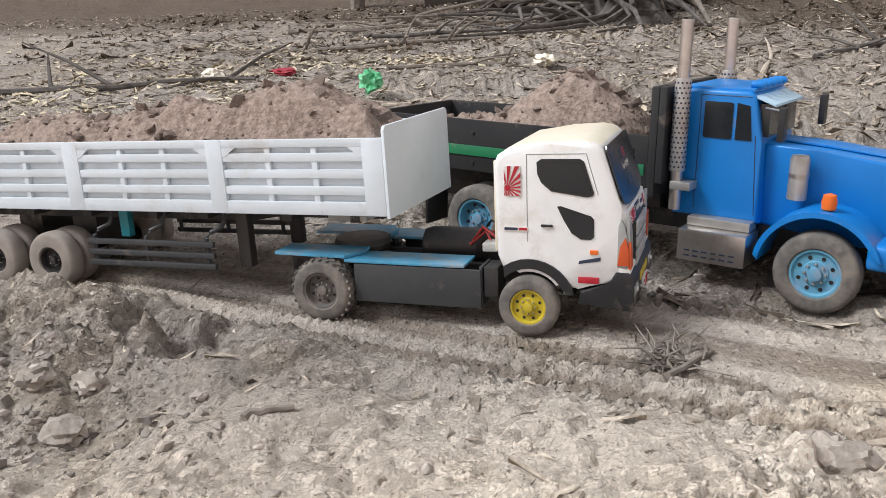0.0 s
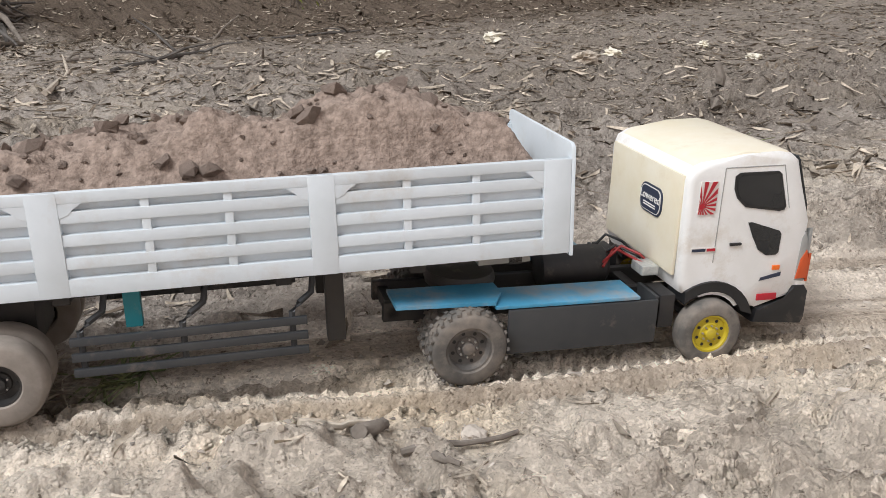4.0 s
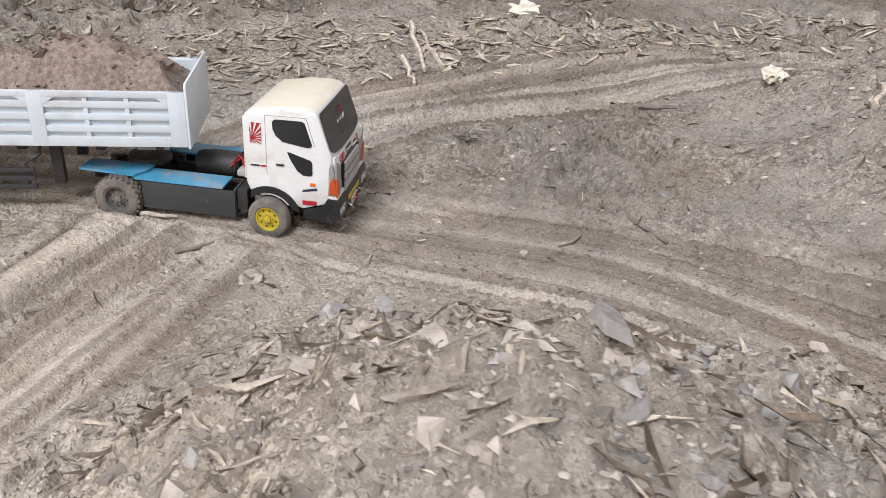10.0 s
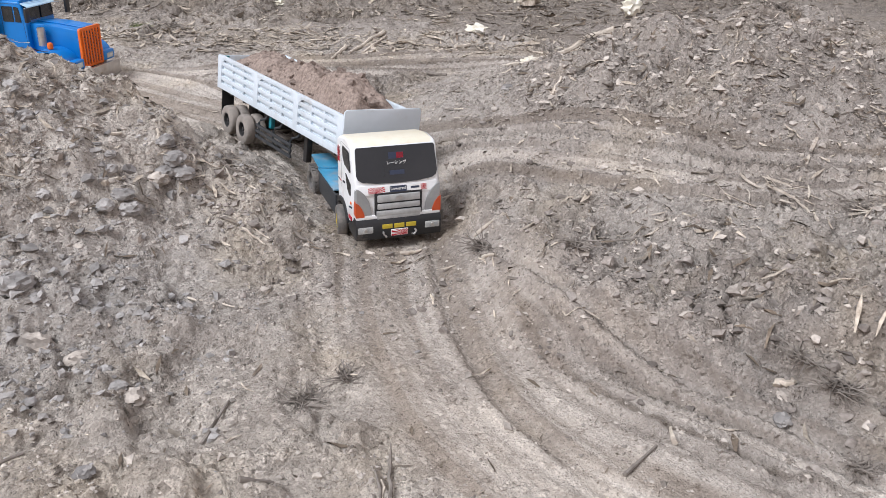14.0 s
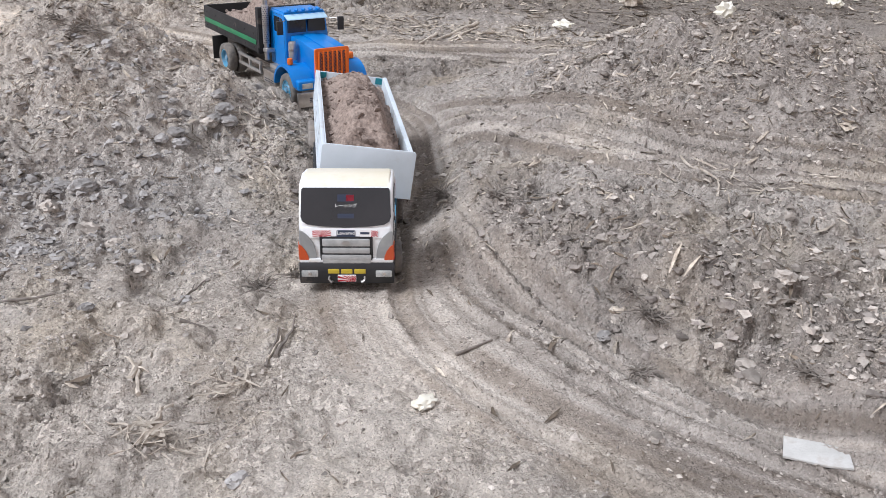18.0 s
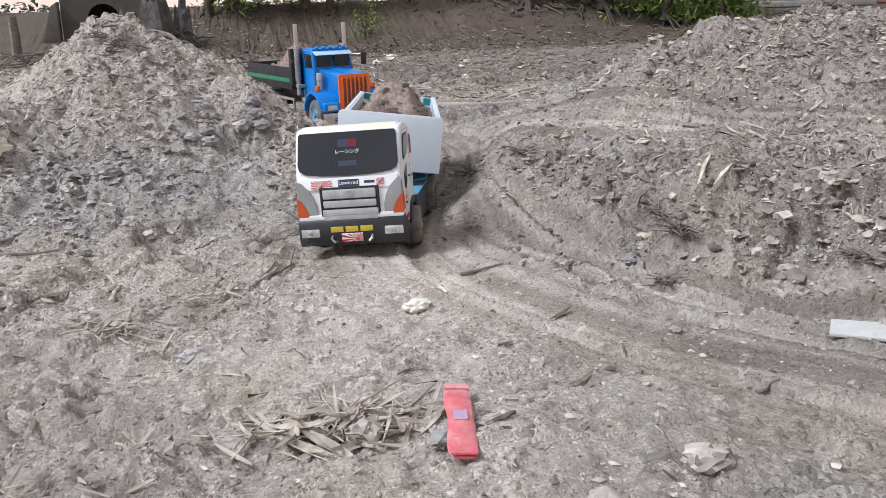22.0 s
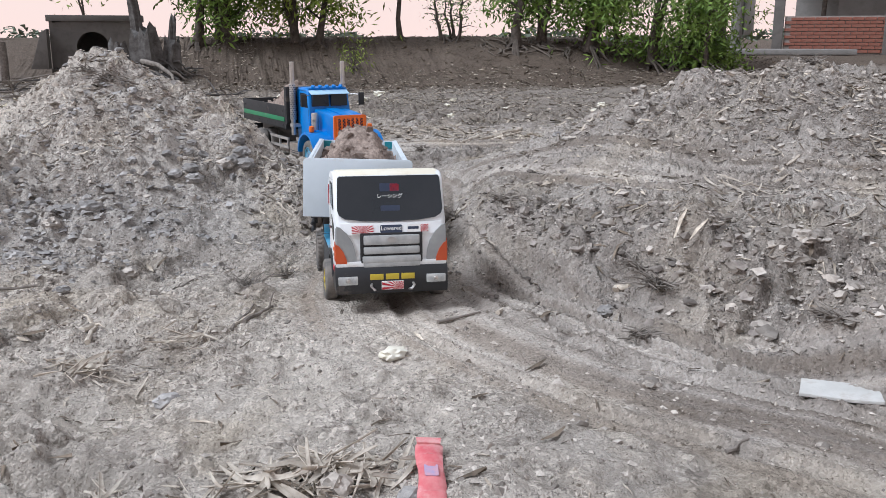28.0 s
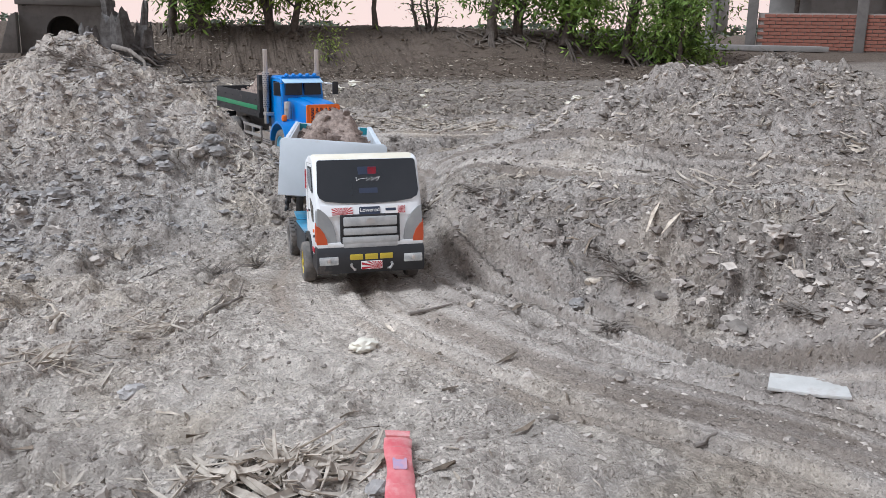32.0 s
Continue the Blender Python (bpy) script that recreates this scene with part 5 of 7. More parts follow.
def sheet_mesh(name, verts, faces, mat, label, category, smooth=False):
    me = bpy.data.meshes.new(name)
    n, k = faces.shape
    me.vertices.add(len(verts))
    me.vertices.foreach_set("co", verts.astype(np.float32).ravel())
    me.loops.add(n * k)
    me.loops.foreach_set("vertex_index", faces.astype(np.int32).ravel())
    me.polygons.add(n)
    me.polygons.foreach_set("loop_start", np.arange(0, n * k, k, dtype=np.int32))
    me.polygons.foreach_set("use_smooth", np.full(n, smooth, dtype=bool))
    me.update(calc_edges=True)
    me.materials.append(mat)
    return tagged(new(name, me), label, category, kind="stuff")


def spread(rng, n, area, weight):
    """n places in a rectangle, thinned by a weight from 0 to 1."""
    out = np.zeros((0, 2))
    while len(out) < n:
        p = rng.uniform((area[0], area[2]), (area[1], area[3]), (n * 2, 2))
        out = np.concatenate([out, p[rng.uniform(0, 1, len(p)) < weight(p[:, 0], p[:, 1])]])
    return out[:n]


def rocks(name, n, area, weight, size, mat, label, seed, sink=0.3, flat=0.7):
    rng = np.random.default_rng(seed)
    t = (1 + 5 ** 0.5) / 2
    base = np.array([(-1, t, 0), (1, t, 0), (-1, -t, 0), (1, -t, 0), (0, -1, t), (0, 1, t), (0, -1, -t), (0, 1, -t), (t, 0, -1), (t, 0, 1), (-t, 0, -1), (-t, 0, 1)]) / math.sqrt(1 + t * t)
    tri = np.array([(0, 11, 5), (0, 5, 1), (0, 1, 7), (0, 7, 10), (0, 10, 11), (1, 5, 9), (5, 11, 4), (11, 10, 2), (10, 7, 6), (7, 1, 8), (3, 9, 4), (3, 4, 2), (3, 2, 6), (3, 6, 8), (3, 8, 9), (4, 9, 5), (2, 4, 11), (6, 2, 10), (8, 6, 7), (9, 8, 1)])
    if size[1] < 0.016:
        base = np.array([(1, 0, 0), (0, 1, 0), (-1, 0, 0), (0, -1, 0), (0, 0, 1), (0, 0, -1)]) * 1.1
        tri = np.array([(0, 1, 4), (1, 2, 4), (2, 3, 4), (3, 0, 4), (1, 0, 5), (2, 1, 5), (3, 2, 5), (0, 3, 5)])
    k_ = len(base)
    p = spread(rng, n, area, weight)
    s = size[0] * (size[1] / size[0]) ** (rng.uniform(0, 1, n) ** 3.2)
    v = base[None] * rng.uniform(0.25, 1.7, (n, k_, 1)) * np.stack([rng.uniform(0.75, 1.35, n), rng.uniform(0.75, 1.2, n), rng.uniform(0.4, 0.85, n) * flat / 0.7], -1)[:, None]
    a = rng.uniform(0, 6.28, n)
    c, sn = np.cos(a)[:, None], np.sin(a)[:, None]
    v = np.stack([v[..., 0] * c - v[..., 1] * sn, v[..., 0] * sn + v[..., 1] * c, v[..., 2]], -1) * s[:, None, None] / 2
    v[..., 0] += p[:, :1]
    v[..., 1] += p[:, 1:]
    v[..., 2] += (heights(p[:, 0], p[:, 1]) + s * (0.35 - sink))[:, None]
    f = (tri[None] + k_ * np.arange(n)[:, None, None]).reshape(-1, 3)
    return sheet_mesh(name, v.reshape(-1, 3), f, mat, label, "stones")


def chips(name, n, area, weight, length, width, mat, label, seed, curl=0.35, lift=0.3, category="leaf litter"):
    """Dry leaves and husk strips: folded, bent lens shapes."""
    rng = np.random.default_rng(seed)
    p = spread(rng, n, area, weight)
    ln = length[0] * (length[1] / length[0]) ** (rng.uniform(0, 1, n) ** 1.8)
    wd = ln * rng.uniform(width[0], width[1], n)
    st = np.array([-0.5, 0.05, 0.5])
    prof = np.array([0.35, 1.0, 0.18])
    bend, cup = rng.uniform(-curl, curl, n), rng.uniform(0.1, 0.5, n)
    tw = rng.uniform(-0.5, 0.5, n)
    rows = []
    for k in range(3):
        for side in (-1, 0, 1):
            x = st[k] * ln
            y = side * prof[k] * wd / 2 + bend * ln * (st[k] ** 2) * 1.2
            z = abs(side) * cup * wd * 0.5 * prof[k] + side * tw * wd * 0.4 * st[k] + lift * ln * (st[k] + 0.5) * rng.uniform(-0.05, 0.55, n) * (k / 2)
            rows.append(np.stack([x, y, z], -1))
    v = np.stack(rows, 1)
    a = rng.uniform(0, 6.28, n)
    c, sn = np.cos(a)[:, None], np.sin(a)[:, None]
    v = np.stack([v[..., 0] * c - v[..., 1] * sn + p[:, :1], v[..., 0] * sn + v[..., 1] * c + p[:, 1:], v[..., 2]], -1)
    z = heights(v[..., 0].ravel(), v[..., 1].ravel())
    z = z.reshape(n, 9)
    v[..., 2] += z * 0.5 + z.max(1, keepdims=True) * 0.5 + 0.001
    q = []
    for k in range(2):
        for s_ in (0, 1):
            q.append((3 * k + s_, 3 * k + s_ + 1, 3 * k + s_ + 4, 3 * k + s_ + 3))
    f = (np.array(q)[None] + 9 * np.arange(n)[:, None, None]).reshape(-1, 4)
    return sheet_mesh(name, v.reshape(-1, 3), f, mat, label, category, True)


M_CLOD = material("clod", (0.46, 0.415, 0.365), 0.95, 0, (0.29, 0.255, 0.22), 45, 0.7, 110, spec=0.1, per_object=0.5)
M_GRAVEL = material("grey_rubble", (0.40, 0.38, 0.36), 0.95, 0, (0.25, 0.235, 0.22), 45, 0.7, 110, spec=0.1, per_object=0.35)
M_DUG = material("dug_earth", (0.33, 0.295, 0.262), 0.95, 0, (0.19, 0.165, 0.145), 45, 0.7, 110, spec=0.1, per_object=0.4)
M_STRAW = material("dry_litter", (0.50, 0.44, 0.36), 0.9, 0, (0.28, 0.235, 0.185), 60, 0.2, 90, spec=0.15, per_object=0.55)
M_DARKLEAF = material("brown_litter", (0.20, 0.16, 0.12), 0.9, 0, (0.09, 0.072, 0.055), 60, 0.2, 90, spec=0.15, per_object=0.5)
M_HUSK = material("pale_husk", (0.62, 0.555, 0.465), 0.85, 0, (0.38, 0.325, 0.265), 40, 0.25, 120, spec=0.2, per_object=0.25)
M_WOODGREY = material("weathered_wood", (0.27, 0.24, 0.21), 0.9, 0, (0.15, 0.13, 0.11), 26, 0.6, 70, spec=0.15)
M_TWIG = material("dark_twig", (0.17, 0.14, 0.11), 0.9, 0, (0.10, 0.08, 0.065), 40, 0.4, 80)
M_FOAM = material("white_foam", (0.56, 0.55, 0.52), 0.7, 0, (0.46, 0.45, 0.42), 14, 0.3, 160, dirt=DUST, dirt_amount=0.25, dirt_scale=18)
M_BAG = material("white_plastic", (0.80, 0.78, 0.70), 0.45, 0, (0.70, 0.65, 0.52), 8, 0.3, 40, dirt=DUST, dirt_amount=0.3)


def on_heaps(x, y):
    return np.clip((shape(x, y) - 0.06) * 4, 0.03, 1.0) * (y < 0)


def left_flank(x, y):
    return np.exp(-(((x - 2.0) / 0.34) ** 2 + ((y + 3.02) / 0.30) ** 2)) + 0.25 * np.exp(-(((x - 2.3) / 0.4) ** 2 + ((y + 2.5) / 0.5) ** 2))


def right_flank(x, y):
    return np.exp(-(((x - 3.75) / 0.25) ** 2 + ((y + 4.35) / 0.3) ** 2)) + 0.5 * np.exp(-(((x - 4.2) / 0.45) ** 2 + ((y + 2.9) / 0.5) ** 2))


def off_tracks(x, y):
    """Little loose matter stays where wheels pass."""
    worn = np.zeros_like(x)
    for way, half, pair, depth, ruts in LANES:
        worn = np.maximum(worn, step(half + 0.06, half - 0.06, np.abs(line_field(x, y, way)[0])))
    return 1 - 0.75 * worn


def field(x, y):
    way = y + 0.28 * (x - 2.5) + 0.5 * np.maximum(x - 3.2, 0) + 1.6 * fbm(x, y, 0.9, 3, 6)
    return np.clip((way - 0.3) / 4.0, 0, 0.25) + 0.75 * np.clip((way - 1.4) / 0.6, 0, 1) * (0.5 + 0.5 * (fbm(x, y, 1.1, 3, 5) > -0.05))


CORE = (-0.8, 5.1, -5.2, 2.4)
rocks("soil_clods", 9000, CORE, lambda x, y: (0.25 + on_heaps(x, y)) * off_tracks(x, y), (0.005, 0.022), M_CLOD, "small dry clods of pale earth", 1, 0.35)
rocks("heap_clods", 9000, (0.9, 5.8, -4.8, -1.2), lambda x, y: on_heaps(x, y) * off_tracks(x, y), (0.006, 0.030), M_CLOD, "clods and lumps on the soil heaps", 2, 0.3)
rocks("grey_rubble", 3200, (1.2, 3.0, -3.7, -1.8), left_flank, (0.005, 0.032), M_GRAVEL, "grey rubble on the flank of the heap", 3, 0.25)
rocks("slope_rubble", 1600, (3.2, 5.0, -4.9, -2.3), lambda x, y: right_flank(x, y) * off_tracks(x, y), (0.006, 0.036), M_CLOD, "broken clods on the slope", 4, 0.25)
rocks("terrace_clods", 4200, (2.6, 5.2, -5.2, -2.4), lambda x, y: np.exp(-((x + 0.55 * (y + 4.0) - 3.42) / 0.17) ** 2) * off_tracks(x, y) + 0.12 * step(3.4, 3.6, x + 0.55 * (y + 4.0)), (0.005, 0.030), M_DUG, "broken lumps of freshly dug earth", 21, 0.25)
rocks("pit_clods", 500, (-0.95, -0.25, 0.85, 1.35), lambda x, y: np.exp(-(((x + 0.58) / 0.2) ** 2 + ((y - 1.10) / 0.14) ** 2)), (0.005, 0.022), M_DUG, "dark crumbly clods in a hollow", 23, 0.25)
rocks("near_crumbs", 26000, (1.5, 4.4, -5.1, -3.0), lambda x, y: np.clip(0.35 + 4 * fbm(x, y, 2.5, 3, 310), 0.05, 1) * off_tracks(x, y), (0.003, 0.013), M_CLOD, "fine crumbs of dry soil", 5, 0.3)
rocks("lane_crumbs", 26000, (-0.9, 4.6, -2.2, 2.2), lambda x, y: np.clip(0.35 + 4 * fbm(x, y, 2.5, 3, 311), 0.05, 1) * np.clip(off_tracks(x, y), 0.15, 1), (0.003, 0.013), M_CLOD, "fine crumbs beside the lane", 6, 0.3)
rocks("heap_crumbs", 22000, (0.9, 5.5, -4.6, -1.2), on_heaps, (0.004, 0.014), M_CLOD, "fine crumbs on the soil heaps", 15, 0.3)
chips("field_litter", 21000, (-2.5, 9.0, -0.6, 7.0), field, (0.02, 0.10), (0.08, 0.25), M_DARKLEAF, "brown dead leaves over the field", 7)
chips("pale_litter", 17000, (-2.5, 9.0, -0.6, 7.0), field, (0.02, 0.12), (0.07, 0.22), M_STRAW, "pale dry straw and bark over the field", 8)
chips("near_litter", 5500, CORE, lambda x, y: np.clip(0.12 + 3.0 * (fbm(x, y, 1.9, 3, 301) - 0.05), 0.02, 1) * off_tracks(x, y), (0.010, 0.06), (0.06, 0.25), M_STRAW, "dry straw strewn over the soil", 9)
chips("heap_litter", 4800, (1.0, 5.5, -4.6, -1.2), on_heaps, (0.012, 0.065), (0.06, 0.2), M_STRAW, "dry stalks on the soil heaps", 10)
chips("dark_scraps", 5200, (0.8, 5.4, -5.2, -1.0), lambda x, y: (0.15 + on_heaps(x, y)) * off_tracks(x, y), (0.010, 0.06), (0.06, 0.25), M_DARKLEAF, "dark bark scraps on the heaps", 22)
chips("edge_litter", 3200, (2.4, 6.0, -1.7, 1.4), lambda x, y: np.exp(-((y + 0.75 * (x - 3.5) - 0.22) / 0.3) ** 2), (0.02, 0.12), (0.08, 0.24), M_STRAW, "husks gathered along the field edge", 11)
M_YARD = material("yard_husk", (0.66, 0.58, 0.42), 0.85, 0, (0.44, 0.38, 0.28), 30, 0.2, 90, spec=0.15, per_object=0.35)
chips("husk_scraps", 4200, (-3.5, 0.9, 2.2, 6.3), lambda x, y: np.clip(0.2 + 5 * fbm(x, y, 1.6, 2, 320), 0.05, 1), (0.02, 0.09), (0.2, 0.45), M_YARD, "pale yellow husk scraps", 12, 0.3, 0.5)
chips("yard_leaves", 9000, (-5.0, 3.0, 1.9, 10.0), lambda x, y: 0.9 + 0 * x, (0.02, 0.10), (0.08, 0.28), M_STRAW, "dry leaves in front of the bank", 13, 0.3, 0.5)
chips("bank_leaves", 7000, (-3.0, 12.0, 5.6, 9.6), lambda x, y: 0.9 + 0 * x, (0.03, 0.14), (0.06, 0.2), M_DARKLEAF, "dead leaves and roots on the bank", 14, 0.4, 0.6)


# ---- single things on the soil ----
def crumpled(name, size, seed, mat, label, category, place, flat=0.6, group="", wild=0.5, sunk=0.0):
    """A crumpled scrap: a jagged, folded lump."""
    rnd = random.Random(seed)
    bm = bmesh.new()
    bmesh.ops.create_icosphere(bm, subdivisions=3, radius=0.5)
    off = Vector((rnd.uniform(0, 50), rnd.uniform(0, 50), rnd.uniform(0, 50)))
    for v in bm.verts:
        d = v.co.normalized()
        f = 1 + wild * noise.noise(d * 2.2 + off) + 0.6 * wild * noise.noise(d * 6 + off) + 0.3 * wild * noise.noise(d * 14 + off)
        v.co = Vector((d.x * size[0], d.y * size[1], d.z * size[2] * flat)) * 0.5 * f
    lo = min(v.co.z for v in bm.verts)
    for v in bm.verts:
        v.co.z -= lo
    ob = finish(name, bm, mat, smooth=25)
    ob.matrix_world = pose(place[0], place[1], floor_at(*place[:2]) - 0.004 - sunk * size[2] * flat, 0, 0, place[2] if len(place) > 2 else rnd.uniform(0, 360))
    return tagged(ob, label, category, group)


def strip(bm, ln, wd, rnd, m, thick=0.0012):
    """One curled husk leaf, closed and thin, with a central fold."""
    n = 7
    bend, curl_, tw = rnd.uniform(-0.35, 0.35), rnd.uniform(0.2, 0.6), rnd.uniform(-0.6, 0.6)
    grid = []
    for top in (1, -1):
        for k in range(n):
            t = k / (n - 1)
            w = wd * (math.sin(math.pi * (0.12 + 0.83 * t)) ** 0.7)
            for s_ in (-1, 0, 1):
                p = Vector(((t - 0.5) * ln, s_ * w / 2 + bend * ln * (t - 0.5) ** 2, abs(s_) * w * curl_ * 0.5 + 0.25 * ln * curl_ * (t - 0.4) ** 2 + s_ * tw * w * (t - 0.5) + top * thick / 2))
                grid.append(bm.verts.new(m @ p))
    for top in (0, 1):
        o = top * 3 * n
        for k in range(n - 1):
            for s_ in (0, 1):
                q = [grid[o + 3 * k + s_], grid[o + 3 * k + s_ + 1], grid[o + 3 * k + s_ + 4], grid[o + 3 * k + s_ + 3]]
                bm.faces.new(q if top == 0 else q[::-1])
    for k in range(n - 1):
        for s_ in (0, 2):
            a, b = grid[3 * k + s_], grid[3 * k + 3 + s_]
            c, d = grid[3 * n + 3 * k + 3 + s_], grid[3 * n + 3 * k + s_]
            bm.faces.new((a, b, c, d) if s_ == 2 else (b, a, d, c))
    return bm


def husk_pile(label, x, y, spread_, count, seed, size=(0.06, 0.17)):
    rnd = random.Random(seed)
    root = thing("husk_pile", label, "dry husks", "husk piles")
    root.location = (x, y, floor_at(x, y))
    for k in range(count):
        dx, dy = rnd.gauss(0, spread_), rnd.gauss(0, spread_ * 0.55)
        ln = rnd.uniform(*size)
        bm = bmesh.new()
        z = floor_at(x + dx, y + dy) - floor_at(x, y) + rnd.uniform(0.002, 0.012) + 0.025 * math.exp(-(dx * dx + dy * dy) / (0.5 * spread_ ** 2)) * rnd.random()
        strip(bm, ln, ln * rnd.uniform(0.05, 0.12), rnd, pose(dx, dy, z, rnd.uniform(-50, 50), rnd.uniform(-25, 25), rnd.uniform(0, 360)))
        part("husk", bm, M_HUSK, root, smooth=60)
    return root


def stick(label, a, b, r, seed, mat, fork=0, group="sticks", name="stick", bend=0.6):
    rnd = random.Random(seed)
    bm = bmesh.new()
    n = 7
    pts, rad = [], []
    for k in range(n):
        t = k / (n - 1)
        x, y = a[0] + (b[0] - a[0]) * t + rnd.uniform(-1, 1) * r * bend, a[1] + (b[1] - a[1]) * t + rnd.uniform(-1, 1) * r * bend
        rest = floor_at(*a[:2]) * (1 - t) + floor_at(*b[:2]) * t
        pts.append((x, y, 0.75 * rest + 0.25 * floor_at(x, y) + r * 0.8 + (a[2] if len(a) > 2 else 0) * (1 - t) + (b[2] if len(b) > 2 else 0) * t))
        rad.append(r * (1 - 0.45 * t) * rnd.uniform(0.85, 1.15))
    tube(pts, r, 7, bm, rad)
    for k in range(fork):
        i = rnd.randint(2, n - 2)
        p = Vector(pts[i])
        d = Vector((rnd.uniform(-1, 1), rnd.uniform(-1, 1), rnd.uniform(0.0, 0.3))).normalized() * math.dist(a[:2], b[:2]) * rnd.uniform(0.2, 0.4)
        tube([p, p + d * 0.5 + Vector((0, 0, r)), p + d], r * 0.5, 6, bm, [r * 0.6, r * 0.45, r * 0.2])
    return tagged(finish(name, bm, mat, smooth=50), label, "stick", group)


# things near the last stand of the camera
wrap_bm = bmesh.new()
nseg = 15
rings_ = []
for k in range(nseg):
    t = k / (nseg - 1)
    w = 0.018 * (1.0 if 0.06 < t < 0.94 else 0.78) * (1 + 0.05 * math.sin(9 * t))
    hgt = 0.0065 * math.sin(math.pi * min(max(t, 0.03), 0.97)) ** 0.5 + 0.0015 * math.sin(37 * t)
    ring = []
    for j in range(14):
        a = 2 * math.pi * j / 14
        cr = 1 + 0.06 * math.sin(5 * a + 11 * t)
        ring.append(wrap_bm.verts.new(((t - 0.5) * 0.165, w * math.cos(a) * cr, hgt * (0.8 + math.sin(a) * cr))))
    rings_.append(ring)
for a_, b_ in zip(rings_, rings_[1:]):
    for j in range(14):
        wrap_bm.faces.new((a_[j], a_[(j + 1) % 14], b_[(j + 1) % 14], b_[j]))
wrap_bm.faces.new(rings_[0])
wrap_bm.faces.new(rings_[-1][::-1])
M_WRAP = material("red_film", (0.56, 0.10, 0.12), 0.35, 0, (0.62, 0.22, 0.22), 30, 0.4, 60, dirt=(0.66, 0.45, 0.42), dirt_amount=0.35, dirt_scale=22)
wrapper = tagged(new("snack_wrapper"), "crumpled faded red plastic wrapper lying on the soil", "wrapper")
wrapper.matrix_world = pose(2.775, -4.765, floor_at(2.775, -4.765) + 0.003, 4, -6, 80)
wb = part("film", wrap_bm, M_WRAP, wrapper, "faded red film", 40)
for x0, x1 in ((-0.083, -0.070), (0.070, 0.083)):
    part("crimped_end", prism([(x0, -0.016), (x1, -0.017), (x1, 0.017), (x0, 0.016)], 0.006, 0.0085, axis="z"), M_WRAP, wrapper, "crimped end")
part("printed_patch", prism(rounded(-0.014, 0.012, -0.009, 0.009, 0.003), 0.0112, 0.0124, axis="z"), material("blue_print", (0.30, 0.30, 0.50), 0.4, 0, (0.55, 0.30, 0.35), 60), wrapper, "worn blue printed patch", 0)

slab_bm = bmesh.new()
prism([(-0.062, -0.030), (0.02, -0.036), (0.066, -0.030), (0.060, 0.024), (0.01, 0.034), (-0.060, 0.036)], 0, 0.006, 0.0015, axis="z", bm=slab_bm)
slab = tagged(finish("foam_slab", slab_bm, M_FOAM, smooth=30), "broken white foam slab lying in the rut", "foam slab")
slab.matrix_world = pose(3.505, -4.60, floor_at(3.505, -4.60) + 0.010, 2, -2, -36)
# a flat scrap of pale plastic film, built as a low crumpled lump
crumpled("plastic_film", (0.055, 0.04, 0.045), 4, M_BAG, "torn white plastic film half sunk in soil", "cup", (2.825, -4.215, 20), 0.55, wild=0.35)
husk_pile("heap of pale dry husk leaves and stalks", 2.62, -4.70, 0.062, 150, 21, (0.03, 0.11))
husk_pile("dry husk leaves strewn on the soil", 2.31, -4.88, 0.06, 22, 22, (0.02, 0.07))
husk_pile("small tuft of dry husk leaves", 2.30, -4.25, 0.035, 14, 23, (0.02, 0.06))
husk_pile("dry husk leaves at the heap's foot", 3.98, -3.45, 0.09, 24, 24, (0.04, 0.12))
husk_pile("husk leaves beside the lane", 3.9, 0.12, 0.14, 26, 25, (0.05, 0.14))
husk_pile("pale husk leaves on the field edge", 3.35, 0.42, 0.12, 22, 26, (0.04, 0.12))
crumpled("field_stone", (0.05, 0.045, 0.04), 6, M_CLOD, "rounded pale stone among the husks", "stone", (2.655, -4.74), 0.8, "stones", 0.3)
for k, (x, y, s_) in enumerate(((3.32, -4.07, 0.035), (2.27, -3.37, 0.045), (3.845, -2.60, 0.035), (3.87, -2.29, 0.045), (2.12, -3.08, 0.07), (2.02, -3.02, 0.055), (2.60, -1.44, 0.05), (4.35, -2.1, 0.06), (2.52, -2.60, 0.055), (2.42, -2.72, 0.05), (2.9, -4.95, 0.04), (3.05, -4.9, 0.05), (3.62, -1.62, 0.03), (2.2, -3.15, 0.05), (4.0, -2.45, 0.04), (1.95, -3.2, 0.06), (3.55, -4.3, 0.05), (3.7, -4.2, 0.045))):
    crumpled("field_stone", (s_ * 1.2, s_, s_ * 0.9), 30 + k, M_CLOD if k % 3 else M_GRAVEL, "pale clod of hard earth" if k % 3 else "grey lump of rubble", "stone", (x, y), 0.75, "stones", 0.28, 0.3)
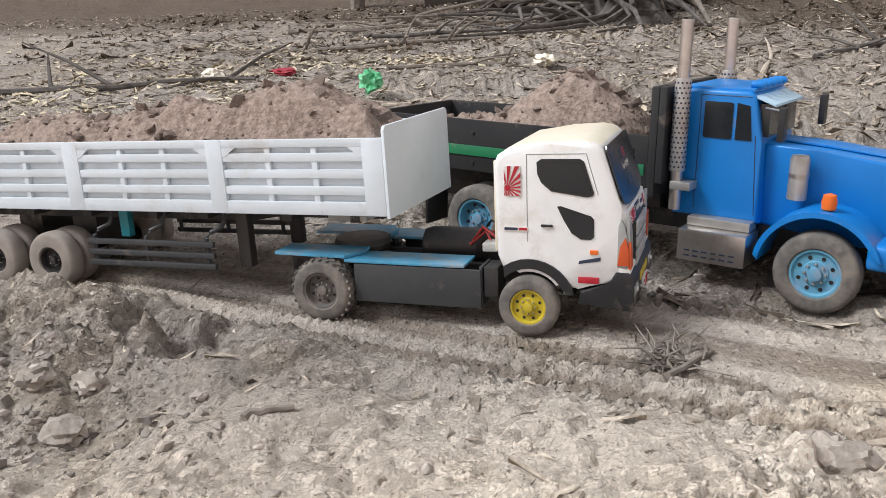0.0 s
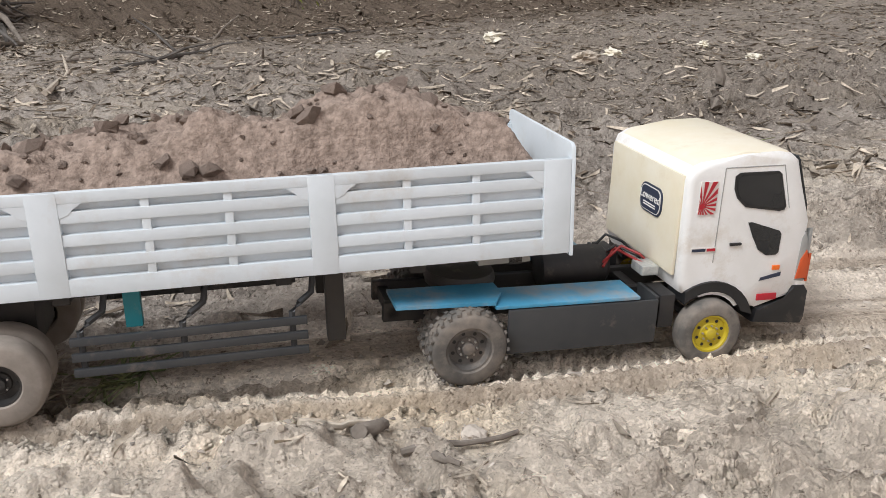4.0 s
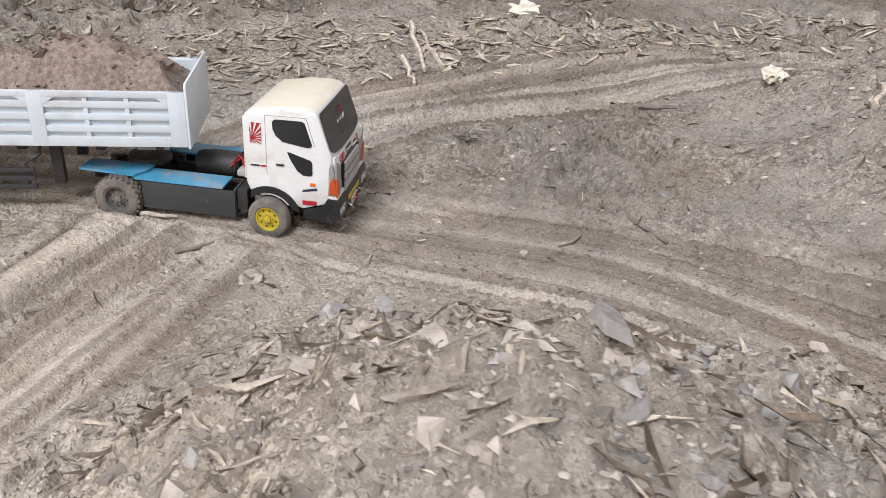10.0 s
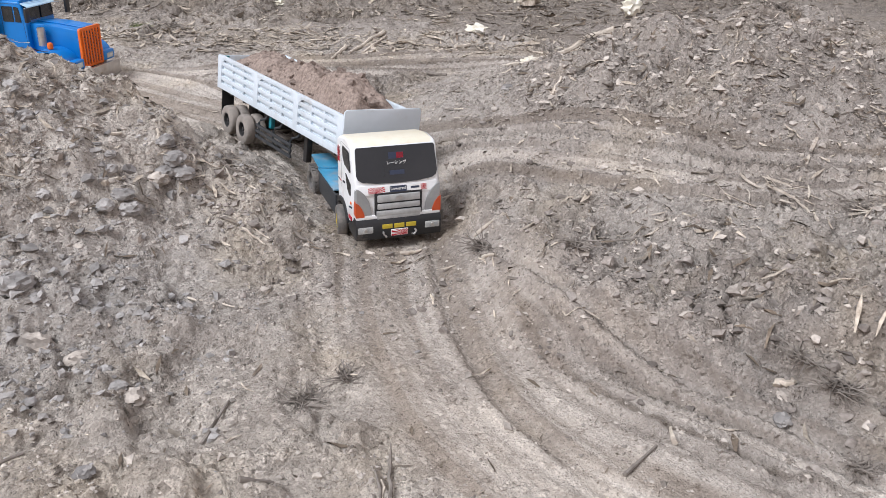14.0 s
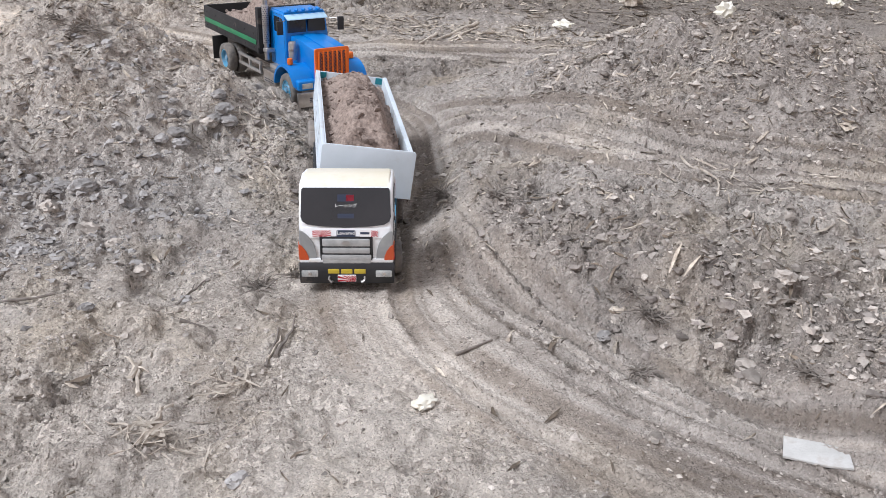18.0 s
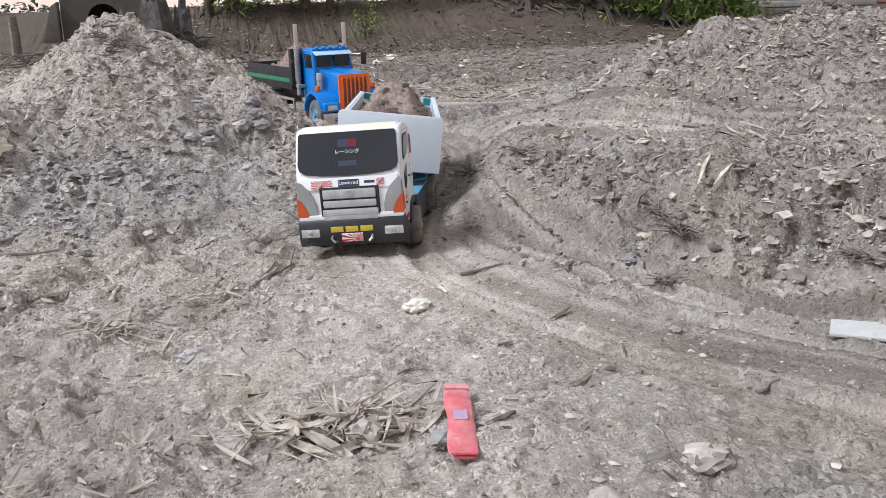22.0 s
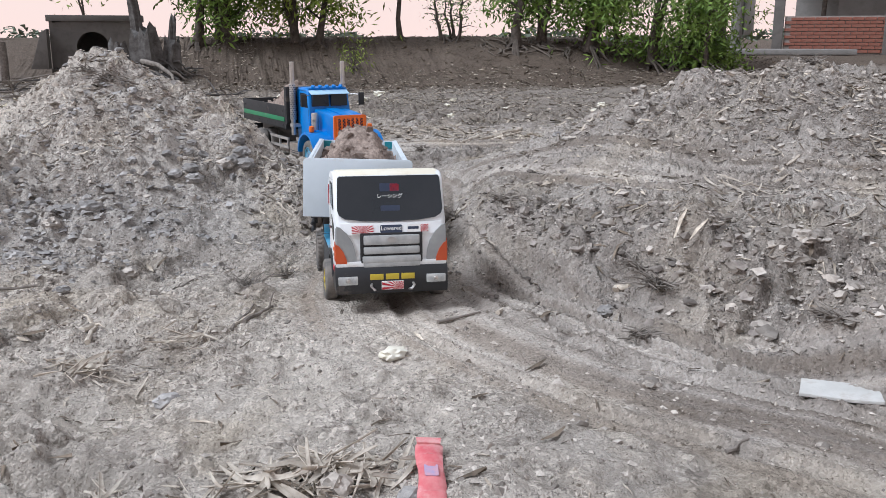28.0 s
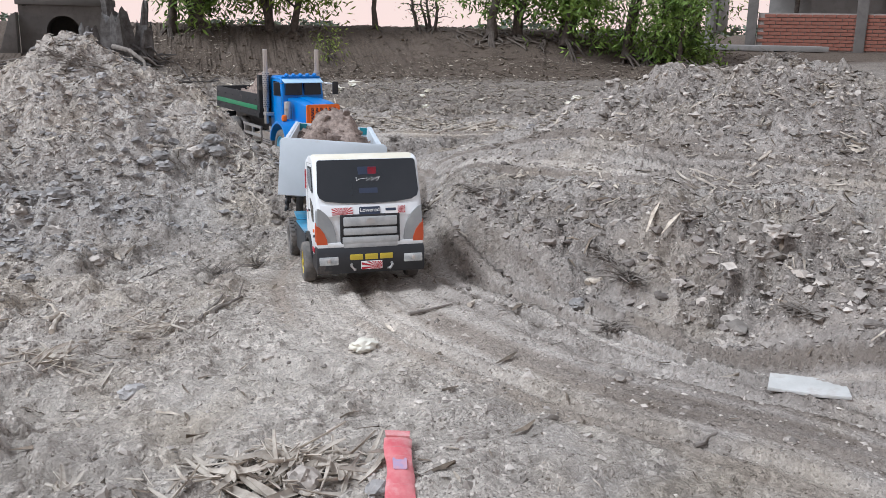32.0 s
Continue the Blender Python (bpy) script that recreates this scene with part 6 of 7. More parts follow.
for k, (a, b, r, f) in enumerate((((4.05, -0.42), (3.88, -0.61), 0.012, 0), ((4.62, -0.66), (4.48, -0.80), 0.008, 0), ((2.55, -3.95), (2.62, -3.80), 0.005, 1), ((2.48, -2.98), (2.58, -3.10), 0.003, 0), ((1.85, -3.35), (2.05, -3.28), 0.004, 0),
                                  ((2.95, -4.05), (3.05, -4.02), 0.004, 0), ((4.35, -2.3), (4.15, -2.05), 0.016, 0), ((3.5, -3.55), (3.42, -3.42), 0.004, 1), ((3.9, -3.2), (3.98, -3.08, 0.06), 0.003, 0), ((4.3, -3.3), (4.1, -3.42), 0.006, 1),
                                  ((2.3, -0.95), (2.36, -0.99), 0.004, 0), ((2.66, -0.92), (2.74, -0.96), 0.005, 0), ((1.75, 0.12), (1.88, 0.0), 0.007, 0), ((1.55, -0.1), (1.70, -0.16), 0.005, 1), ((0.9, 0.55), (1.05, 0.52), 0.005, 0), ((0.25, 0.95), (0.36, 0.98), 0.004, 1),
                                  ((3.3, 1.2), (3.5, 1.4), 0.007, 1), ((2.2, 2.3), (2.5, 2.5), 0.009, 2), ((-0.4, 3.4), (0.3, 3.6), 0.009, 2), ((5.2, 0.3), (5.6, 0.1), 0.010, 1), ((2.35, -3.55), (2.43, -3.46), 0.004, 2), ((2.68, -2.72), (2.75, -2.85), 0.003, 0))):
    stick("weathered grey stick lying on dry soil", a, b, r, 60 + k, M_WOODGREY if k % 3 else M_HUSK, f)
STICKS = [  # ends, thickness, wood, side shoots
    ((4.413, -0.169), (4.009, -0.546), 0.013, M_HUSK, 0),
    ((4.562, -0.735), (4.918, -0.660), 0.012, M_HUSK, 0),
    ((2.704, -0.741), (2.749, -0.823), 0.006, M_HUSK, 0),
    ((2.386, -0.711), (2.381, -0.750), 0.005, M_HUSK, 0),
    ((3.460, -1.569), (3.402, -1.730), 0.007, M_WOODGREY, 0),
    ((2.656, -1.425), (2.658, -1.506), 0.006, M_WOODGREY, 0),
    ((4.065, -1.327), (4.114, -1.424), 0.010, M_WOODGREY, 0),
    ((0.792, 0.653), (0.782, 0.599), 0.007, M_HUSK, 0),
    ((0.823, 0.627), (0.917, 0.627), 0.006, M_HUSK, 0),
    ((0.867, 0.582), (0.910, 0.603), 0.010, M_WOODGREY, 0),
    ((0.577, 0.696), (0.641, 0.648), 0.006, M_HUSK, 0),
    ((0.920, 0.512), (0.928, 0.483), 0.006, M_WOODGREY, 0),
    ((1.641, 5.309), (2.073, 5.574), 0.014, M_WOODGREY, 1),
    ((1.373, 3.941), (1.718, 4.751), 0.014, M_HUSK, 1),
    ((-0.268, 0.979), (-0.206, 0.992), 0.007, M_WOODGREY, 0),
    ((0.290, 1.113), (0.372, 1.181), 0.006, M_WOODGREY, 2),
    ((2.228, -2.369), (2.322, -2.361), 0.008, M_WOODGREY, 0),
    ((2.846, -1.803), (2.851, -1.934), 0.006, M_HUSK, 0),
    ((2.372, -2.665), (2.432, -2.616), 0.008, M_HUSK, 0),
    ((2.429, -2.493), (2.465, -2.487), 0.006, M_HUSK, 0),
    ((2.551, -2.532), (2.552, -2.501), 0.007, M_HUSK, 1),
    ((2.708, -2.552), (2.770, -2.570), 0.004, M_WOODGREY, 0),
    ((4.081, -0.569), (4.394, -0.229), 0.010, M_HUSK, 0),
    ((4.061, -1.963), (4.230, -1.949), 0.012, M_HUSK, 0),
    ((3.223, -3.105), (3.299, -3.139), 0.006, M_HUSK, 1),
    ((3.168, -3.239), (3.178, -3.280), 0.006, M_HUSK, 0),
    ((2.819, -2.835), (2.849, -2.861), 0.005, M_WOODGREY, 0),
    ((3.057, -2.994), (3.116, -3.007), 0.006, M_HUSK, 0),
    ((3.846, -2.578), (3.918, -2.543), 0.008, M_HUSK, 0),
    ((2.526, -3.964), (2.580, -3.856), 0.005, M_HUSK, 0),
    ((2.355, -3.783), (2.414, -3.781), 0.006, M_WOODGREY, 0),
    ((2.106, -2.307), (2.341, -2.355), 0.005, M_WOODGREY, 0),
    ((3.875, -3.666), (4.000, -3.490), 0.004, M_HUSK, 0),
    ((4.045, -3.727), (4.182, -3.696), 0.008, M_HUSK, 2),
    ((3.980, -3.667), (4.040, -3.757), 0.007, M_WOODGREY, 1),
    ((4.222, -3.647), (4.306, -3.703), 0.006, M_WOODGREY, 0),
    ((3.413, -3.511), (3.485, -3.522), 0.005, M_HUSK, 0),
    ((2.244, -3.988), (2.266, -3.873), 0.008, M_HUSK, 1),
    ((2.278, -4.139), (2.320, -4.088), 0.007, M_HUSK, 1),
    ((1.914, -3.482), (2.054, -3.463), 0.005, M_WOODGREY, 0),
    ((4.282, -3.522), (4.342, -3.621), 0.006, M_HUSK, 0),
    ((2.690, -2.782), (2.729, -2.843), 0.004, M_HUSK, 0),
    ((3.130, -3.409), (3.169, -3.536), 0.004, M_WOODGREY, 0),
    ((2.526, -3.976), (2.578, -3.834), 0.004, M_WOODGREY, 0),
    ((2.258, -4.044), (2.255, -3.913), 0.006, M_HUSK, 1),
    ((3.499, -4.090), (3.618, -3.881), 0.003, M_WOODGREY, 0),
    ((3.088, -4.026), (3.121, -3.979), 0.005, M_HUSK, 0),
    ((2.272, -4.688), (2.310, -4.683), 0.006, M_HUSK, 0),
    ((2.322, -4.673), (2.372, -4.674), 0.006, M_HUSK, 1),
    ((3.235, -4.706), (3.279, -4.695), 0.004, M_WOODGREY, 0),
    ((3.370, -4.006), (3.391, -4.033), 0.010, M_HUSK, 0),
]
for k, (a, b, r, wood, f) in enumerate(STICKS):
    stick("pale dry stalk lying on the soil" if wood is M_HUSK else "weathered grey twig lying on the soil", a, b, r, 700 + k, wood, f)
LUMPS = [
    (2.580, -2.557, 0.060),
    (2.590, -2.587, 0.060),
    (2.544, -2.584, 0.050),
    (2.359, -2.711, 0.046),
    (2.408, -2.692, 0.050),
    (2.224, -2.481, 0.050),
    (2.411, -2.563, 0.030),
    (2.226, -2.686, 0.035),
    (3.674, -2.696, 0.030),
    (3.752, -2.380, 0.030),
    (3.969, -2.526, 0.035),
    (3.229, -2.794, 0.030),
    (2.114, -2.949, 0.065),
    (2.054, -2.901, 0.050),
    (2.045, -2.511, 0.035),
    (1.985, -2.434, 0.030),
    (2.213, -2.397, 0.035),
    (2.252, -3.277, 0.035),
    (2.567, -2.518, 0.050),
    (2.397, -2.612, 0.040),
    (3.376, -4.028, 0.035),
    (4.389, -2.688, 0.050),
    (3.715, -2.881, 0.020),
    (3.244, -4.448, 0.030),
    (3.368, -4.748, 0.020),
    (3.154, -1.255, 0.022),
    (3.152, -1.498, 0.018),
    (2.659, -1.163, 0.050),
    (3.504, -1.227, 0.020),
    (-0.548, 1.089, 0.056),
    (-0.620, 1.182, 0.050),
    (-0.551, 1.196, 0.050),
    (0.405, 0.809, 0.050),
    (0.379, 0.823, 0.056),
    (1.011, 0.558, 0.030),
    (2.243, -3.218, 0.025),
    (2.138, -3.602, 0.030),
    (2.424, -4.369, 0.035),
    (2.743, -4.791, 0.030),
]
for k, (x, y, s_) in enumerate(LUMPS):
    crumpled("field_stone", (s_ * 1.25, s_, s_ * 0.9), 900 + k, M_GRAVEL if x < 2.8 and y < -2 else M_CLOD, "grey lump of rubble on the soil" if x < 2.8 and y < -2 else "pale clod of hard earth", "stone", (x, y), 0.75, "stones", 0.28, 0.3)
for k, (x, y, spr, n_) in enumerate(((4.053, -3.694, 0.06, 18), (2.431, -4.059, 0.05, 16), (2.290, -4.206, 0.03, 16), (2.645, -2.561, 0.05, 14), (4.373, -0.435, 0.09, 22), (3.855, -0.216, 0.10, 30), (4.730, -0.680, 0.12, 26), (2.253, -4.163, 0.04, 14), (2.335, -4.670, 0.03, 14))):
    husk_pile("pale husk leaves scattered on the soil", x, y, spr, n_, 950 + k, (0.03, 0.09))
crumpled("cloth_bundle", (0.11, 0.055, 0.075), 980, M_BAG, "crumpled beige sack on the flank of the heap", "sack", (1.786, -2.908, 10), 0.8, wild=0.6)
stick("short dead stub standing in the soil", (3.02, 1.72), (3.06, 1.74, 0.15), 0.022, 99, M_WOODGREY, 1, "stubs", "wooden_stub")


def tuft(x, y, r, n, seed, mat, label, tall=1.0, name="dry_tuft"):
    rnd = random.Random(seed)
    bm = bmesh.new()
    for k in range(n):
        a, b = rnd.uniform(0, 6.28), rnd.uniform(0, 6.28)
        p = Vector((rnd.gauss(0, r * 0.3), rnd.gauss(0, r * 0.3), 0.0))
        d = Vector((math.cos(a) * r, math.sin(a) * r, rnd.uniform(0.1, 0.8) * r * tall))
        e = d + Vector((math.cos(b), math.sin(b), rnd.uniform(-0.6, 0.3))) * r * 0.7
        tube([p, p + d * 0.55, p + e], 0.0016, 4, bm, [0.0024, 0.0018, 0.0008])
    ob = finish(name, bm, mat, smooth=60)
    ob.matrix_world = pose(x, y, floor_at(x, y) - 0.002)
    return tagged(ob, label, "tuft", "tufts")


for k, (x, y, r) in enumerate(((2.06, -2.28, 0.04), (3.42, -4.02, 0.035), (3.36, -4.22, 0.022), (4.45, -2.55, 0.06), (2.68, -3.50, 0.03), (4.7, -2.75, 0.05), (2.2, 0.95, 0.04), (2.124, -2.332, 0.050), (3.422, -4.099, 0.040), (3.322, -4.240, 0.030), (4.289, -2.248, 0.060), (3.205, -3.186, 0.050), (3.429, -4.112, 0.035), (3.370, 0.644, 0.050), (3.642, -3.542, 0.030), (4.054, -3.667, 0.060), (3.269, -3.488, 0.030), (3.592, -4.452, 0.030), (2.574, -3.525, 0.040), (3.552, -1.051, 0.030), (0.305, 1.175, 0.050))):
    tuft(x, y, r, 46, 200 + k, M_WOODGREY, "tangle of thin dry roots on the soil")
M_GRASS = material("green_blade", (0.11, 0.15, 0.055), 0.8, 0, (0.20, 0.20, 0.09), 30, per_object=0.3)
for k, (x, y, r) in enumerate(((0.04, 0.72, 0.035), (0.62, 1.02, 0.06), (0.74, 0.98, 0.05), (1.05, 2.1, 0.09), (1.35, 2.2, 0.08), (1.8, 2.3, 0.07), (2.6, 1.35, 0.06), (3.2, 0.75, 0.05))):
    tuft(x, y, r, 45, 240 + k, M_GRASS if k != 1 else M_STRAW, "sparse green weed in dry soil", 0.5, "weed")
# scraps of plastic on the field
M_GREENBAG = material("green_plastic", (0.10, 0.50, 0.22), 0.4, 0, (0.20, 0.58, 0.32), 10, 0.3, 40)
M_REDRAG = material("red_rag", (0.36, 0.03, 0.05), 0.8, 0, (0.28, 0.03, 0.05), 20, 0.3, 40)
SCRAPS = ((5.88, 0.46, 0.16), (5.92, 0.62, 0.10), (5.55, 1.32, 0.07), (5.0, 2.1, 0.07), (3.50, 2.80, 0.12), (3.82, 2.93, 0.09), (4.59, 2.65, 0.08), (4.29, 1.27, 0.07), (3.98, 2.09, 0.09), (6.9, 0.9, 0.12), (7.3, -0.1, 0.11), (6.18, -0.31, 0.12), (6.45, -0.62, 0.11), (4.92, -0.38, 0.12),
          (5.86, 1.88, 0.10), (4.76, 3.10, 0.08), (6.6, 2.9, 0.10), (5.4, 3.9, 0.09), (4.2, 4.3, 0.12), (3.1, 3.9, 0.10), (7.6, 2.0, 0.09), (2.0, 3.4, 0.08), (4.46, -1.59, 0.09), (0.5, 4.6, 0.12), (-0.6, 3.9, 0.14), (-1.2, 4.6, 0.12), (-0.9, 3.2, 0.10), (0.1, 3.3, 0.08), (1.0, 4.0, 0.09))
for k, (x, y, s_) in enumerate(SCRAPS):
    crumpled("plastic_scrap", (s_, s_ * 0.7, s_ * (1.1 if k in (0, 11) else 0.6)), 300 + k, M_BAG if k % 4 else M_HUSK, "crumpled white plastic bag on dry litter" if k % 4 else "yellowed crumpled plastic scrap on dry litter", "plastic bag", (x, y), 0.8, "plastic scraps", 0.75)
crumpled("plastic_scrap", (0.12, 0.08, 0.10), 401, M_GREENBAG, "crumpled bright green plastic bag", "plastic bag", (-0.32, 3.72), 0.9, "plastic scraps", 0.7)
crumpled("rag", (0.14, 0.08, 0.05), 402, M_REDRAG, "faded dark red rag on the litter", "rag", (-0.85, 4.7), 0.8, wild=0.6)


# ---- bank, trees and buildings beyond ----
M_BARK = material("tree_bark", (0.13, 0.108, 0.09), 0.9, 0, (0.06, 0.05, 0.042), 14, 0.8, 30, spec=0.15)
M_DEAD = material("dead_wood", (0.15, 0.14, 0.13), 0.9, 0, (0.07, 0.063, 0.058), 12, 0.9, 26, spec=0.15)
M_CONCRETE = material("grey_concrete", (0.30, 0.285, 0.265), 0.9, 0, (0.22, 0.21, 0.195), 6, 0.4, 40, dirt=(0.17, 0.16, 0.15), dirt_amount=0.4, dirt_scale=3)
M_STAINED = material("stained_concrete", (0.17, 0.155, 0.14), 0.9, 0, (0.11, 0.10, 0.09), 6, 0.4, 40, dirt=(0.08, 0.075, 0.07), dirt_amount=0.4, dirt_scale=3)
M_BRICK = material("red_brick", (0.29, 0.10, 0.065), 0.9, 0, (0.20, 0.075, 0.05), 16, 0.3, 60, dirt=(0.16, 0.11, 0.085), dirt_amount=0.5, dirt_scale=5)
M_MORTAR = material("mortar", (0.33, 0.29, 0.26), 0.95, 0, (0.25, 0.22, 0.20), 20, 0.3, 60)


def leaf_material(name, c1, c2):
    m = material(name, c1, 0.6, 0, c2, 3.0, 0, spec=0.3, per_object=0.4)
    return m


M_LEAF = leaf_material("narrow_leaf", (0.19, 0.27, 0.05), (0.10, 0.17, 0.03))
M_LEAF2 = leaf_material("young_leaf", (0.27, 0.32, 0.05), (0.15, 0.22, 0.03))


def foliage(bm, centres, per, size, rnd, droop=0.6):
    """Narrow hanging leaves round the ends of twigs."""
    for c in centres:
        for k in range(per):
            p = Vector(c) + Vector((rnd.gauss(0, 1), rnd.gauss(0, 1), rnd.gauss(0, 0.8))) * size * 1.6
            d = Vector((rnd.uniform(-1, 1), rnd.uniform(-1, 1), rnd.uniform(-1.4, 0.3) * droop - 0.2)).normalized()
            s = d.cross(Vector((rnd.uniform(-1, 1), rnd.uniform(-1, 1), rnd.uniform(-1, 1)))).normalized() * size * rnd.uniform(0.10, 0.17)
            ln = size * rnd.uniform(0.7, 1.3)
            v = [bm.verts.new(q) for q in (p, p + d * ln * 0.45 + s, p + d * ln, p + d * ln * 0.45 - s)]
            bm.faces.new(v)


def tree(label, x, y, height, trunks, crown_r, crown_lo, count, seed, leaf=M_LEAF, r=0.09, size=0.10, spread_=0.25):
    rnd = random.Random(seed)
    root = thing("tree", label, "tree", "trees on the bank")
    root.location = (x, y, floor_at(x, y) - 0.05)
    tips = []
    wood = bmesh.new()
    for k in range(trunks):
        a = rnd.uniform(0, 6.28)
        ox, oy = (math.cos(a) * spread_ * 0.5, math.sin(a) * spread_ * 0.5) if trunks > 1 else (0, 0)
        lx, ly = rnd.uniform(-0.22, 0.22), rnd.uniform(-0.15, 0.15)
        pts, rad = [], []
        rr = r * rnd.uniform(0.7, 1.1)
        for i in range(9):
            t = i / 8
            pts.append((ox + lx * height * t + rnd.uniform(-1, 1) * 0.03, oy + ly * height * t + rnd.uniform(-1, 1) * 0.03, height * t))
            rad.append(rr * (1.35 if i == 0 else 1.0) * (1 - 0.75 * t))
        tube(pts, rr, 9, wood, rad)
        for j in range(11):
            t = rnd.uniform(crown_lo, 0.98)
            i = min(int(t * 8), 7)
            p = Vector(pts[i]).lerp(Vector(pts[i + 1]), t * 8 - i)
            aa = rnd.uniform(0, 6.28)
            reach = crown_r * rnd.uniform(0.45, 1.1) * (1.15 - 0.5 * t)
            e = p + Vector((math.cos(aa) * reach, math.sin(aa) * reach, rnd.uniform(-0.15, 0.45) * reach))
            m_ = p.lerp(e, 0.5) + Vector((0, 0, 0.12 * reach))
            tube([p, m_, e], rr * 0.3, 5, wood, [rr * 0.32, rr * 0.2, rr * 0.06])
            tips += [m_.lerp(e, u) + Vector((rnd.gauss(0, 0.1), rnd.gauss(0, 0.1), rnd.gauss(0, 0.08))) * crown_r for u in (0.1, 0.4, 0.7, 1.0)]
        for j in range(5):
            aa = rnd.uniform(0, 6.28)
            tube([(ox, oy, 0.12), (ox + 0.15 * math.cos(aa), oy + 0.15 * math.sin(aa) - 0.1, 0.0), (ox + 0.3 * math.cos(aa), oy + 0.3 * math.sin(aa) - 0.35, -0.28)], 0.03, 5, wood, [rr * 0.5, rr * 0.35, rr * 0.12])
    part("trunk", wood, M_BARK, root, "grey brown trunk and limbs", 60)
    lv = bmesh.new()
    foliage(lv, tips, max(1, count // max(1, len(tips))), size, rnd)
    part("crown", lv, leaf, root, "narrow drooping green leaves", 0)
    return root


tree("slim leafy tree with several leaning trunks", 2.35, 8.75, 2.5, 4, 0.75, 0.16, 10000, 1, M_LEAF, 0.075, 0.13, 0.5)
tree("old tree with exposed roots on the bank", 3.75, 8.55, 2.4, 3, 0.75, 0.14, 9000, 2, M_LEAF2, 0.08, 0.12, 0.35)
tree("bare slender tree trunk on the bank", 5.25, 8.6, 2.8, 1, 0.5, 0.7, 120, 3, M_LEAF, 0.045, 0.10)
tree("low bushy sapling on the bank", 6.05, 8.35, 0.75, 4, 0.28, 0.3, 420, 4, M_LEAF, 0.035, 0.07, 0.3)
tree("dense leafy tree on the bank", 7.15, 8.0, 2.6, 3, 0.8, 0.14, 6000, 5, M_LEAF, 0.07, 0.12, 0.6)
tree("dense leafy tree on the bank", 7.95, 7.75, 2.7, 3, 0.8, 0.12, 6000, 6, M_LEAF, 0.07, 0.12, 0.6)
tree("dense leafy tree on the bank", 8.75, 7.3, 2.6, 3, 0.8, 0.10, 6000, 7, M_LEAF, 0.07, 0.12, 0.6)
tree("leafy shrub at the end of the bank", 9.35, 6.75, 1.1, 4, 0.5, 0.05, 4000, 8, M_LEAF, 0.04, 0.10, 0.5)
tree("leafy shrub at the end of the bank", 9.9, 6.9, 0.9, 4, 0.5, 0.05, 1600, 9, M_LEAF, 0.04, 0.10, 0.5)
tree("thin young tree behind the culvert", 0.1, 12.5, 2.4, 2, 0.6, 0.35, 420, 10, M_LEAF2, 0.03, 0.12, 0.2)
tree("pale green tree behind the pole", 15.0, 16.0, 4.0, 3, 1.5, 0.2, 2600, 11, M_LEAF2, 0.09, 0.16, 0.6)
tree("small green shoot on the bank", 4.4, 7.75, 0.3, 3, 0.16, 0.1, 160, 12, M_LEAF2, 0.012, 0.06, 0.1)
tree("small green shoot on the bank", 4.3, 7.2, 0.3, 3, 0.18, 0.1, 200, 13, M_LEAF2, 0.012, 0.06, 0.1)
tree("dead slender trunk on the bank", -2.0, 12.5, 2.6, 1, 0.4, 0.8, 30, 14, M_LEAF2, 0.07, 0.1)


def stump():
    rnd = random.Random(77)
    root = thing("tree_stump", "uprooted grey tree stump with tangled roots", "stump")
    bx, by = 1.45, 7.3
    root.location = (bx, by, floor_at(bx, by) - 0.05)
    for k, (ox, oy, h_, r_, lean) in enumerate(((0.0, 0.0, 0.80, 0.27, 0.0), (-0.26, -0.05, 0.62, 0.17, -0.08), (0.27, 0.05, 0.66, 0.16, 0.12), (0.02, 0.02, 1.32, 0.10, -0.14), (0.30, 0.08, 0.98, 0.07, 0.10))):
        bm = bmesh.new()
        rows_ = []
        for i in range(12):
            t = i / 11
            ring = []
            for q in range(22):
                a = 2 * math.pi * q / 22
                ridge = 1 + 0.22 * math.sin(5 * a + k + 2 * t) + 0.16 * noise.noise(Vector((4 * math.cos(a), 4 * math.sin(a), 2.5 * t + 9 * k)))
                rr = r_ * ridge * (1.0 + 0.7 * max(0.0, 0.25 - t) / 0.25) * (1 - 0.45 * t)
                crack = 1 + (0.30 * noise.noise(Vector((2.5 * math.cos(a), 2.5 * math.sin(a), 40 + k))) * t * t)
                ring.append(bm.verts.new((ox + lean * t + rr * math.cos(a), oy + rr * math.sin(a), h_ * t * crack)))
            rows_.append(ring)
        for ra, rb in zip(rows_, rows_[1:]):
            for q in range(22):
                bm.faces.new((ra[q], ra[(q + 1) % 22], rb[(q + 1) % 22], rb[q]))
        bm.faces.new(rows_[-1])
        part("splintered_trunk", bm, M_DEAD, root, "grey splintered trunk", 30)
    for k in range(80):
        a = rnd.uniform(2.6, 6.6)
        ln = rnd.uniform(0.6, 2.3) if math.cos(a) < 0 else rnd.uniform(0.3, 0.9)
        pts, rad = [], []
        h0 = rnd.uniform(0.05, 0.45)
        for i in range(6):
            t = i / 5
            x, y = math.cos(a + 0.5 * math.sin(3 * t + k)) * ln * t + rnd.uniform(-1, 1) * 0.04, math.sin(a + 0.4 * t) * ln * t * 0.6 + rnd.uniform(-1, 1) * 0.04
            pts.append((x, y, max(h0 * (1 - t) + 0.10 * math.sin(5 * t + k), 0.03) + floor_at(bx + x, by + y) - root.location.z))
            rad.append(rnd.uniform(0.022, 0.045) * (1 - 0.75 * t))
        part("root", tube(pts, 0.03, 6, None, rad), M_DEAD if k % 3 else M_WOODGREY, root, "", 60)


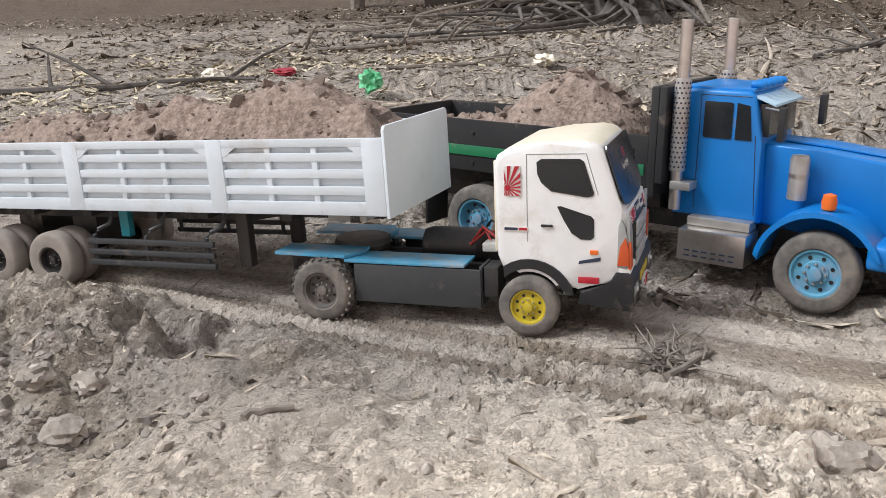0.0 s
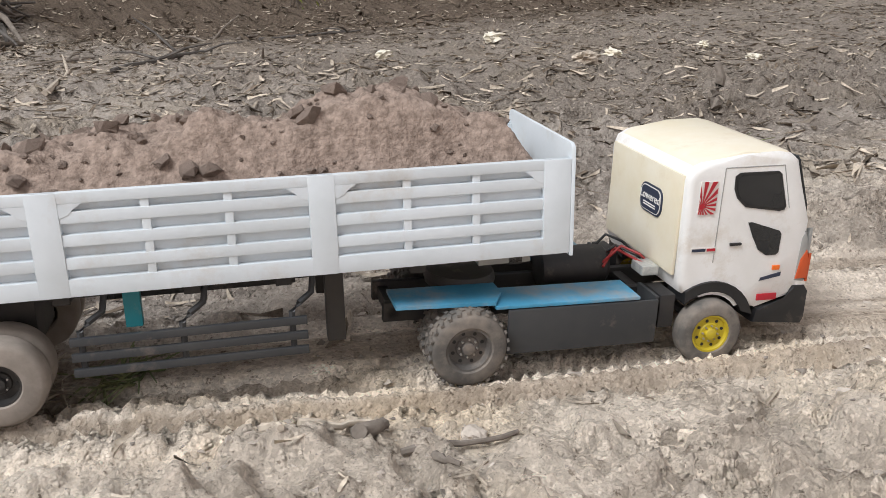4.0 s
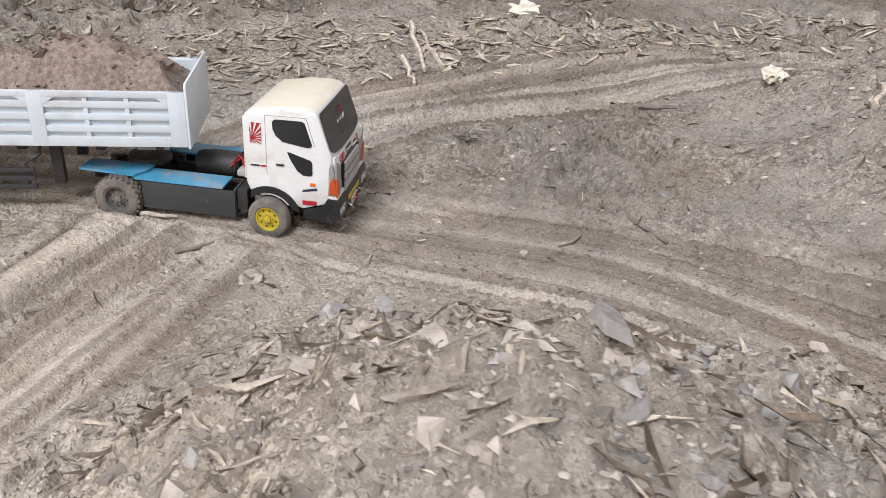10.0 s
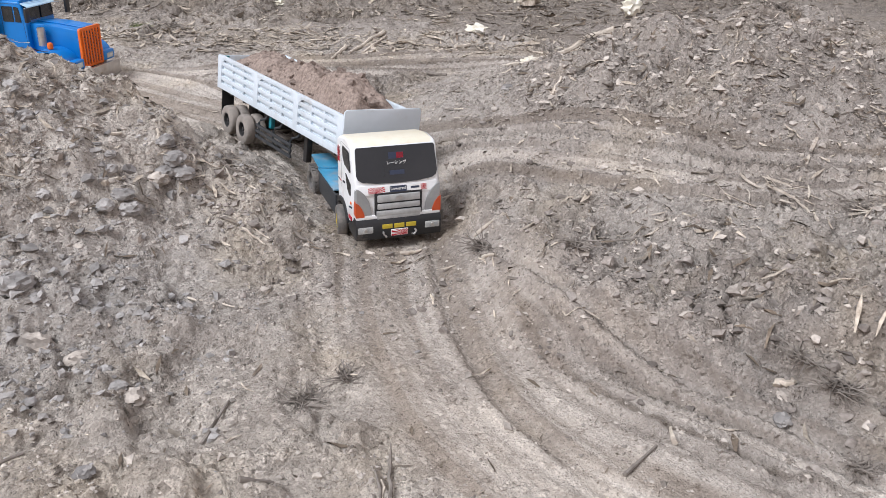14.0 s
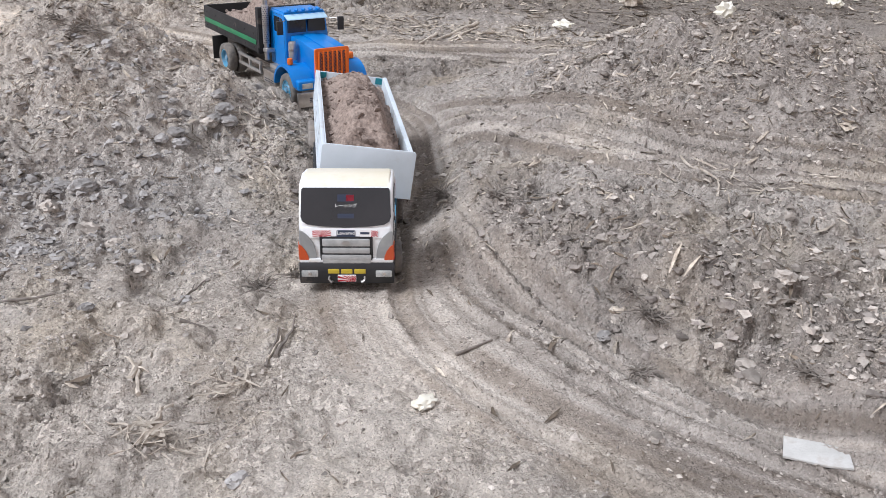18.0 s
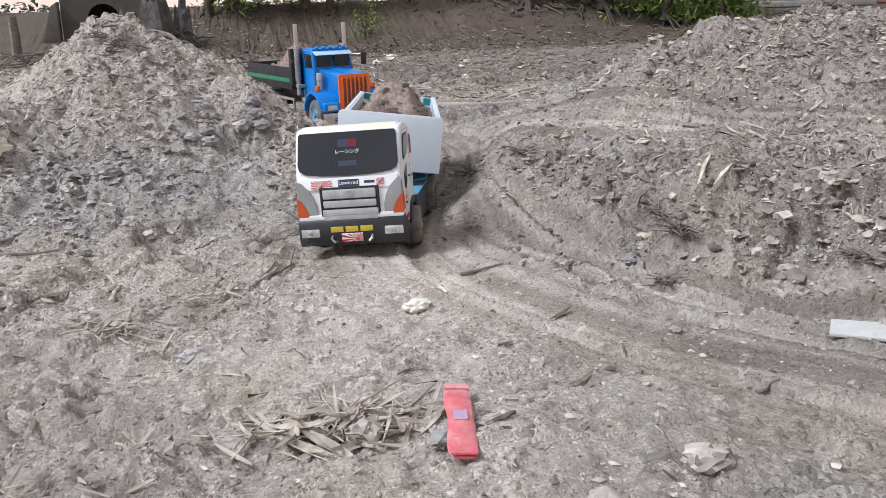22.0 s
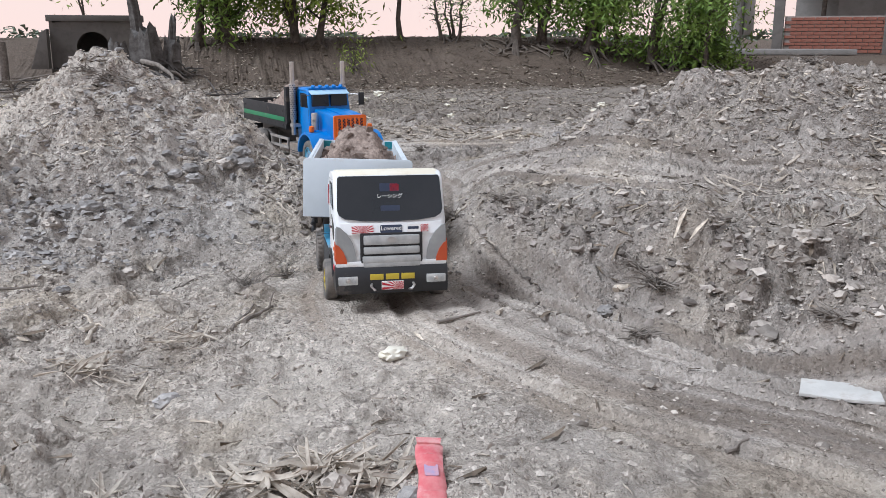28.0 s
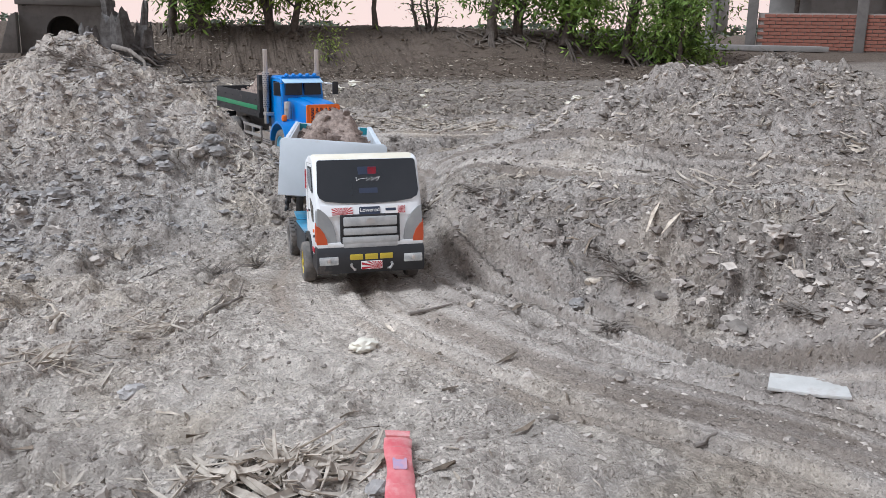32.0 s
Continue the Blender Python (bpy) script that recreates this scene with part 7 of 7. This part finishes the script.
stump()
for k, (a, b, r, f) in enumerate((((-1.6, 5.6), (0.4, 6.1), 0.032, 3), ((-0.6, 6.4), (0.9, 6.7), 0.028, 3), ((-0.3, 4.7), (0.9, 4.9), 0.022, 2), ((1.9, 4.6), (2.7, 5.3), 0.028, 2), ((2.2, 4.1), (2.6, 4.2), 0.024, 1), ((-2.4, 4.2), (-0.9, 4.5), 0.03, 2), ((2.6, 5.4), (3.3, 5.9), 0.03, 1), ((3.2, 5.6), (4.1, 5.8), 0.02, 1), ((-1.2, 6.9), (0.3, 7.2), 0.04, 2))):
    stick("long dead branch lying before the bank", a, b, r * 0.6, 500 + k, M_DEAD if k % 2 else M_WOODGREY, f + 2, "dead branches", "dead_branch", 3.2)
# roots that hang from the bank's lip
rnd_b = random.Random(31)
for gx0, gx1, n_ in ((6.4, 9.4, 50),):
    bm = bmesh.new()
    for k in range(n_):
        x = rnd_b.uniform(gx0, gx1)
        y = 8.0 + rnd_b.uniform(-0.25, 0.35) - 0.10 * max(x - 6, 0)
        z = floor_at(x, y) + rnd_b.uniform(0.0, 0.06)
        p = [(x, y, z)]
        for i in range(3):
            x, y = x + rnd_b.uniform(-0.16, 0.16), y - rnd_b.uniform(0.05, 0.22)
            p.append((x, y, floor_at(x, y) + rnd_b.uniform(0.0, 0.05)))
        tube(p, 0.012, 5, bm, [0.022, 0.016, 0.011, 0.005])
    tagged(finish("bank_roots", bm, M_TWIG, smooth=60), "tangled dark roots on the bank", "roots", kind="stuff")

# culvert: a box of concrete with a round mouth
culvert = thing("culvert", "grey concrete culvert headwall with a round pipe mouth", "culvert")
culvert.matrix_world = pose(0.50, 10.0, 0.14, 0, 0, 4)
cb = bmesh.new()
W, H, HR, HZ = 0.70, 0.74, 0.25, 0.33
n_ = 32
ring_o, ring_i, back_i = [], [], []
for k in range(n_):
    a = 2 * math.pi * (k + 0.5) / n_
    c, s = math.cos(a), math.sin(a)
    sc = min(W / abs(c) if abs(c) > 1e-6 else 9, ((H - HZ) / s) if s > 1e-6 else 9, (HZ / -s) if s < -1e-6 else 9)
    ring_o.append(cb.verts.new((c * sc, 0, HZ + s * sc)))
    ring_i.append(cb.verts.new((c * HR - 0.06, 0, HZ + s * HR)))
    back_i.append(cb.verts.new((c * HR - 0.06, 0.9, HZ + s * HR)))
for k in range(n_):
    j = (k + 1) % n_
    cb.faces.new((ring_o[k], ring_o[j], ring_i[j], ring_i[k]))
    cb.faces.new((ring_i[k], ring_i[j], back_i[j], back_i[k]))
cb.faces.new(back_i)
part("footing", box(-0.72, 0.72, 0.0, 0.9, -0.35, -0.002, 0.01), M_STAINED, culvert)
part("headwall", cb, M_STAINED, culvert, "grey concrete face", 30)
part("top_slab", box(-0.74, 0.74, -0.03, 0.75, H, H + 0.10, 0.01), M_STAINED, culvert, "concrete slab")
part("back_block", box(-0.70, 0.70, 0.91, 1.0, 0, H, 0.01), M_STAINED, culvert)
for sd in (-1, 1):
    part("side_wall", box(min(sd * 0.70, sd * 0.64), max(sd * 0.70, sd * 0.64), 0.002, 0.91, 0, H, 0.005), M_STAINED, culvert)
part("wing_wall", prism([(-0.72, 0.0), (-0.71, 0.62), (-0.80, 0.56), (-0.98, 0.0)], -0.35, 0.05, 0.004), M_STAINED, culvert, "sloping wing wall")
crumpled("concrete_lump", (0.5, 0.35, 0.55), 801, M_STAINED, "broken lump of grey concrete before the culvert", "rubble", (0.62, 8.9), 0.9, wild=0.3)
post_bm = tube([(0, 0, 0), (0.01, 0, 0.3), (0, 0.01, 0.62)], 0.07, 9, None, [0.08, 0.075, 0.07])
wp = tagged(finish("wooden_post", post_bm, M_WOODGREY, smooth=40), "grey weathered wooden post", "post")
wp.location = (-0.95, 10.0, floor_at(-0.95, 10.0) - 0.03)

# brick wall, posts and the shed behind it
WX, WY, WZ = 13.7, 10.9, 0.32
wall = thing("brick_wall", "low red brick wall between concrete posts", "wall", kind="structure")
wall.matrix_world = pose(WX, WY, WZ, 0, 0, -36)
part("mortar_core", box(0.0, 6.0, 0.02, 0.10, -0.1, 0.735, 0), M_MORTAR, wall, "grey mortar", 0)
brick_me = finish("brick_shape", box(-0.108, 0.108, -0.02, 0.02, -0.028, 0.028, 0.003, seg=1), M_BRICK, smooth=0)
brick_data = brick_me.data
bpy.data.objects.remove(brick_me)
for r_ in range(10):
    for c_ in range(26):
        x = 0.115 + c_ * 0.228 + (0.114 if r_ % 2 else 0)
        if x > 5.95:
            continue
        bo = new("brick", brick_data)
        bo.parent = wall
        bo.matrix_basis = pose(x, 0.012 + 0.003 * math.sin(c_ * 7 + r_ * 3), 0.04 + r_ * 0.071)
for x in (-0.12, 1.95, 4.0):
    part("concrete_post", box(x - 0.10, x + 0.10, -0.05, 0.15, -0.2, 2.6, 0.008), M_STAINED, wall, "stained concrete post")
shed = thing("shed", "dim unfinished concrete shed behind the brick wall", "building")
shed.matrix_world = pose(WX, WY, WZ, 0, 0, -36)
part("back_wall", box(0.1, 6.0, 3.0, 3.1, -0.2, 2.7, 0), M_CONCRETE, shed, "grey rendered wall")
part("inner_wall", box(1.0, 2.4, 1.5, 1.6, -0.2, 2.6, 0), M_CONCRETE, shed, "brown boarding")
part("roof", box(-0.5, 6.4, -0.4, 3.4, 2.65, 2.75, 0.01), M_ALU, shed, "sheet roof")
for x in (0.7, 2.9, 5.0):
    part("prop", tube([(x, 0.9, -0.2), (x + 0.05, 0.9, 2.65)], 0.05, 7), M_BARK, shed, "wooden prop")
pole = thing("utility_pole", "grey concrete utility pole beside the road", "pole")
pole.location = (15.2, 15.2, 0.3)
part("shaft", tube([(0, 0, -0.2), (0, 0, 3), (0, 0, 7)], 0.13, 10, None, [0.15, 0.13, 0.10]), M_CONCRETE, pole, "grey shaft")
part("meter_box", box(0.14, 0.42, -0.12, 0.12, 0.4, 1.3, 0.01), M_ALU, pole, "grey box")
slab_r = tagged(finish("concrete_path", box(-1.6, 1.6, -0.5, 0.5, -0.05, 0.05, 0.01), M_CONCRETE, smooth=30), "pale concrete path before the wall", "path", kind="structure")
slab_r.matrix_world = pose(12.9, 10.3, 0.36, 0, 0, -20)

# far woods along the horizon, the haze of distance greyed into their leaf colour
M_FARLEAF = leaf_material("far_leaf", (0.13, 0.15, 0.10), (0.09, 0.11, 0.075))
rng_f = np.random.default_rng(9)
fv, ff = [], []
for k in range(5200):
    a = rng_f.uniform(-0.9, 1.5)
    d = rng_f.uniform(85, 110)
    x, y = 2.5 + d * math.sin(a), -5.8 + d * math.cos(a)
    h_ = max(0.5 + 0.5 * math.sin(a * 23) + 0.3 * math.sin(a * 57 + 1), 0.1) * rng_f.uniform(0.1, 1.0)
    s_ = rng_f.uniform(0.25, 0.5)
    b_ = len(fv)
    u = rng_f.uniform(-1, 1, (4, 3)) * s_
    for q in u:
        fv.append((x + q[0], y + q[1], 0.4 + h_ + q[2] * 0.7))
    ff += [(b_, b_ + 1, b_ + 2), (b_, b_ + 2, b_ + 3), (b_, b_ + 1, b_ + 3), (b_ + 1, b_ + 2, b_ + 3)]
sheet_mesh("far_woods", np.array(fv), np.array(ff), M_FARLEAF, "hazy low woods on the horizon", "trees")


# ---- what moves ----
def curve(rows, t):
    """A smooth value between rows of (seconds, values ...)."""
    ts = [r[0] for r in rows]
    i = min(max(int(np.searchsorted(ts, t, side="right")) - 1, 0), len(rows) - 2)
    p1, p2 = rows[i], rows[i + 1]
    p0, p3 = rows[max(i - 1, 0)], rows[min(i + 2, len(rows) - 1)]
    h = p2[0] - p1[0]
    u = (t - p1[0]) / h
    out = []
    for k in range(1, len(p1)):
        m1 = (p2[k] - p0[k]) / (p2[0] - p0[0]) * h
        m2 = (p3[k] - p1[k]) / (p3[0] - p1[0]) * h
        out.append((2 * u ** 3 - 3 * u ** 2 + 1) * p1[k] + (u ** 3 - 2 * u ** 2 + u) * m1 + (-2 * u ** 3 + 3 * u ** 2) * p2[k] + (u ** 3 - u ** 2) * m2)
    return out


TRACTOR_ROWS = [  # seconds, place, yaw, pitch, roll
    (0, 0.1569, 1.4109, -0.0255, -18.27, 1.65, -4.32),
    (0.5, 0.2352, 1.3300, -0.0113, -23.60, 1.88, -3.87),
    (1, 0.4575, 1.1533, -0.0025, -28.95, 1.19, -4.02),
    (1.5, 0.6205, 1.0341, -0.0006, -32.11, 0.18, -4.06),
    (2, 0.7963, 0.9672, -0.0045, -29.08, -0.72, -3.22),
    (2.5, 0.9432, 0.9598, -0.0112, -22.89, -1.72, -1.59),
    (3, 1.0728, 0.8693, -0.0168, -20.57, -2.64, 0.24),
    (3.5, 1.2703, 0.7667, -0.0207, -20.72, -3.30, 2.02),
    (5.5, 2.0760, 0.3369, -0.0199, -27.28, -0.53, -1.02),
    (6, 2.2366, 0.1885, -0.0169, -31.13, -0.45, -0.96),
    (6.5, 2.3839, 0.0144, -0.0159, -36.41, -0.47, -1.31),
    (7, 2.5172, -0.1525, -0.0164, -41.83, -0.22, -1.76),
    (7.5, 2.6451, -0.3079, -0.0148, -46.35, 0.41, -1.30),
    (8, 2.7133, -0.4190, -0.0089, -49.52, 0.83, 0.49),
    (8.5, 2.7824, -0.5452, -0.0019, -52.36, 0.74, 2.40),
    (9, 2.8402, -0.6967, -0.0005, -55.63, 0.49, 2.84),
    (9.5, 2.9142, -0.8468, -0.0085, -59.04, 0.27, 1.40),
    (10, 2.9609, -0.9531, -0.0206, -62.39, -0.05, -0.76),
    (10.5, 3.0321, -1.1097, -0.0267, -63.66, -0.32, -1.89),
    (11, 3.1095, -1.2921, -0.0231, -63.44, -0.08, -1.67),
    (11.5, 3.1727, -1.5055, -0.0156, -65.35, 0.34, -1.12),
    (12, 3.2111, -1.7527, -0.0115, -70.10, -0.08, -0.72),
    (12.5, 3.2104, -2.0207, -0.0126, -76.32, -1.05, -0.27),
    (13, 3.2018, -2.2824, -0.0151, -83.25, -1.01, -0.06),
    (13.5, 3.1674, -2.5425, -0.0153, -91.12, -0.00, -0.38),
    (14, 3.1073, -2.7883, -0.0104, -99.90, 0.66, -0.61),
    (14.5, 2.9841, -3.0887, -0.0014, -106.30, 0.92, -0.11),
    (15, 2.8955, -3.3181, 0.0057, -107.39, 1.36, 1.12),
    (15.5, 2.8394, -3.4715, 0.0087, -106.19, 1.92, 2.81),
    (17.5, 2.7992, -3.5560, 0.0184, -107.47, -1.73, 1.51),
    (18, 2.8269, -3.5083, 0.0070, -106.33, -0.74, 0.86),
    (18.5, 2.9261, -3.3369, -0.0032, -104.37, -0.02, -0.32),
    (19, 2.9756, -3.1788, -0.0085, -102.53, 0.40, -1.43),
    (19.5, 2.9948, -3.1394, -0.0093, -102.78, 0.79, -1.78),
    (20, 2.9990, -3.1406, -0.0075, -102.83, 1.17, -1.30),
    (20.5, 2.9585, -3.2181, -0.0025, -101.14, 1.31, -0.23),
    (21, 2.8947, -3.4429, 0.0050, -102.28, 1.37, 1.17),
    (21.5, 2.8139, -3.6433, 0.0112, -106.41, 1.58, 2.51),
    (22, 2.8060, -3.6779, 0.0124, -107.75, 1.64, 2.91),
    (22.5, 2.8344, -3.6137, 0.0078, -104.87, 1.42, 2.03),
    (23, 2.9067, -3.4406, 0.0003, -101.03, 1.24, 0.62),
    (23.5, 2.9810, -3.2008, -0.0050, -99.83, 1.14, -0.37),
    (24, 3.0178, -3.1032, -0.0047, -100.46, 0.83, -0.43),
    (24.5, 3.0087, -3.1798, 0.0015, -99.90, 0.15, 0.32),
    (25, 2.9539, -3.3855, 0.0124, -98.38, -0.60, 1.70),
    (25.5, 2.9069, -3.6064, 0.0264, -96.64, -1.08, 3.68),
    (27.5, 2.8683, -3.9248, 0.0255, -93.42, 3.35, 0.57),
    (28, 2.8787, -3.7930, 0.0243, -92.52, 3.34, -0.38),
    (28.5, 2.8794, -3.7781, 0.0233, -92.77, 3.31, -0.78),
    (29, 2.8836, -3.7702, 0.0237, -92.87, 3.37, -0.50),
    (29.5, 2.8846, -3.8257, 0.0259, -92.60, 3.57, 0.22),
    (30, 2.8627, -3.9891, 0.0274, -92.95, 3.89, 0.82),
    (30.5, 2.8603, -4.0749, 0.0263, -93.16, 4.36, 0.76),
    (31, 2.8635, -4.0416, 0.0241, -91.86, 4.84, 0.23),
    (31.5, 2.8875, -3.8780, 0.0232, -90.10, 4.81, 0.02),
    (32, 2.9052, -3.7095, 0.0240, -90.00, 4.14, 0.42),
]
TRAILER_ROWS = [  # seconds, height, side shift, yaw, pitch, roll
    (0, -0.001, 0.000, -20.9, 3.1, -3.6),
    (1, 0.004, 0.000, -22.0, 2.0, -3.0),
    (2, 0.015, 0.000, -22.6, 0.8, -1.8),
    (3, 0.026, 0.000, -23.2, 0.0, -0.8),
    (3.5, 0.022, 0.000, -23.7, 0.0, -0.3),
    (5.5, 0.004, 0.000, -26.2, 0.0, 0.5),
    (6, 0.000, 0.000, -27.6, 0.0, 0.7),
    (7, 0.003, 0.000, -32.2, 0.3, 0.6),
    (8, 0.008, 0.000, -37.8, 0.7, 0.4),
    (9, 0.014, 0.000, -43.6, 0.9, 0.2),
    (10, 0.012, 0.000, -49.0, 0.3, -0.5),
    (11, 0.010, 0.000, -54.5, -0.5, -1.5),
    (12, 0.009, 0.000, -60.6, -1.1, -2.7),
    (13, 0.003, 0.000, -71.5, -1.1, -4.0),
    (13.5, 0.001, 0.000, -78.0, -1.0, -4.8),
    (14, 0.004, 0.000, -85.0, -0.6, -6.5),
    (14.5, 0.010, 0.000, -92.0, -0.3, -8.0),
    (15, 0.014, -0.012, -98.0, 0.0, -9.0),
    (15.5, 0.014, -0.012, -100.0, 0.0, -9.0),
    (17.5, 0.008, -0.012, -100.0, 0.0, -7.5),
    (19, 0.006, -0.012, -98.3, 0.3, -6.0),
    (20, 0.006, -0.012, -98.5, 0.4, -6.0),
    (21.5, 0.014, -0.012, -101.0, 1.5, -6.5),
    (23, 0.013, -0.012, -100.0, 1.5, -7.0),
    (24, 0.013, -0.012, -100.2, 1.8, -6.0),
    (25.5, 0.019, -0.012, -99.0, 2.3, -4.0),
    (27.5, 0.022, -0.030, -98.0, 2.3, -2.2),
    (28, 0.022, -0.030, -98.0, 2.3, -2.0),
    (30, 0.026, -0.030, -98.0, 2.3, -3.0),
    (32, 0.031, -0.030, -98.0, 2.3, -4.0),
]
BLUE_ROWS = [  # seconds, place, yaw, roll
    (0, 0.690, 1.638, -0.087, -35.0, -4.0),
    (3.5, 0.690, 1.638, -0.087, -35.0, -4.0),
    (5.5, 0.750, 1.580, -0.080, -35.0, -4.0),
    (8, 1.250, 1.050, -0.020, -38.0, 0.0),
    (10.5, 1.850, 0.400, -0.020, -44.0, 0.0),
    (12.5, 2.250, -0.050, -0.020, -42.0, 0.0),
    (14, 2.579, -0.483, -0.010, -42.0, 0.0),
    (15, 2.889, -1.100, 0.000, -51.0, 0.0),
    (15.5, 2.985, -1.310, 0.000, -58.0, 0.0),
    (17.5, 3.085, -1.900, 0.010, -75.0, 0.0),
    (18, 3.060, -1.720, 0.010, -74.0, 0.0),
    (18.5, 3.020, -1.550, 0.010, -73.0, 0.0),
    (19, 2.995, -1.469, 0.005, -73.0, 0.0),
    (20, 2.995, -1.470, 0.005, -73.0, 0.0),
    (20.5, 3.003, -1.374, 0.000, -72.5, 0.0),
    (21, 3.010, -1.240, -0.005, -72.5, 0.0),
    (21.5, 3.015, -1.220, -0.006, -72.5, 0.0),
    (22, 3.022, -1.245, -0.006, -72.3, 0.0),
    (22.5, 3.026, -1.300, -0.005, -72.3, 0.0),
    (23, 3.025, -1.350, -0.004, -72.4, 0.0),
    (24, 3.022, -1.370, -0.004, -72.6, 0.0),
    (25.5, 3.020, -1.370, -0.004, -72.7, 0.0),
    (27.5, 3.044, -1.460, 0.000, -73.7, 0.0),
    (32, 3.044, -1.470, 0.000, -74.2, 0.0),
]


def motions():
    times = [k / 10 for k in range(321)]
    lead = [curve(TRACTOR_ROWS, t) for t in times]
    lead_m = [pose(x, y, z, roll, -pitch, yaw) for x, y, z, yaw, pitch, roll in lead]
    walk(tractor, list(zip(times, lead_m)))
    pins = [m @ Vector((-0.362, 0, 0)) for m in lead_m]
    swing = [curve(TRAILER_ROWS, t) for t in times]
    tail_m = [pose(p.x + side, p.y, lift, roll, -pitch, yaw) for p, (lift, side, yaw, pitch, roll) in zip(pins, swing)]
    walk(trailer, list(zip(times, tail_m)))
    walk(trailer_load, list(zip(times, tail_m)))
    follow = [curve(BLUE_ROWS, t) for t in times]
    follow_m = [pose(x, y, z, roll, 0, yaw) for x, y, z, yaw, roll in follow]
    walk(blue, list(zip(times, follow_m)))
    walk(bed_load, list(zip(times, follow_m)))
    for frames_m, wheels, radius in ((lead_m, TRACTOR_WHEELS, 0.050), (tail_m, TRAILER_WHEELS, 0.055), (follow_m, BLUE_WHEELS, 0.075)):
        for w in wheels:
            x, y, z = w["spot"]
            del w["spot"]
            turned, rows, before = 0.0, [], None
            for i, (t, m) in enumerate(zip(times, frames_m)):
                here = m @ Vector((x, y, 0))
                if before is not None:
                    way = m.to_3x3() @ Vector((1, 0, 0))
                    turned += (here - before).dot(way) / radius
                before = here
                steer = 0.0
                if wheels is TRACTOR_WHEELS and x > -0.1 and 0 < i < 320:
                    a, b = lead[i - 1], lead[i + 1]
                    run = max(math.hypot(b[0] - a[0], b[1] - a[1]), 0.03)
                    steer = max(-24.0, min(24.0, math.degrees(math.atan(0.357 * radians(b[3] - a[3]) / run))))
                flip = 180 if y > 0 else 0
                rows.append((t, pose(x, y, z, 0, 0, steer) @ Matrix.Rotation(turned, 4, "Y") @ pose(0, 0, 0, 0, 0, flip)))
            walk(w, rows)


motions()
